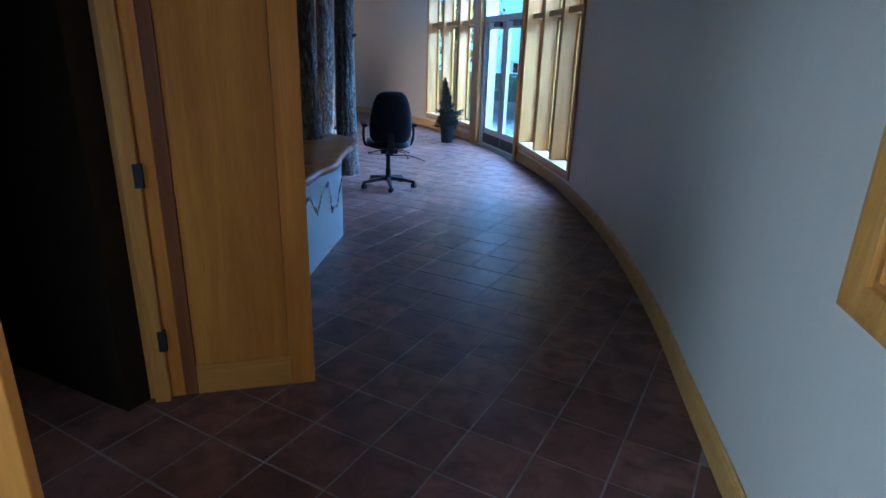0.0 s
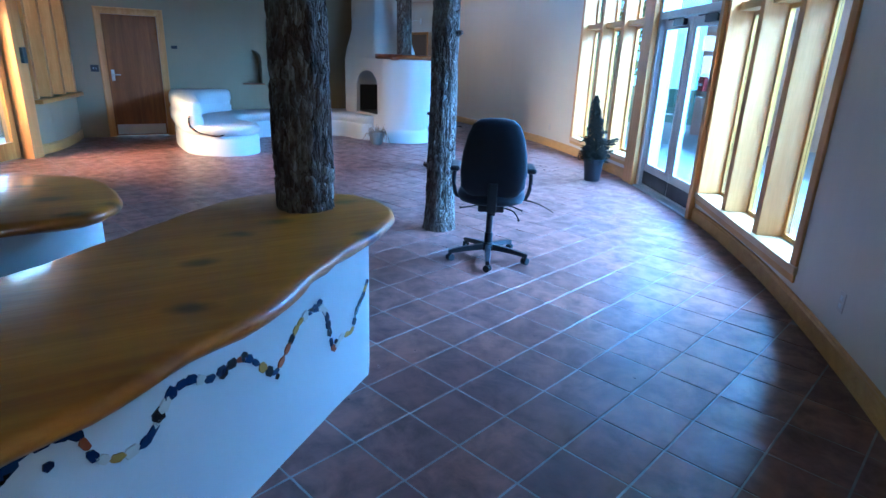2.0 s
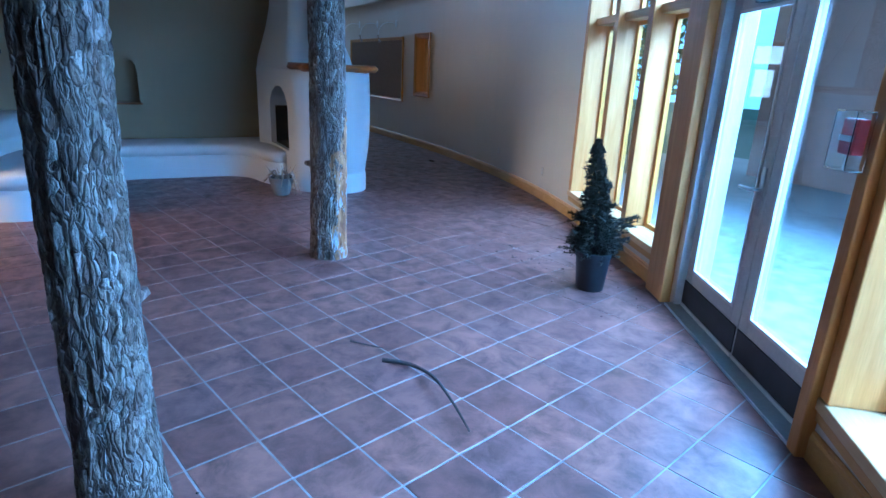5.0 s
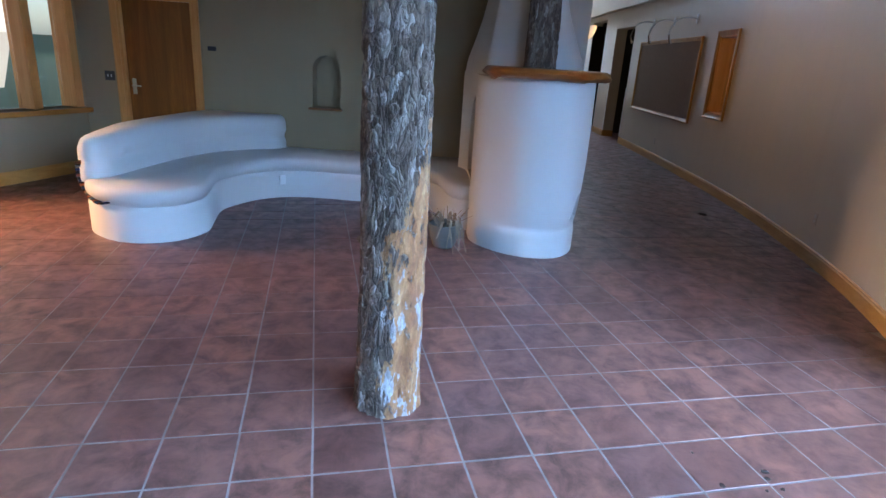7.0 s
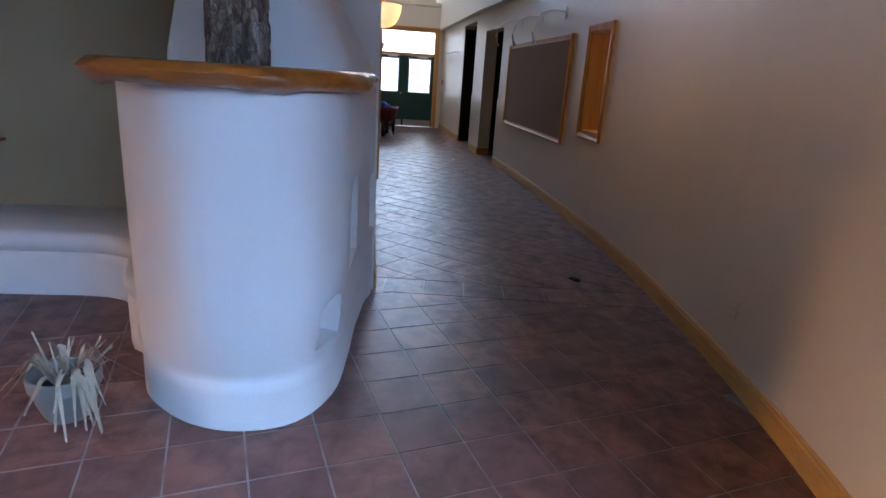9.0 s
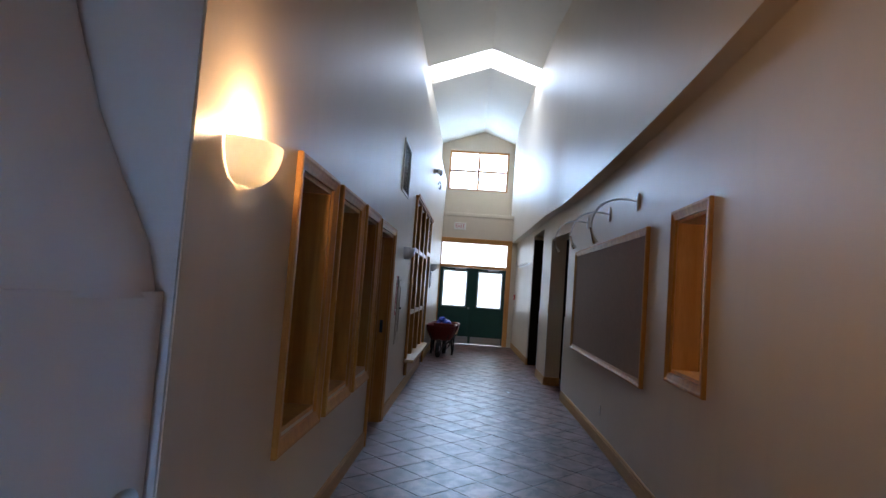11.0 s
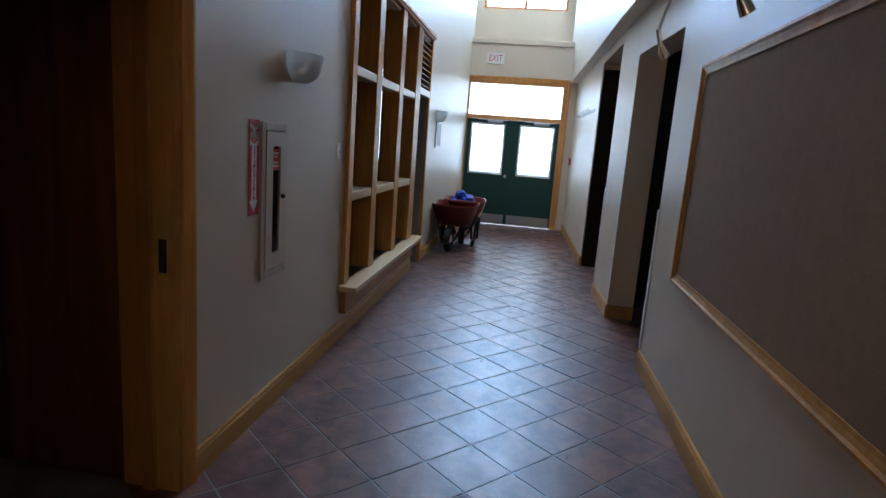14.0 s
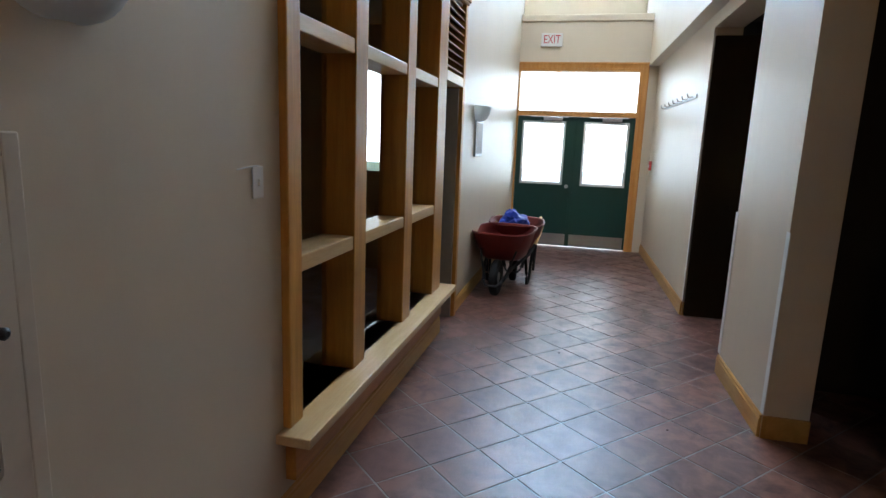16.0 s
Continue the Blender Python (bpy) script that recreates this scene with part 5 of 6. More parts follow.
        loft(bm, [[(p[0], p[1], -0.001) for p in pts], [((p[0] + x) / 2, (p[1] + y) / 2, r * 0.3) for p in pts]])
    tagged(link(name, bm, DIRT), label, "debris", kind="stuff")


crumbs("dirt_crumbs", -6.9, 7.85, 0.28, 0.22, 34, 0.006, 0.022, "dark soil crumbs scattered on the tiles")
crumbs("leaf_litter", -6.4, 7.4, 0.6, 0.5, 24, 0.003, 0.01, "small dark litter scattered on the tiles")
crumbs("floor_specks", -3.2, 4.0, 1.2, 1.2, 20, 0.003, 0.009, "tiny dark specks on the tiles")
th = thing("dead_leaf", pose(-11.95, 9.42, 0.004, 0, 0, 30), "dark curled dead leaf on the floor", "leaf")
part("blade", loft(bmesh.new(), [[(-0.05, -0.02, 0), (0.05, -0.025, 0), (0.055, 0.02, 0.004), (-0.045, 0.025, 0.004)], [(-0.035, -0.012, 0.018), (0.04, -0.015, 0.02), (0.04, 0.012, 0.024), (-0.03, 0.014, 0.02)]]), DIRT, th)


def potted_conifer(x, y):
    th = thing("potted_conifer", pose(x, y, 0, 0, 0, 0), "small drying spruce in a black plastic pot", "potted plant")
    part("pot", lathe(bmesh.new(), [(0.098, 0.0), (0.103, 0.005), (0.128, 0.26), (0.138, 0.262), (0.14, 0.3), (0.13, 0.302), (0.122, 0.27), (0.1, 0.26)], (0, 0), 28), BLACK, th, "black plastic nursery pot", 40)
    part("soil", lathe(bmesh.new(), [(0.1, 0.2), (0.118, 0.262), (0.05, 0.275)], (0, 0), 20), DIRT, th)
    part("trunk", tube(bmesh.new(), [(0, 0, 0.26), (0.0, -0.02, 0.6), (-0.02, -0.075, 1.08)], [0.014, 0.01, 0.003], 7), TWIG, th)
    r = random.Random(5)
    bm = bmesh.new()
    axis = lambda z: Vector((-0.02, -0.08, 0)) * max(0.0, (z - 0.3) / 0.85) ** 1.3

    def needle(c, v, length, wd):
        s = v.cross(Vector((r.uniform(-1, 1), r.uniform(-1, 1), 1))).normalized() * wd
        bm.faces.new([bm.verts.new(c - s), bm.verts.new(c + s), bm.verts.new(c + v * length + s * 0.3), bm.verts.new(c + v * length - s * 0.3)])

    def spray(p0, d, length):
        side = d.cross(Vector((0, 0, 1))).normalized()
        up = side.cross(d)
        n = max(4, int(length / 0.0075))
        for k in range(n):
            t = (k + 0.5) / n
            c = p0 + d * (length * t) + Vector((0, 0, -0.025 * t * t))
            for _ in range(4):
                v = (d * 0.8 + side * r.uniform(-1.2, 1.2) + up * r.uniform(-0.8, 1.0)).normalized()
                needle(c, v, r.uniform(0.014, 0.03), r.uniform(0.0025, 0.005))

    def girth(h):
        skirt = 0.255 * math.exp(-((h - 0.12) / 0.2) ** 2)
        column = 0.185 * (1 - h) ** 0.7 + 0.026
        return max(skirt, column) * (1 + 0.16 * math.sin(h * 41))

    for i in range(760):
        h = r.random() ** 1.15
        z = 0.3 + 0.8 * h
        a = r.uniform(0, 2 * math.pi)
        rad = girth(h) * (0.8 + 0.3 * noise.noise(Vector((math.cos(a) * 1.6, math.sin(a) * 1.6, h * 7)))) * r.uniform(0.75, 1.05)
        d = Vector((math.cos(a), math.sin(a), r.uniform(0.0, 0.75))).normalized()
        p0 = axis(z) + Vector((math.cos(a) * rad * 0.2, math.sin(a) * rad * 0.2, z - 0.25 * rad))
        spray(p0, d, rad * 0.85)
    for k in range(12):
        spray(Vector((0.04, 0.06, 0.5)) + Vector((r.uniform(-0.025, 0.025), r.uniform(-0.025, 0.025), r.uniform(-0.03, 0.03))), (Vector((0.45, 0.85, 0.3)) + Vector((r.uniform(-0.2, 0.2), r.uniform(-0.2, 0.2), r.uniform(-0.2, 0.2)))).normalized(), r.uniform(0.14, 0.24))
    for k in range(18):
        spray(axis(1.06) + Vector((0, 0, 1.05)), Vector((r.uniform(-0.3, 0.3), r.uniform(-0.3, 0.3), 1)).normalized(), 0.085)
    part("foliage", bm, NEEDLE, th, "dull grey-green drying needles")


potted_conifer(-6.16, 7.82)


def dead_plant(x, y):
    th = thing("dead_potted_plant", pose(x, y, 0), "withered straw-coloured spider plant in a grey pot", "potted plant")
    part("pot", lathe(bmesh.new(), [(0.07, 0.0), (0.084, 0.006), (0.098, 0.03), (0.118, 0.09), (0.13, 0.15), (0.132, 0.156), (0.142, 0.16), (0.146, 0.215), (0.138, 0.222), (0.126, 0.216), (0.12, 0.16), (0.09, 0.14)], (0, 0), 32), GREYPOT, th, "grey clay pot with a thick rim", 40)
    part("soil", lathe(bmesh.new(), [(0.08, 0.12), (0.12, 0.15), (0.04, 0.158)], (0, 0), 18), DIRT, th)
    r = random.Random(8)
    for k in range(34):
        if k < 12:
            # broken upright straws
            a = r.uniform(0, 2 * math.pi)
            ca, sa = math.cos(a), math.sin(a)
            lean = r.uniform(0.02, 0.2)
            x0, y0 = r.uniform(-0.06, 0.06), r.uniform(-0.03, 0.08)
            pts = [(x0, y0, 0.15), (x0 + 0.4 * lean * ca, y0 + 0.4 * lean * sa, r.uniform(0.22, 0.28)), (x0 + lean * ca, y0 + lean * sa, r.uniform(0.27, 0.36))]
        else:
            # limp blades hanging over the rim
            a = r.gauss(0.9, 0.75) if k < 27 else r.gauss(4.2, 0.7)
            reach = r.uniform(0.17, 0.26) if k < 27 else r.uniform(0.22, 0.36)
            tip = max(0.012, 0.17 - r.uniform(0.02, 0.2))
            b = a + r.uniform(-0.5, 0.5)
            pts = [(0.04 * math.cos(a), 0.04 * math.sin(a), 0.15), (0.12 * math.cos(a), 0.12 * math.sin(a), r.uniform(0.23, 0.3)), (0.165 * math.cos((a + b) / 2), 0.165 * math.sin((a + b) / 2), r.uniform(0.2, 0.26)), (max(0.175, reach) * math.cos(b), max(0.175, reach) * math.sin(b), tip)]
        sp = spline(pts, 0.03)
        bm = bmesh.new()
        rows = []
        wide = r.uniform(0.3, 1.3) if k >= 12 else r.uniform(0.0, 0.25)
        for i, p in enumerate(sp):
            w = (0.004 + 0.009 * wide * math.sin(math.pi * min(1.0, 0.15 + i / len(sp))) ** 2) * r.uniform(0.8, 1.15)
            tw = a + math.pi / 2 + r.uniform(-0.4, 0.4)
            o = Vector((math.cos(tw) * w, math.sin(tw) * w, r.uniform(-0.004, 0.004)))
            rows.append((bm.verts.new(p - o), bm.verts.new(p + Vector((0, 0, 0.003))), bm.verts.new(p + o)))
        for q, s in zip(rows, rows[1:]):
            bm.faces.new((q[0], q[1], s[1], s[0]))
            bm.faces.new((q[1], q[2], s[2], s[1]))
        part("leaf", bm, STRAW, th, "", 80)


dead_plant(-10.05, 6.41)

# ---- outside the lobby windows ----
bl = thing("courtyard_building", pose(0, 0, 0), "pink brick building with teal-framed glass across the patio", "building")
cw = Line([(3.0, 14.5), (-9.5, 14.5)])
part("wall", wall_mesh(cw, -0.06, 4.2, 0.3, [(5.4, 6.5, 0.0, 2.2), (7.2, 9.2, 0.6, 2.2), (2.4, 4.4, 0.6, 2.2)], 2.0), BRICK, bl)
for xa, xb, za, zb in ((5.4, 6.5, 0.0, 2.2), (7.2, 9.2, 0.6, 2.2), (2.4, 4.4, 0.6, 2.2)):
    fx = boxes(((3 - xb, 14.5, za), (3 - xb + 0.12, 14.62, zb)), ((3 - xa - 0.12, 14.5, za), (3 - xa, 14.62, zb)), ((3 - xb + 0.12, 14.5, zb - 0.12), (3 - xa - 0.12, 14.62, zb)), ((3 - xb + 0.12, 14.5, za), (3 - xa - 0.12, 14.62, za + 0.14)))
    wf = part("window_frame", fx, TEAL, bl, "teal painted frame")
    part("pane", boxes(((3 - xb + 0.12, 14.56, za + 0.14), (3 - xa - 0.12, 14.57, zb - 0.12))), GREYDOOR, wf)
part("roof", boxes(((-9.8, 14.2, 4.2), (3.3, 18.0, 4.4))), CONCRETE, bl)
structure(link("door_mat", boxes(((-5.3, 8.3, -0.03), (-4.0, 9.2, -0.015))), MATGREEN), "green ribbed mat outside the glass doors", "mat").matrix_world = pose(0.9, 0.5, 0)


def leafy(x, y, h, seed):
    th = thing("tree", pose(x, y, -0.06), "green broadleaf tree beyond the patio", "tree")
    part("trunk", tube(bmesh.new(), [(0, 0, 0), (0.05, 0, h * 0.5), (0, 0.1, h * 0.8)], [0.12, 0.08, 0.03], 8), TWIG, th)
    r = random.Random(seed)
    bm = bmesh.new()
    for _ in range(1500):
        v = Vector((r.gauss(0, 1), r.gauss(0, 1), r.gauss(0, 1))).normalized() * r.uniform(0.4, 1.0)
        k = 1 + 0.35 * noise.noise(v * 2.3 + Vector((seed, 0, 0)))
        c = Vector((v.x * 1.3 * k, v.y * 1.3 * k, h * 0.72 + v.z * h * 0.38 * k))
        a, b = Vector((r.uniform(-1, 1), r.uniform(-1, 1), r.uniform(-1, 1))).normalized() * 0.09, Vector((r.uniform(-1, 1), r.uniform(-1, 1), r.uniform(-1, 1))).normalized() * 0.05
        bm.faces.new([bm.verts.new(c - a), bm.verts.new(c + b), bm.verts.new(c + a), bm.verts.new(c - b)])
    part("crown", bm, LEAF, th)


leafy(-10.2, 12.4, 3.6, 3)
leafy(-12.5, 14.0, 4.4, 6)
leafy(4.5, 12.0, 4.0, 9)

# ---- hallway: windows, doorway and shelved opening in the south wall ----
HM = pose(-26.3, 7.76, 0)
for k, (a, b) in enumerate(LEFT_WINS):
    x0, x1 = hx(a), hx(b)
    th = thing("window_" + str(5 + k), HM, "moulded honey-oak interior window onto a dark room", "window", kind="structure")
    part("casing", casing(bmesh.new(), x0, x1, 0.72, 2.08, 0.08, 0.032), OAK, th)
    part("reveal", boxes(((x0, -0.25, 0.74), (x0 + 0.022, 0.0, 2.08)), ((x1 - 0.022, -0.25, 0.74), (x1, 0.0, 2.08)), ((x0 + 0.022, -0.25, 0.74), (x1 - 0.022, 0.0, 0.765)), ((x0 + 0.022, -0.25, 2.055), (x1 - 0.022, 0.0, 2.08))), OAK, th)
    part("stop", boxes(((x0 + 0.022, -0.21, 0.765), (x0 + 0.045, -0.19, 2.055)), ((x1 - 0.045, -0.21, 0.765), (x1 - 0.022, -0.19, 2.055)), ((x0 + 0.045, -0.21, 0.765), (x1 - 0.045, -0.19, 0.79)), ((x0 + 0.045, -0.21, 2.03), (x1 - 0.045, -0.19, 2.055))), OAK, th)
    pn = part("pane", boxes(((x0 + 0.022, -0.23, 0.765), (x1 - 0.022, -0.225, 2.055))), GLASS, th)
x0, x1 = hx(-16.37), hx(-15.44)
th = thing("door_4", HM, "open doorway cased in honey oak, dark beyond", "doorway", kind="structure")
part("casing", casing(bmesh.new(), x0, x1, 0.0, 2.07, 0.075, 0.03, foot=True), OAK, th)
part("jamb", boxes(((x0, -0.26, 0), (x0 + 0.03, 0.0, 2.07)), ((x1 - 0.03, -0.26, 0), (x1, 0.0, 2.07)), ((x0 + 0.03, -0.26, 2.04), (x1 - 0.03, 0.0, 2.07))), OAK, th)
part("stop", boxes(((x0 + 0.03, -0.16, 0), (x0 + 0.05, -0.1, 2.04)), ((x1 - 0.05, -0.16, 0), (x1 - 0.03, -0.1, 2.04))), OAK, th)
lf = part("leaf", boxes(((x0 - 0.02, -1.12, 0.01), (x0 + 0.022, -0.27, 2.03)), bev=0.003), REDDOOR, th, "brown door leaf swung into the dark room")
part("strike_plate", boxes(((x0 + 0.0305, -0.075, 0.98), (x0 + 0.033, -0.04, 1.12)), bev=0.001), BLACK, th, "small dark strike plate")

su = thing("shelved_window", HM, "deep honey-oak timber grid of shelves over a ledge", "window unit", kind="structure")
X0, X1 = hx(-21.66), hx(-18.48)
posts = [(-18.55, -18.44), (-19.27, -19.11), (-20.12, -19.95), (-20.98, -20.72), (-21.68, -21.6)]
for i, (a, b) in enumerate(posts):
    zlo = 0.441 if i < 4 else 0.0
    part("post", boxes(((hx(a), -0.15, zlo), (hx(b), 0.035, 2.82)), bev=0.006), OAK, su)
part("head", boxes(((X0 - 0.03, -0.15, 2.821), (X1 + 0.05, 0.045, 2.88)), bev=0.01), OAK_X, su)
part("head_mould", boxes(((X0 - 0.03, 0.046, 2.845), (X1 + 0.05, 0.06, 2.9)), bev=0.006), OAK_X, su)
bays = [(-19.11, -18.55), (-19.95, -19.27), (-20.72, -20.12)]
for a, b in bays:
    for z in (1.085, 2.035):
        part("shelf", boxes(((hx(a) + 0.001, -0.15, z), (hx(b) - 0.001, 0.03, z + 0.07)), bev=0.006), SILL, su, "pale oak shelf edge")
    for za, zb in ((0.46, 1.08), (1.16, 2.03), (2.11, 2.8)):
        pn = part("pane", boxes(((hx(a), -0.125, za), (hx(b), -0.12, zb))), GLASS, su)
        pn.visible_shadow = False
part("ledge", boxes(((hx(-21.12), -0.26, 0.395), (hx(-18.38), 0.15, 0.44)), bev=0.006), SILL, su, "pale oak ledge")
part("apron", boxes(((hx(-21.0), 0.002, 0.2), (hx(-18.45), 0.05, 0.394)), bev=0.004), OAK_X, su)
a, b = hx(-21.6), hx(-20.98)
part("louvre_rail", boxes(((a, -0.1, 2.12), (b, 0.035, 2.2)), bev=0.006), SILL, su)
for i in range(9):
    z = 2.25 + i * 0.064
    bm = bmesh.new()
    loft(bm, [[(x, -0.06, z + 0.03), (x, 0.02, z - 0.02), (x, 0.026, z - 0.012), (x, -0.054, z + 0.038)] for x in (a, b)])
    part("slat", bm, SILL if i % 3 == 0 else OAK_X, su)
part("louvre_back", boxes(((a, -0.14, 2.2), (b, -0.12, 2.81))), BLACK, su)
gd = part("narrow_door", boxes(((a, -0.16, 0.01), (b, -0.12, 2.1)), bev=0.004), GREYDOOR, su, "grey painted narrow door")
part("door_frame", boxes(((a, -0.2, 0), (a + 0.03, 0.0, 2.11)), ((b - 0.03, -0.2, 0), (b, 0.0, 2.11))), GREYDOOR, su)
sr = Line([(-23.3, 7.5), (-23.3, 5.0)])
structure(link("wall_shelf_room_end", wall_mesh(sr, -0.05, 3.0, 0.08, [(0.75, 1.35, 1.25, 2.65)]), LOBBY_WALL), "far wall of the dim room with a bright window", "wall")
structure(link("wall_shelf_room_back", boxes(((-23.4, 4.9, -0.05), (-18.1, 5.0, 3.0))), LOBBY_WALL), "back wall of the dim room", "wall")

# ---- hallway: things on the south wall ----
def sconce(x, z, lit):
    th = thing("wall_sconce", pose(x, 7.76, z), "white half-bowl wall sconce" + (", glowing warm above" if lit else ", unlit on the wall"), "wall lamp", "sconces along the hallway")
    bm = bmesh.new()
    n = 18
    rings = []
    for t in [i / 8 for i in range(9)]:
        r = 0.172 * math.sin(0.12 + t * 1.36) ** 0.8
        zz = -0.16 * math.cos(0.05 + t * 1.5)
        rings.append([(r * math.cos(u), 0.85 * r * math.sin(u) + 0.004, zz) for u in (math.pi * k / n for k in range(n + 1))])
    loft(bm, rings, False, False)
    bmesh.ops.solidify(bm, geom=bm.faces, thickness=0.006)
    part("bowl", bm, WHITE, th, "", 50)
    part("back_plate", boxes(((-0.07, 0.0, -0.1), (0.07, 0.012, -0.005)), bev=0.003), WHITE, th)
    bulb = lathe(bmesh.new(), [(0.012, -0.1), (0.02, -0.08), (0.028, -0.05), (0.02, -0.025), (0.006, -0.018)], (0, 0.06), 12)
    part("bulb", bulb, BULB if lit else WHITE, th, "", 50)
    return th


sconce(-12.08, 2.02, True)
sconce(-17.51, 2.02, False)
sconce(-22.5, 2.02, False)
lamp = bpy.data.lights.new("sconce_bulb", "POINT")
lamp.energy, lamp.color, lamp.shadow_soft_size = 22, (1.0, 0.6, 0.28), 0.03
new("sconce_bulb", lamp).location = (-12.08, 7.84, 2.06)

gr = thing("air_grille", pose(-17.05, 7.76, 2.97), "white-framed dark return-air grille high on the wall", "vent")
part("frame", boxes(((-0.35, 0, -0.32), (-0.32, 0.014, 0.32)), ((0.32, 0, -0.32), (0.35, 0.014, 0.32)), ((-0.32, 0, -0.32), (0.32, 0.014, -0.29)), ((-0.32, 0, 0.29), (0.32, 0.014, 0.32)), bev=0.003), WHITE, gr)
# black sheet on the solid wall, painted in for the dark hollow behind the slats
part("backing", boxes(((-0.32, 0.0005, -0.29), (0.32, 0.002, 0.29))), SOOT_SHADE, gr)
for i in range(22):
    z = -0.278 + i * 0.0262
    bm = bmesh.new()
    loft(bm, [[(x, 0.003, z + 0.008), (x, 0.012, z - 0.003), (x, 0.013, z), (x, 0.004, z + 0.011)] for x in (-0.32, 0.32)])
    part("slat", bm, STEEL, gr)

ex = thing("extinguisher_sign", pose(-16.992, 7.76, 1.39), "tall red and white fire extinguisher sign", "sign")
part("plate", boxes(((-0.055, 0.0005, -0.24), (0.055, 0.003, 0.24))), SIGNRED, ex)
part("arrow_mark", boxes(((-0.026, 0.0025, -0.17), (0.026, 0.0038, 0.118))), SIGNWHITE, ex)
hb = bmesh.new()
loft(hb, [[(x, y, z) for x, z in ((0.0, -0.225), (0.045, -0.165), (-0.045, -0.165))] for y in (0.0025, 0.0038)])
part("arrow_mark", hb, SIGNWHITE, ex)
hb = bmesh.new()
loft(hb, [[(x, y, z) for x, z in ((-0.045, 0.14), (-0.045, 0.115), (0.045, 0.115), (0.045, 0.14), (0.0, 0.118))] for y in (0.0025, 0.0038)])
part("arrow_mark", hb, SIGNWHITE, ex)
hb = bmesh.new()
loft(hb, [[(x, y, z) for x, z in ((-0.045, 0.222), (-0.045, 0.205), (0.0, 0.178), (0.045, 0.205), (0.045, 0.222), (0.0, 0.2))] for y in (0.0025, 0.0038)])
part("arrow_mark", hb, SIGNWHITE, ex)
face = Matrix.Rotation(math.pi, 4, "Z") @ Matrix.Rotation(math.pi / 2, 4, "X")
writing("lettering", "FIRE", 0.045, SIGNWHITE, ex, Matrix.Translation((0, 0.004, 0.162)) @ face)
for i, ch_ in enumerate("EXTINGUISHER"):
    writing("lettering", ch_, 0.026, SIGNRED, ex, Matrix.Translation((0, 0.0042, 0.1 - i * 0.0228)) @ face)

cb = thing("extinguisher_cabinet", pose(-17.225, 7.76, 1.205), "white recessed extinguisher cabinet with a slot window", "cabinet")
part("frame", boxes(((-0.16, 0, -0.42), (-0.12, 0.012, 0.42)), ((0.12, 0, -0.42), (0.16, 0.012, 0.42)), ((-0.12, 0, -0.42), (0.12, 0.012, -0.375)), ((-0.12, 0, 0.375), (0.12, 0.012, 0.42)), bev=0.004), PAINTED, cb)
slot = bmesh.new()
panel, hole = [(-0.116, -0.371), (0.116, -0.371), (0.116, 0.371), (-0.116, 0.371)], []
for cx, cz, a0 in ((0.022, -0.272, -90), (0.022, 0.277, 0), (-0.036, 0.277, 90), (-0.036, -0.272, 180)):
    hole += [(cx + 0.018 * math.cos(radians(a0 + t)), cz + 0.018 * math.sin(radians(a0 + t))) for t in (0, 30, 60, 90)]
outer = [slot.verts.new((x, 0.016, z)) for x, z in panel]
inner_ = [slot.verts.new((x, 0.016, z)) for x, z in hole]
lip = [slot.verts.new((x, 0.004, z)) for x, z in hole]
back_ = [slot.verts.new((x, 0.0, z)) for x, z in panel]
for i in range(16):
    slot.faces.new((inner_[i], inner_[(i + 1) % 16], lip[(i + 1) % 16], lip[i]))
corner = [1, 2, 3, 0]
for q in range(4):
    for i in range(3):
        slot.faces.new((outer[corner[q]], inner_[q * 4 + i], inner_[q * 4 + i + 1]))
    slot.faces.new((outer[corner[q]], inner_[q * 4 + 3], inner_[(q * 4 + 4) % 16], outer[corner[(q + 1) % 4]]))
    slot.faces.new((outer[q], outer[(q + 1) % 4], back_[(q + 1) % 4], back_[q]))
dr = part("door", slot, PAINTED, cb)
part("slot_window", boxes(((-0.054, 0.005, -0.29), (0.04, 0.007, 0.295))), GLASS, dr, "narrow clear slot")
part("knob", lathe(bmesh.new(), [(0.012, 0.0), (0.014, 0.012), (0.006, 0.02)], (0, 0), 12), BLACK, dr, "small black latch").matrix_local = Matrix.Translation((-0.075, 0.016, 0.02)) @ Matrix.Rotation(-math.pi / 2, 4, "X")
part("liner", boxes(((-0.12, -0.2, -0.376), (0.12, -0.19, 0.376)), ((-0.12, -0.19, -0.376), (-0.11, 0.0, 0.376)), ((0.11, -0.19, -0.376), (0.12, 0.0, 0.376)), ((-0.11, -0.19, -0.376), (0.11, 0.0, -0.366)), ((-0.11, -0.19, 0.366), (0.11, 0.0, 0.376))), BLACK, cb)
part("label", boxes(((-0.05, 0.0075, 0.165), (0.036, 0.0085, 0.28))), SIGNRED, dr, "red warning label")
for i, (z, w_) in enumerate(((0.24, 0.03), (0.222, 0.022), (0.19, 0.028), (0.172, 0.03))):
    part("label_line", boxes(((-w_ - 0.007, 0.0085, z + 0.013), (w_ - 0.007, 0.0092, z + 0.022))), SIGNWHITE, dr)
fe = thing("fire_extinguisher", pose(-17.22, 7.66, 0.856), "extinguisher behind the slot with a pale label", "extinguisher")
part("cylinder", lathe(bmesh.new(), [(0.05, 0.0), (0.062, 0.01), (0.062, 0.42), (0.045, 0.46), (0.02, 0.48)], (0, 0), 20), SIGNRED, fe, "", 40)
part("label", lathe(bmesh.new(), [(0.0625, 0.2), (0.0625, 0.36)], (0, 0), 20, False), SIGNWHITE, fe, "", 40)
part("valve", boxes(((-0.015, -0.02, 0.48), (0.015, 0.05, 0.55)), bev=0.004), BLACK, fe)

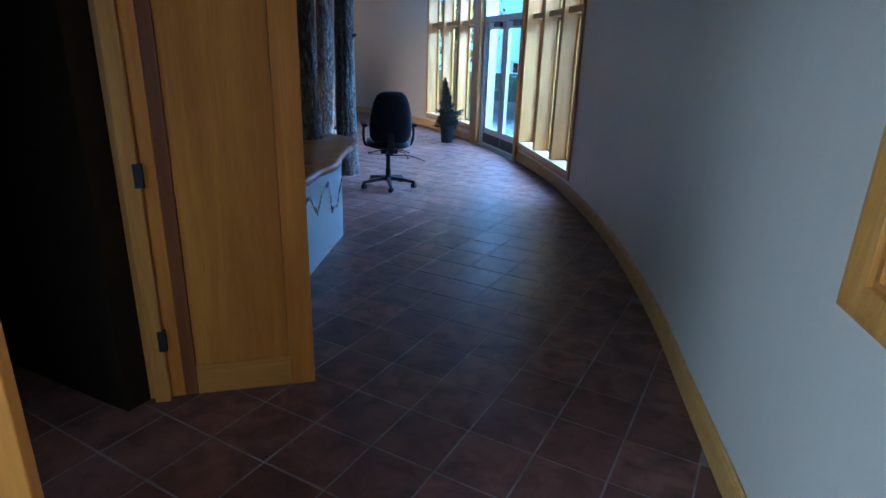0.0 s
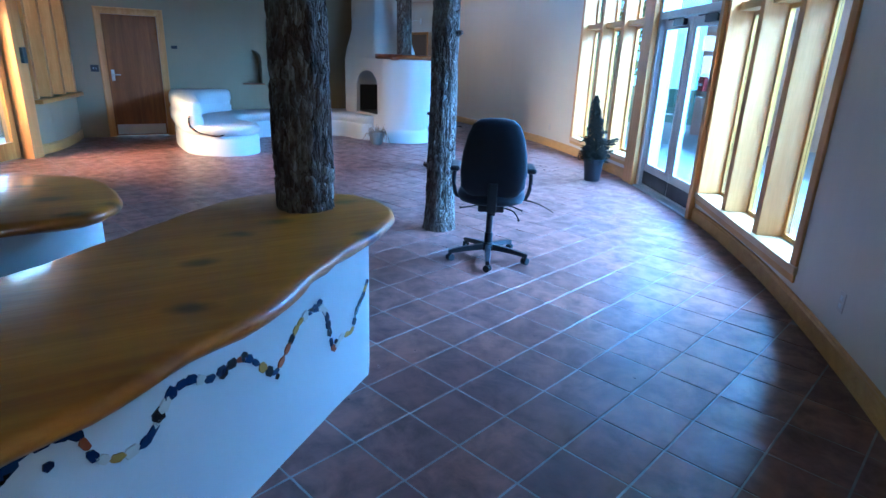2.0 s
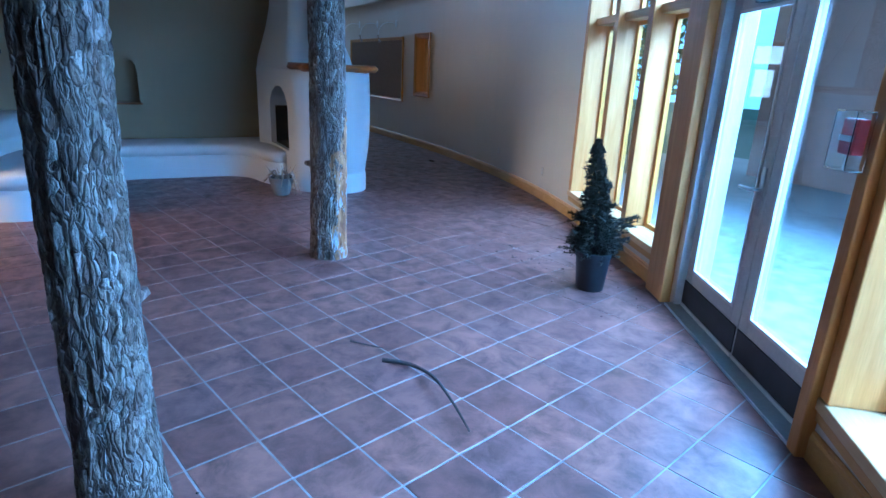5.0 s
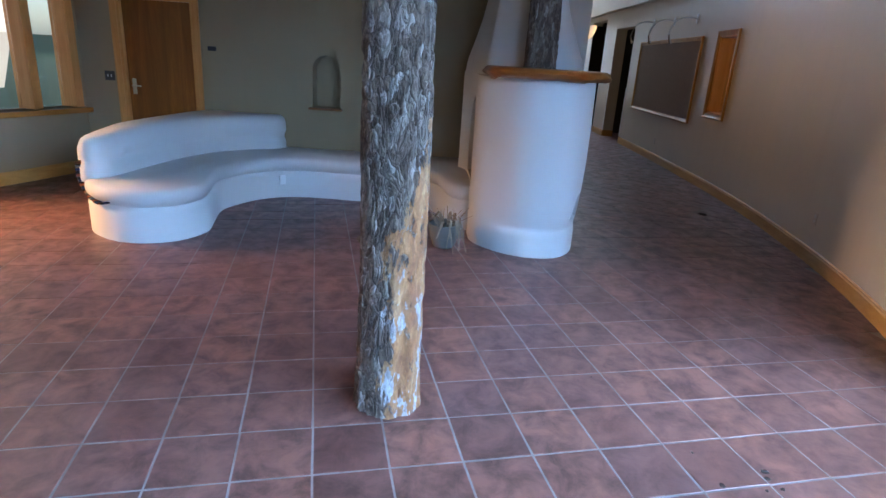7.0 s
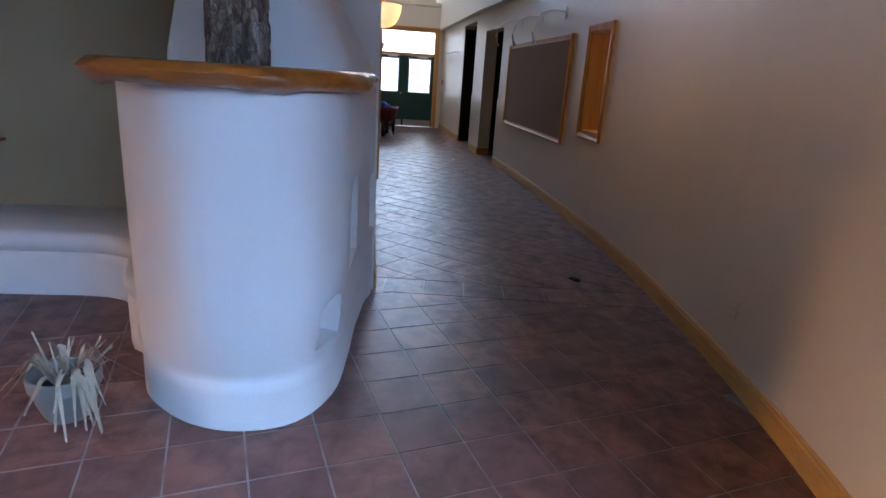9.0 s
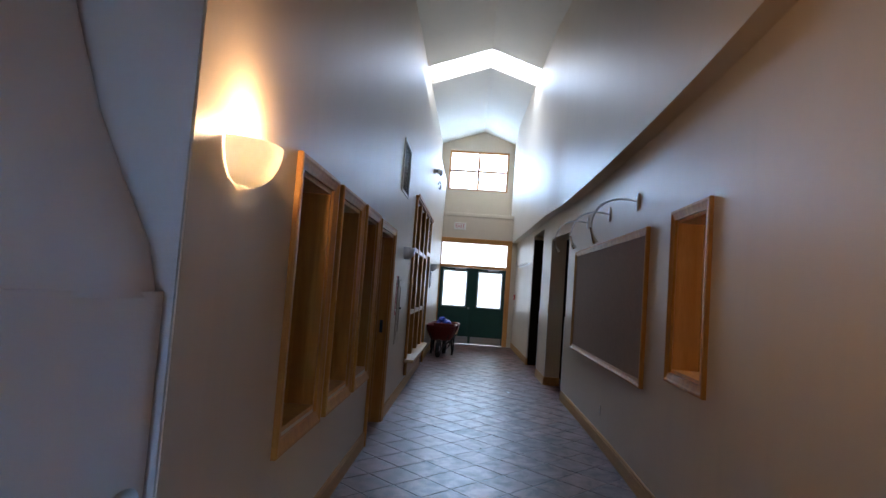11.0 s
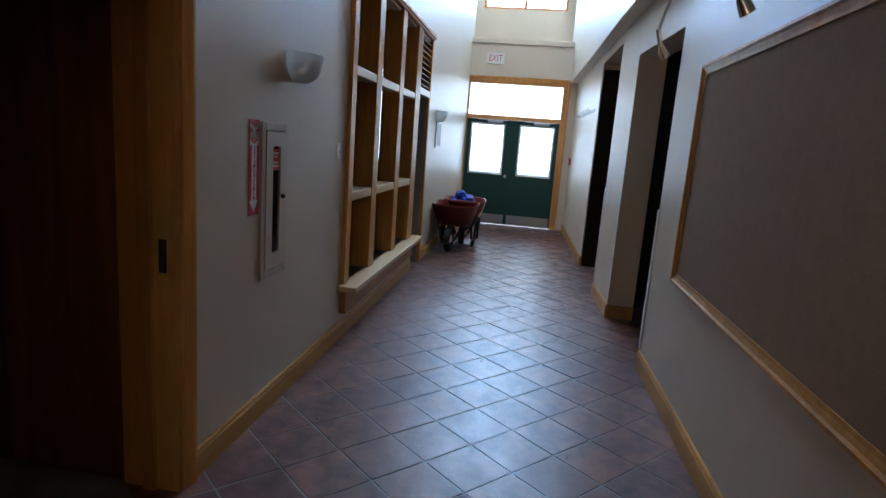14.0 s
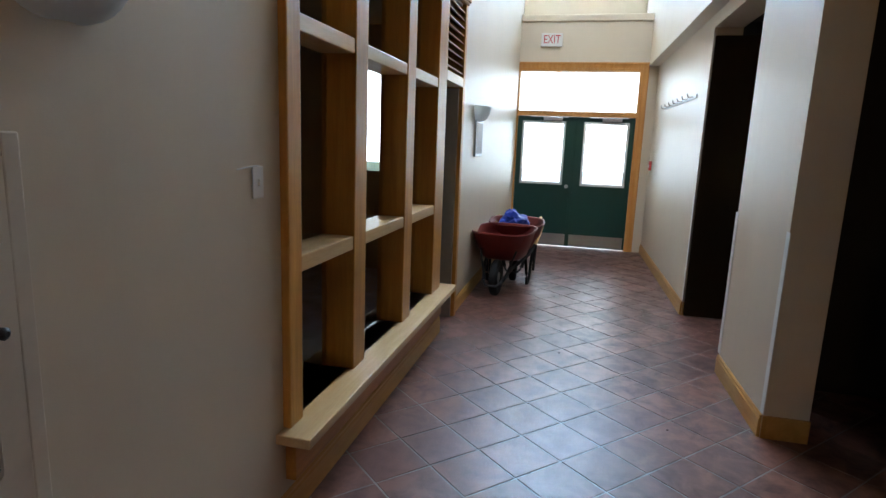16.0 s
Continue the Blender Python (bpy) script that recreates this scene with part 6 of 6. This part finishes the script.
sw = thing("light_switch", pose(-18.28, 7.76, 1.47), "white switch plate with a loose wire", "switch")
part("plate", boxes(((-0.035, 0, -0.057), (0.035, 0.006, 0.057)), bev=0.003), WHITE, sw)
part("toggle", boxes(((-0.006, 0.006, -0.012), (0.006, 0.016, 0.012)), bev=0.002), WHITE, sw)
part("wire", tube(bmesh.new(), spline([(0.0, 0.008, 0.06), (0.06, 0.012, 0.058), (0.13, 0.006, 0.05)], 0.03), 0.0025, 6), STEEL, sw)
pq = thing("wall_plaque", pose(-22.62, 7.76, 1.69), "small framed grey plaque below a sconce", "plaque")
part("frame", boxes(((-0.2, 0, -0.19), (0.2, 0.02, 0.19)), bev=0.004), STEEL, pq)
part("face", boxes(((-0.17, 0.0202, -0.16), (0.17, 0.022, 0.16))), GREYDOOR, pq)
em = thing("emergency_light", pose(-21.4, 7.76, 3.85), "twin-head emergency light high on the wall", "lamp")
part("base", boxes(((-0.06, 0, -0.04), (0.06, 0.05, 0.04)), bev=0.006), WHITE, em)
for sx in (-1, 1):
    hd = tube(bmesh.new(), [(sx * 0.04, 0.05, 0.0), (sx * 0.1, 0.1, 0.01), (sx * 0.13, 0.16, -0.03)], [0.015, 0.03, 0.045], 12)
    part("lamp_head", hd, STEEL, em, "", 40)
lp = thing("cable_loop", pose(-22.8, 7.76, 3.82), "small hanging loop of cable on the wall", "cable")
part("cable", tube(bmesh.new(), [(0.1 * math.cos(t), 0.02 + 0.05 * math.sin(t * 0.5), 0.09 * math.sin(t)) for t in (i * 0.42 for i in range(14))], 0.012, 6), BLACK, lp, "", 50)
cd = thing("conduit", pose(0, 0, 0), "thin grey conduit along the upper ledge", "pipe")
part("pipe", tube(bmesh.new(), [(-11.9, 7.74, 4.634), (-24.3, 7.74, 4.634)], 0.012, 8), STEEL, cd, "", 50)

# ---- hallway: things on the north wall ----
m, w = chord(north, S["rw0"], S["rw1"])
rw = thing("window_8", m, "small moulded window onto a yellow-lit room", "window", kind="structure")
part("casing", casing(bmesh.new(), 0, w, 1.06, 2.12, 0.07, 0.03), OAK, rw)
part("reveal", boxes(((0, -0.25, 1.06), (0.02, 0.0, 2.12)), ((w - 0.02, -0.25, 1.06), (w, 0.0, 2.12)), ((0.02, -0.25, 1.06), (w - 0.02, 0.0, 1.082)), ((0.02, -0.25, 2.098), (w - 0.02, 0.0, 2.12))), TRIM, rw)
pn = part("pane", boxes(((0.02, -0.18, 1.082), (w - 0.02, -0.175, 2.098))), GLASS, rw)
pn.visible_shadow = False
oc = thing("office_counter", pose(-14.3, 12.5, 0), "pale counter against the yellow room's wall", "counter")
part("top", boxes(((-1.2, -0.3, 0.86), (1.2, 0.38, 0.9)), bev=0.006), SILL, oc)
part("front_panel", boxes(((-1.15, -0.25, 0.0), (1.15, 0.38, 0.858))), GREYPOT, oc)
for x in (-0.6, -0.35):
    pp = thing("wall_outlet", pose(-14.3 + x, 12.9, 1.1, 0, 0, 180), "dark outlet plate over the office counter", "outlet", "outlets on the walls")
    part("plate", boxes(((-0.05, 0, -0.04), (0.05, 0.006, 0.04)), bev=0.002), BLACK, pp)

sa, sb_ = north.near(-14.71, 10.1), north.near(-17.97, 10.11)
m, w = chord(north, sa, sb_)
bd = thing("notice_board", m, "large brown felt notice board framed in moulded oak", "notice board")
part("felt", boxes(((0.06, -0.02, 0.89), (w - 0.06, 0.016, 2.09))), BROWN, bd)
part("frame", casing(bmesh.new(), 0.065, w - 0.065, 0.895, 2.085, 0.065, 0.036, 0.0), OAK, bd)
for k, (x, z) in enumerate(((-15.13, 2.42), (-16.23, 2.45), (-17.38, 2.49))):
    s = north.near(x, 10.1)
    m, _ = chord(north, s, min(s + 0.3, north.length))
    gl = thing("gooseneck_lamp", m @ pose(0, 0, z), "white gooseneck picture lamp with a small chrome spot", "wall lamp", "gooseneck lamps over the board")
    pt = lathe(bmesh.new(), [(0.055, 0.0), (0.06, 0.004), (0.055, 0.012), (0.015, 0.02)], (0, 0), 20)
    bmesh.ops.rotate(pt, verts=pt.verts, cent=(0, 0, 0), matrix=Matrix.Rotation(-math.pi / 2, 3, "X"))
    bmesh.ops.scale(pt, verts=pt.verts, vec=(0.8, 1, 1.35))
    part("wall_plate", pt, WHITE, gl, "", 40)
    tip = (0.05 + 0.03 * k, 0.4, -0.3)
    part("arm", tube(bmesh.new(), spline([(0, 0.01, 0), (0, 0.16, 0.015), (0.02, 0.3, -0.03), (0.03, 0.38, -0.13), (tip[0], tip[1], -0.26)], 0.03), 0.0075, 8), WHITE, gl, "", 50)
    hd = bmesh.new()
    tube(hd, [(tip[0], tip[1], -0.25), (tip[0] + 0.005, tip[1] - 0.02, -0.32)], 0.012, 12)
    tube(hd, [(tip[0] + 0.005, tip[1] - 0.02, -0.32), (tip[0] + 0.008, tip[1] - 0.032, -0.35), (tip[0] + 0.014, tip[1] - 0.055, -0.385)], [0.011, 0.02, 0.028], 14)
    part("spot", hd, CHROME, gl, "chrome reflector spot", 40)

for s_c in ("o1a", "o1b", "o2a", "o2b"):
    p = north.at(S[s_c])
    d0 = 1 if s_c.endswith("b") else -1
    cg = structure(link("corner_guard", boxes(((p.x - 0.03, p.y - 0.006, 0.15), (p.x + 0.03, p.y - 0.001, 1.22)), bev=0.001), WHITE), "white plastic corner guard on the opening's edge", "corner guard")
# added leaf: hides the lit far jamb so the opening looks dark
od = thing("jamb_cover", pose(-22.47, 9.985, 0.0), "dark door-like leaf added over the far jamb, standing in for shade", "door", kind="structure")
part("leaf", boxes(((0.0, 0.0, 0.01), (0.04, 0.92, 2.7)), bev=0.003), SHADE_BROWN, od)
part("door_handle", tube(bmesh.new(), [(0.04, 0.84, 1.0), (0.085, 0.84, 1.0), (0.09, 0.76, 1.0)], 0.009), BLACK, od, "dark lever handle on the added leaf", 40)
s = north.near(-22.9, 9.97)
m, _ = chord(north, s, s + 1.0)
hk = thing("coat_hooks", m @ pose(0, 0, 2.2), "row of small chrome coat hooks on a rail", "coat rack")
part("rail", boxes(((0.0, 0.0, -0.02), (2.1, 0.014, 0.02)), bev=0.003), WHITE, hk)
for i in range(7):
    x = 0.15 + i * 0.3
    part("hook", tube(bmesh.new(), spline([(x, 0.014, 0.0), (x, 0.06, -0.005), (x, 0.075, 0.03)], 0.02), 0.008, 8), CHROME, hk, "", 50)
s = north.near(-25.8, 9.9)
m, _ = chord(north, s, s + 0.3)
fp2 = thing("fire_alarm_pull", m @ pose(0, 0, 1.4), "red fire alarm pull box near the exit", "alarm")
part("body", boxes(((-0.05, 0.0, -0.07), (0.05, 0.035, 0.07)), bev=0.005), SIGNRED, fp2)
part("handle_bar", boxes(((-0.035, 0.0355, -0.02), (0.035, 0.042, 0.01)), bev=0.002), SIGNWHITE, fp2)

# ---- hallway: the green exit doors ----
EM = Matrix(((0, 1, 0, -26.05), (-1, 0, 0, 10.2), (0, 0, 1, 0), (0, 0, 0, 1)))
xa, xb = ey(9.66), ey(7.75)
gd = thing("door_5", EM, "closed dark green double doors with bright glazed lights", "door", kind="structure")
part("casing", casing(bmesh.new(), xa, xb, 0.0, 2.86, 0.09, 0.025, foot=True), TRIM, gd)
part("jamb", boxes(((xa, -0.2, 0), (xa + 0.035, 0.0, 2.86)), ((xb - 0.035, -0.2, 0), (xb, 0.0, 2.86)), ((xa + 0.035, -0.2, 2.82), (xb - 0.035, 0.0, 2.86)), ((xa + 0.035, -0.2, 2.12), (xb - 0.035, 0.0, 2.2))), TRIM, gd)
pn = part("transom_pane", boxes(((xa + 0.035, -0.1, 2.2), (xb - 0.035, -0.094, 2.82))), GLASS, gd)
pn.visible_shadow = False
xm = (xa + xb) / 2
for k, (x0, x1) in enumerate(((xa + 0.037, xm - 0.002), (xm + 0.002, xb - 0.037))):
    lx0, lx1 = (x0 + 0.1, x1 - 0.16) if k == 0 else (x0 + 0.16, x1 - 0.1)
    lf = part("leaf", boxes(((x0, -0.08, 0.012), (lx0, -0.035, 2.115)), ((lx1, -0.08, 0.012), (x1, -0.035, 2.115)), ((lx0, -0.08, 0.012), (lx1, -0.035, 1.04)), ((lx0, -0.08, 2.02), (lx1, -0.035, 2.115))), GREEN, gd)
    part("light_frame", boxes(((lx0 - 0.02, -0.034, 1.02), (lx0 + 0.02, -0.026, 2.04)), ((lx1 - 0.02, -0.034, 1.02), (lx1 + 0.02, -0.026, 2.04)), ((lx0 + 0.02, -0.034, 1.02), (lx1 - 0.02, -0.026, 1.06)), ((lx0 + 0.02, -0.034, 2.0), (lx1 - 0.02, -0.026, 2.04)), bev=0.002), WHITE, lf)
    pn = part("pane", boxes(((lx0, -0.06, 1.04), (lx1, -0.055, 2.02))), GLASS, lf)
    pn.visible_shadow = False
    part("kick_plate", boxes(((x0 + 0.03, -0.034, 0.025), (x1 - 0.03, -0.03, 0.21)), bev=0.001), STEEL, lf, "scuffed steel kick plate")
    part("closer", boxes(((x0 + 0.2, -0.034, 2.05), (x0 + 0.5, 0.01, 2.1)), ((x0 + 0.1, -0.01, 2.1), (x0 + 0.7, 0.005, 2.112)), bev=0.004), STEEL, lf)
part("astragal", boxes(((xm - 0.025, -0.034, 0.012), (xm + 0.025, -0.022, 2.11)), bev=0.003), GREEN, gd)
hb = lathe(bmesh.new(), [(0.03, 0.0), (0.032, 0.008), (0.012, 0.02), (0.012, 0.05), (0.028, 0.06), (0.028, 0.08), (0.01, 0.088)], (0, 0), 16)
part("door_handle", hb, STEEL, gd, "round steel knob", 40).matrix_local = Matrix.Translation((xm + 0.07, -0.034, 1.0)) @ Matrix.Rotation(-math.pi / 2, 4, "X")
es = thing("exit_sign", EM @ pose(ey(8.25), 0.0, 3.28), "white exit sign with red letters over the doors", "sign")
part("case", boxes(((-0.165, 0.0, -0.1), (0.165, 0.05, 0.1)), bev=0.006), EXITLIT, es)
writing("lettering", "EXIT", 0.18, SIGNRED, es, Matrix.Translation((0, 0.051, 0.0)) @ face @ Matrix.Diagonal((0.72, 1.0, 1.0, 1.0)))

# gable window
gw = thing("window_9", Matrix(((0, 1, 0, -28.15), (-1, 0, 0, 10.3), (0, 0, 1, 0), (0, 0, 0, 1))), "bright four-pane clerestory window in the gable", "window", kind="structure")
xa, xb, za, zb = 10.3 - 9.62, 10.3 - 7.72, 4.68, 5.96
part("frame", boxes(((xa, -0.2, za), (xa + 0.06, -0.05, zb)), ((xb - 0.06, -0.2, za), (xb, -0.05, zb)), ((xa + 0.06, -0.2, za), (xb - 0.06, -0.05, za + 0.06)), ((xa + 0.06, -0.2, zb - 0.06), (xb - 0.06, -0.05, zb)), bev=0.004), TRIM, gw)
xm, zm = (xa + xb) / 2, (za + zb) / 2
part("mullion", boxes(((xm - 0.04, -0.16, za + 0.06), (xm + 0.04, -0.08, zb - 0.06)), bev=0.004), TRIM, gw)
for x0, x1 in ((xa + 0.06, xm - 0.04), (xm + 0.04, xb - 0.06)):
    part("rail", boxes(((x0, -0.15, zm - 0.035), (x1, -0.09, zm + 0.035)), bev=0.003), TRIM_X, gw)
    for z0, z1 in ((za + 0.06, zm - 0.035), (zm + 0.035, zb - 0.06)):
        pn = part("pane", boxes(((x0, -0.125, z0), (x1, -0.12, z1))), GLASS, gw)
        pn.visible_shadow = False

# ---- hallway: wheelbarrows ----
def wheelbarrow(x, y, turn, label):
    th = thing("wheelbarrow", pose(x, y, 0, 0, 0, turn), label, "wheelbarrow", "wheelbarrows by the exit")
    ell = lambda cx, rx, ry, z, e=3.2: [(cx + rx * math.copysign(abs(math.cos(t)) ** (2 / e), math.cos(t)), ry * math.copysign(abs(math.sin(t)) ** (2 / e), math.sin(t)), z) for t in (2 * math.pi * i / 32 for i in range(32))]
    bm = bmesh.new()
    loft(bm, [ell(-0.02, 0.25, 0.2, 0.36), ell(0.0, 0.3, 0.24, 0.39), ell(0.04, 0.4, 0.3, 0.55), ell(0.06, 0.46, 0.335, 0.68), ell(0.06, 0.48, 0.35, 0.685), ell(0.06, 0.475, 0.345, 0.7), ell(0.06, 0.455, 0.33, 0.695), ell(0.04, 0.385, 0.285, 0.55), ell(0.0, 0.28, 0.22, 0.4)])
    part("tub", bm, RED, th, "faded red steel tub", 50)
    wh = lathe(bmesh.new(), [(0.09, -0.03), (0.17, -0.045), (0.195, -0.03), (0.2, 0.0), (0.195, 0.03), (0.17, 0.045), (0.09, 0.03)], (0, 0), 28)
    bmesh.ops.rotate(wh, verts=wh.verts, cent=(0, 0, 0), matrix=Matrix.Rotation(math.pi / 2, 3, "X"))
    bmesh.ops.translate(wh, verts=wh.verts, vec=(0.42, 0, 0.2))
    ty = part("wheel", wh, RUBBER, th, "black rubber tyre", 40)
    rm = lathe(bmesh.new(), [(0.02, -0.04), (0.1, -0.022), (0.1, 0.022), (0.02, 0.04)], (0, 0), 20)
    bmesh.ops.rotate(rm, verts=rm.verts, cent=(0, 0, 0), matrix=Matrix.Rotation(math.pi / 2, 3, "X"))
    bmesh.ops.translate(rm, verts=rm.verts, vec=(0.42, 0, 0.2))
    part("rim", rm, STEEL, ty, "", 40)
    for sy in (-1, 1):
        part("frame_rail", tube(bmesh.new(), spline([(0.56, sy * 0.1, 0.2), (0.3, sy * 0.16, 0.3), (-0.2, sy * 0.24, 0.36), (-0.5, sy * 0.28, 0.46)], 0.08), 0.02, 8), RUBBER, th, "", 50)
        part("handle", tube(bmesh.new(), spline([(-0.46, sy * 0.275, 0.445), (-0.6, sy * 0.29, 0.51), (-0.85, sy * 0.3, 0.64)], 0.08), 0.021, 8), SILL, th, "worn wooden handle", 50)
        part("leg", tube(bmesh.new(), spline([(-0.1, sy * 0.23, 0.36), (-0.2, sy * 0.24, 0.08), (-0.22, sy * 0.24, 0.012), (-0.34, sy * 0.24, 0.012), (-0.38, sy * 0.25, 0.2), (-0.4, sy * 0.26, 0.42)], 0.06), 0.017, 8), RUBBER, th, "", 50)
        part("brace", tube(bmesh.new(), [(0.5, sy * 0.12, 0.24), (0.36, sy * 0.2, 0.5)], 0.012, 8), BLACK, th)
    part("nose_guard", tube(bmesh.new(), spline([(0.56, -0.1, 0.2), (0.66, -0.06, 0.16), (0.66, 0.06, 0.16), (0.56, 0.1, 0.2)], 0.05), 0.012, 8), BLACK, th, "", 50)
    return th


wheelbarrow(-22.96, 8.08, -4, "red wheelbarrow parked nose out by the wall")
wheelbarrow(-23.75, 8.12, 4, "second red wheelbarrow behind, holding a blue tarp")
tr = thing("blue_tarp", pose(-23.72, 8.08, 0.6), "crumpled bright blue tarp in the wheelbarrow", "tarp")
bm = bmesh.new()
bmesh.ops.create_icosphere(bm, subdivisions=4, radius=1.0)
for v in bm.verts:
    k = 0.75 + 0.35 * noise.noise(v.co * 1.7) + 0.12 * noise.noise(v.co * 5)
    v.co = Vector((v.co.x * 0.3 * k, v.co.y * 0.22 * k, v.co.z * 0.22 * k + 0.05))
part("cloth", bm, BLUE, tr, "", 30)

# small litter on the hallway tiles
crumbs("hall_litter", -18.5, 8.9, 2.2, 0.55, 30, 0.004, 0.012, "scraps and crumbs on the hallway tiles")
th = thing("paper_scrap", pose(-18.9, 9.35, 0.002, 0, 0, 40), "small white paper scrap on the tiles", "paper")
part("sheet", loft(bmesh.new(), [[(-0.035, -0.008, 0), (0.035, -0.01, 0), (0.034, 0.01, 0.002), (-0.033, 0.009, 0.001)], [(-0.034, -0.006, 0.006), (0.034, -0.008, 0.003), (0.033, 0.008, 0.005), (-0.032, 0.007, 0.004)]]), SIGNWHITE, th)

# bright sky beyond the openings
SKYCARD = glow("overcast_sky", (0.90, 0.96, 1.0), 3.2)
BLUECARD = glow("cool_sky", (0.42, 0.75, 1.0), 1.1)
structure(link("backdrop", boxes(((-60.2, -25, -1), (-60, 45, 22))), SKYCARD), "plain bright overcast sky beyond the end doors", "backdrop")
structure(link("backdrop", boxes(((-40, 40, -1), (40, 40.2, 26))), BLUECARD), "plain cool sky beyond the patio", "backdrop")

# ---- floor tiles, last ----
def clip(poly, nx, ny, c):
    """The part of a polygon where nx * x + ny * y <= c."""
    out = []
    for i, a in enumerate(poly):
        b = poly[(i + 1) % len(poly)]
        da, db = nx * a[0] + ny * a[1] - c, nx * b[0] + ny * b[1] - c
        if da <= 0:
            out.append(a)
        if (da < 0 < db) or (db < 0 < da):
            t = da / (da - db)
            out.append((a[0] + (b[0] - a[0]) * t, a[1] + (b[1] - a[1]) * t))
    return out


def tile_mesh(size, material):
    bm = bmesh.new()
    h = size / 2
    c = 0.002
    lo = [bm.verts.new((x * h, y * h, -0.012)) for x, y in ((-1, -1), (1, -1), (1, 1), (-1, 1))]
    mid = [bm.verts.new((x * h, y * h, -0.0015)) for x, y in ((-1, -1), (1, -1), (1, 1), (-1, 1))]
    top = [bm.verts.new((x * (h - c), y * (h - c), 0)) for x, y in ((-1, -1), (1, -1), (1, 1), (-1, 1))]
    bm.faces.new(top)
    for a, b in ((lo, mid), (mid, top)):
        for i in range(4):
            bm.faces.new((a[i], a[(i + 1) % 4], b[(i + 1) % 4], b[i]))
    me = bpy.data.meshes.new("tile")
    finish(bm)
    bm.to_mesh(me)
    bm.free()
    me.materials.append(material)
    return me


def inside_lobby(x, y):
    if not (-12.3 < x < 2.4 and -1.5 < y < 10.0):
        return False
    if x > 0.66:
        return y < 2.04 - (x - 0.66) * 1.62 + 0.1
    s = north.near(x, y)
    n = north.at(s, 1.0) - north.at(s)
    return (Vector((x, y, 0)) - north.at(s)).dot(n) < 0.1


ROW_MID, ROW_N, ROW_D = Vector((-11.706, 8.45, 0)), Vector((0.991, -0.134, 0)), Vector((0.134, 0.991, 0))


def lay(floor, origin, angle, pitch, size, region, near_path, side, material):
    """Tiles on a turned grid, cut along the border row; those along the walked stretch are parts, the others one joined part."""
    me = tile_mesh(size, material)
    rest = bmesh.new()
    c, s = math.cos(angle), math.sin(angle)
    rng = random.Random(4)
    count = 0
    edge = side * ROW_N.dot(ROW_MID) + 0.1565
    for i in range(-60, 61):
        for j in range(-60, 61):
            x, y = origin[0] + pitch * ((i + 0.5) * c - (j + 0.5) * s), origin[1] + pitch * ((i + 0.5) * s + (j + 0.5) * c)
            if not region(x, y):
                continue
            dz, tx, ty, tw = rng.uniform(-0.0012, 0.0), rng.uniform(-0.25, 0.25), rng.uniform(-0.25, 0.25), rng.uniform(-0.6, 0.6)
            over = side * (ROW_N.x * x + ROW_N.y * y) - edge if y > 7.5 or side < 0 else 9.0
            whole = over > size * 0.75
            if whole and near_path(x, y) and count < 300:
                ob = new("tile", me)
                ob.matrix_local = pose(x, y, dz, tx, ty, math.degrees(angle) + tw)
                ob.parent = floor
                count += 1
                continue
            h = size / 2
            poly = [(x + h * (a * c - b * s), y + h * (a * s + b * c)) for a, b in ((-1, -1), (1, -1), (1, 1), (-1, 1))]
            if not whole:
                poly = clip(poly, -side * ROW_N.x, -side * ROW_N.y, -edge)
                if len(poly) < 3:
                    continue
            up = [rest.verts.new((p[0], p[1], dz)) for p in poly]
            dn = [rest.verts.new((p[0], p[1], -0.012)) for p in poly]
            rest.faces.new(up)
            for k in range(len(poly)):
                rest.faces.new((dn[k], dn[(k + 1) % len(poly)], up[(k + 1) % len(poly)], up[k]))
    ob = link("tiles", rest, material, floor)
    ob["kind"] = "stuff"


SPLIT = -11.68
floor_a = structure(link("floor_lobby", boxes(((SPLIT, -2.0, -0.055), (3.2, 10.4, -0.003)), ((-12.6, -2.0, -0.055), (SPLIT, 7.76, -0.003))), GROUT), "mauve-brown terracotta tile floor with pale grout", "floor")
floor_b = structure(link("floor_hall", boxes(((-26.2, 7.761, -0.055), (SPLIT - 0.001, 12.9, -0.003)), ((-23.4, 5.0, -0.055), (-12.61, 7.76, -0.003))), GROUT), "glossy terracotta tiles laid diagonally in the hallway", "floor")


def walked(x, y):
    dx, dy = -8.6, 6.7
    t = ((x - 0.2) * dx + (y - 1.0) * dy) / (dx * dx + dy * dy)
    return 0 < t < 1.05 and abs((x - 0.2) * dy - (y - 1.0) * dx) / math.hypot(dx, dy) < 1.35


lay(floor_a, (-7.07, 6.011), radians(14.0), 0.3045, 0.2955, lambda x, y: inside_lobby(x, y) and not (x < SPLIT - 0.25 and y > 7.7), walked, 1, TILE)
lay(floor_b, (-17.98, 8.94), radians(47.0), 0.311, 0.302, lambda x, y: -26.15 < x < SPLIT + 0.3 and 7.5 < y < (12.0 if -23.4 < x < -17.6 else 10.4), lambda x, y: x > -22.5 and y < 10.1, -1, TILE)
row_tile = tile_mesh(0.2955, TILE)
for k in range(-3, 6):
    p = ROW_MID + ROW_D * (0.3045 * (k + 0.5))
    ob = new("tile", row_tile)
    ob.matrix_local = pose(p.x, p.y, -0.0005, 0, 0, -7.7)
    ob.parent = floor_a
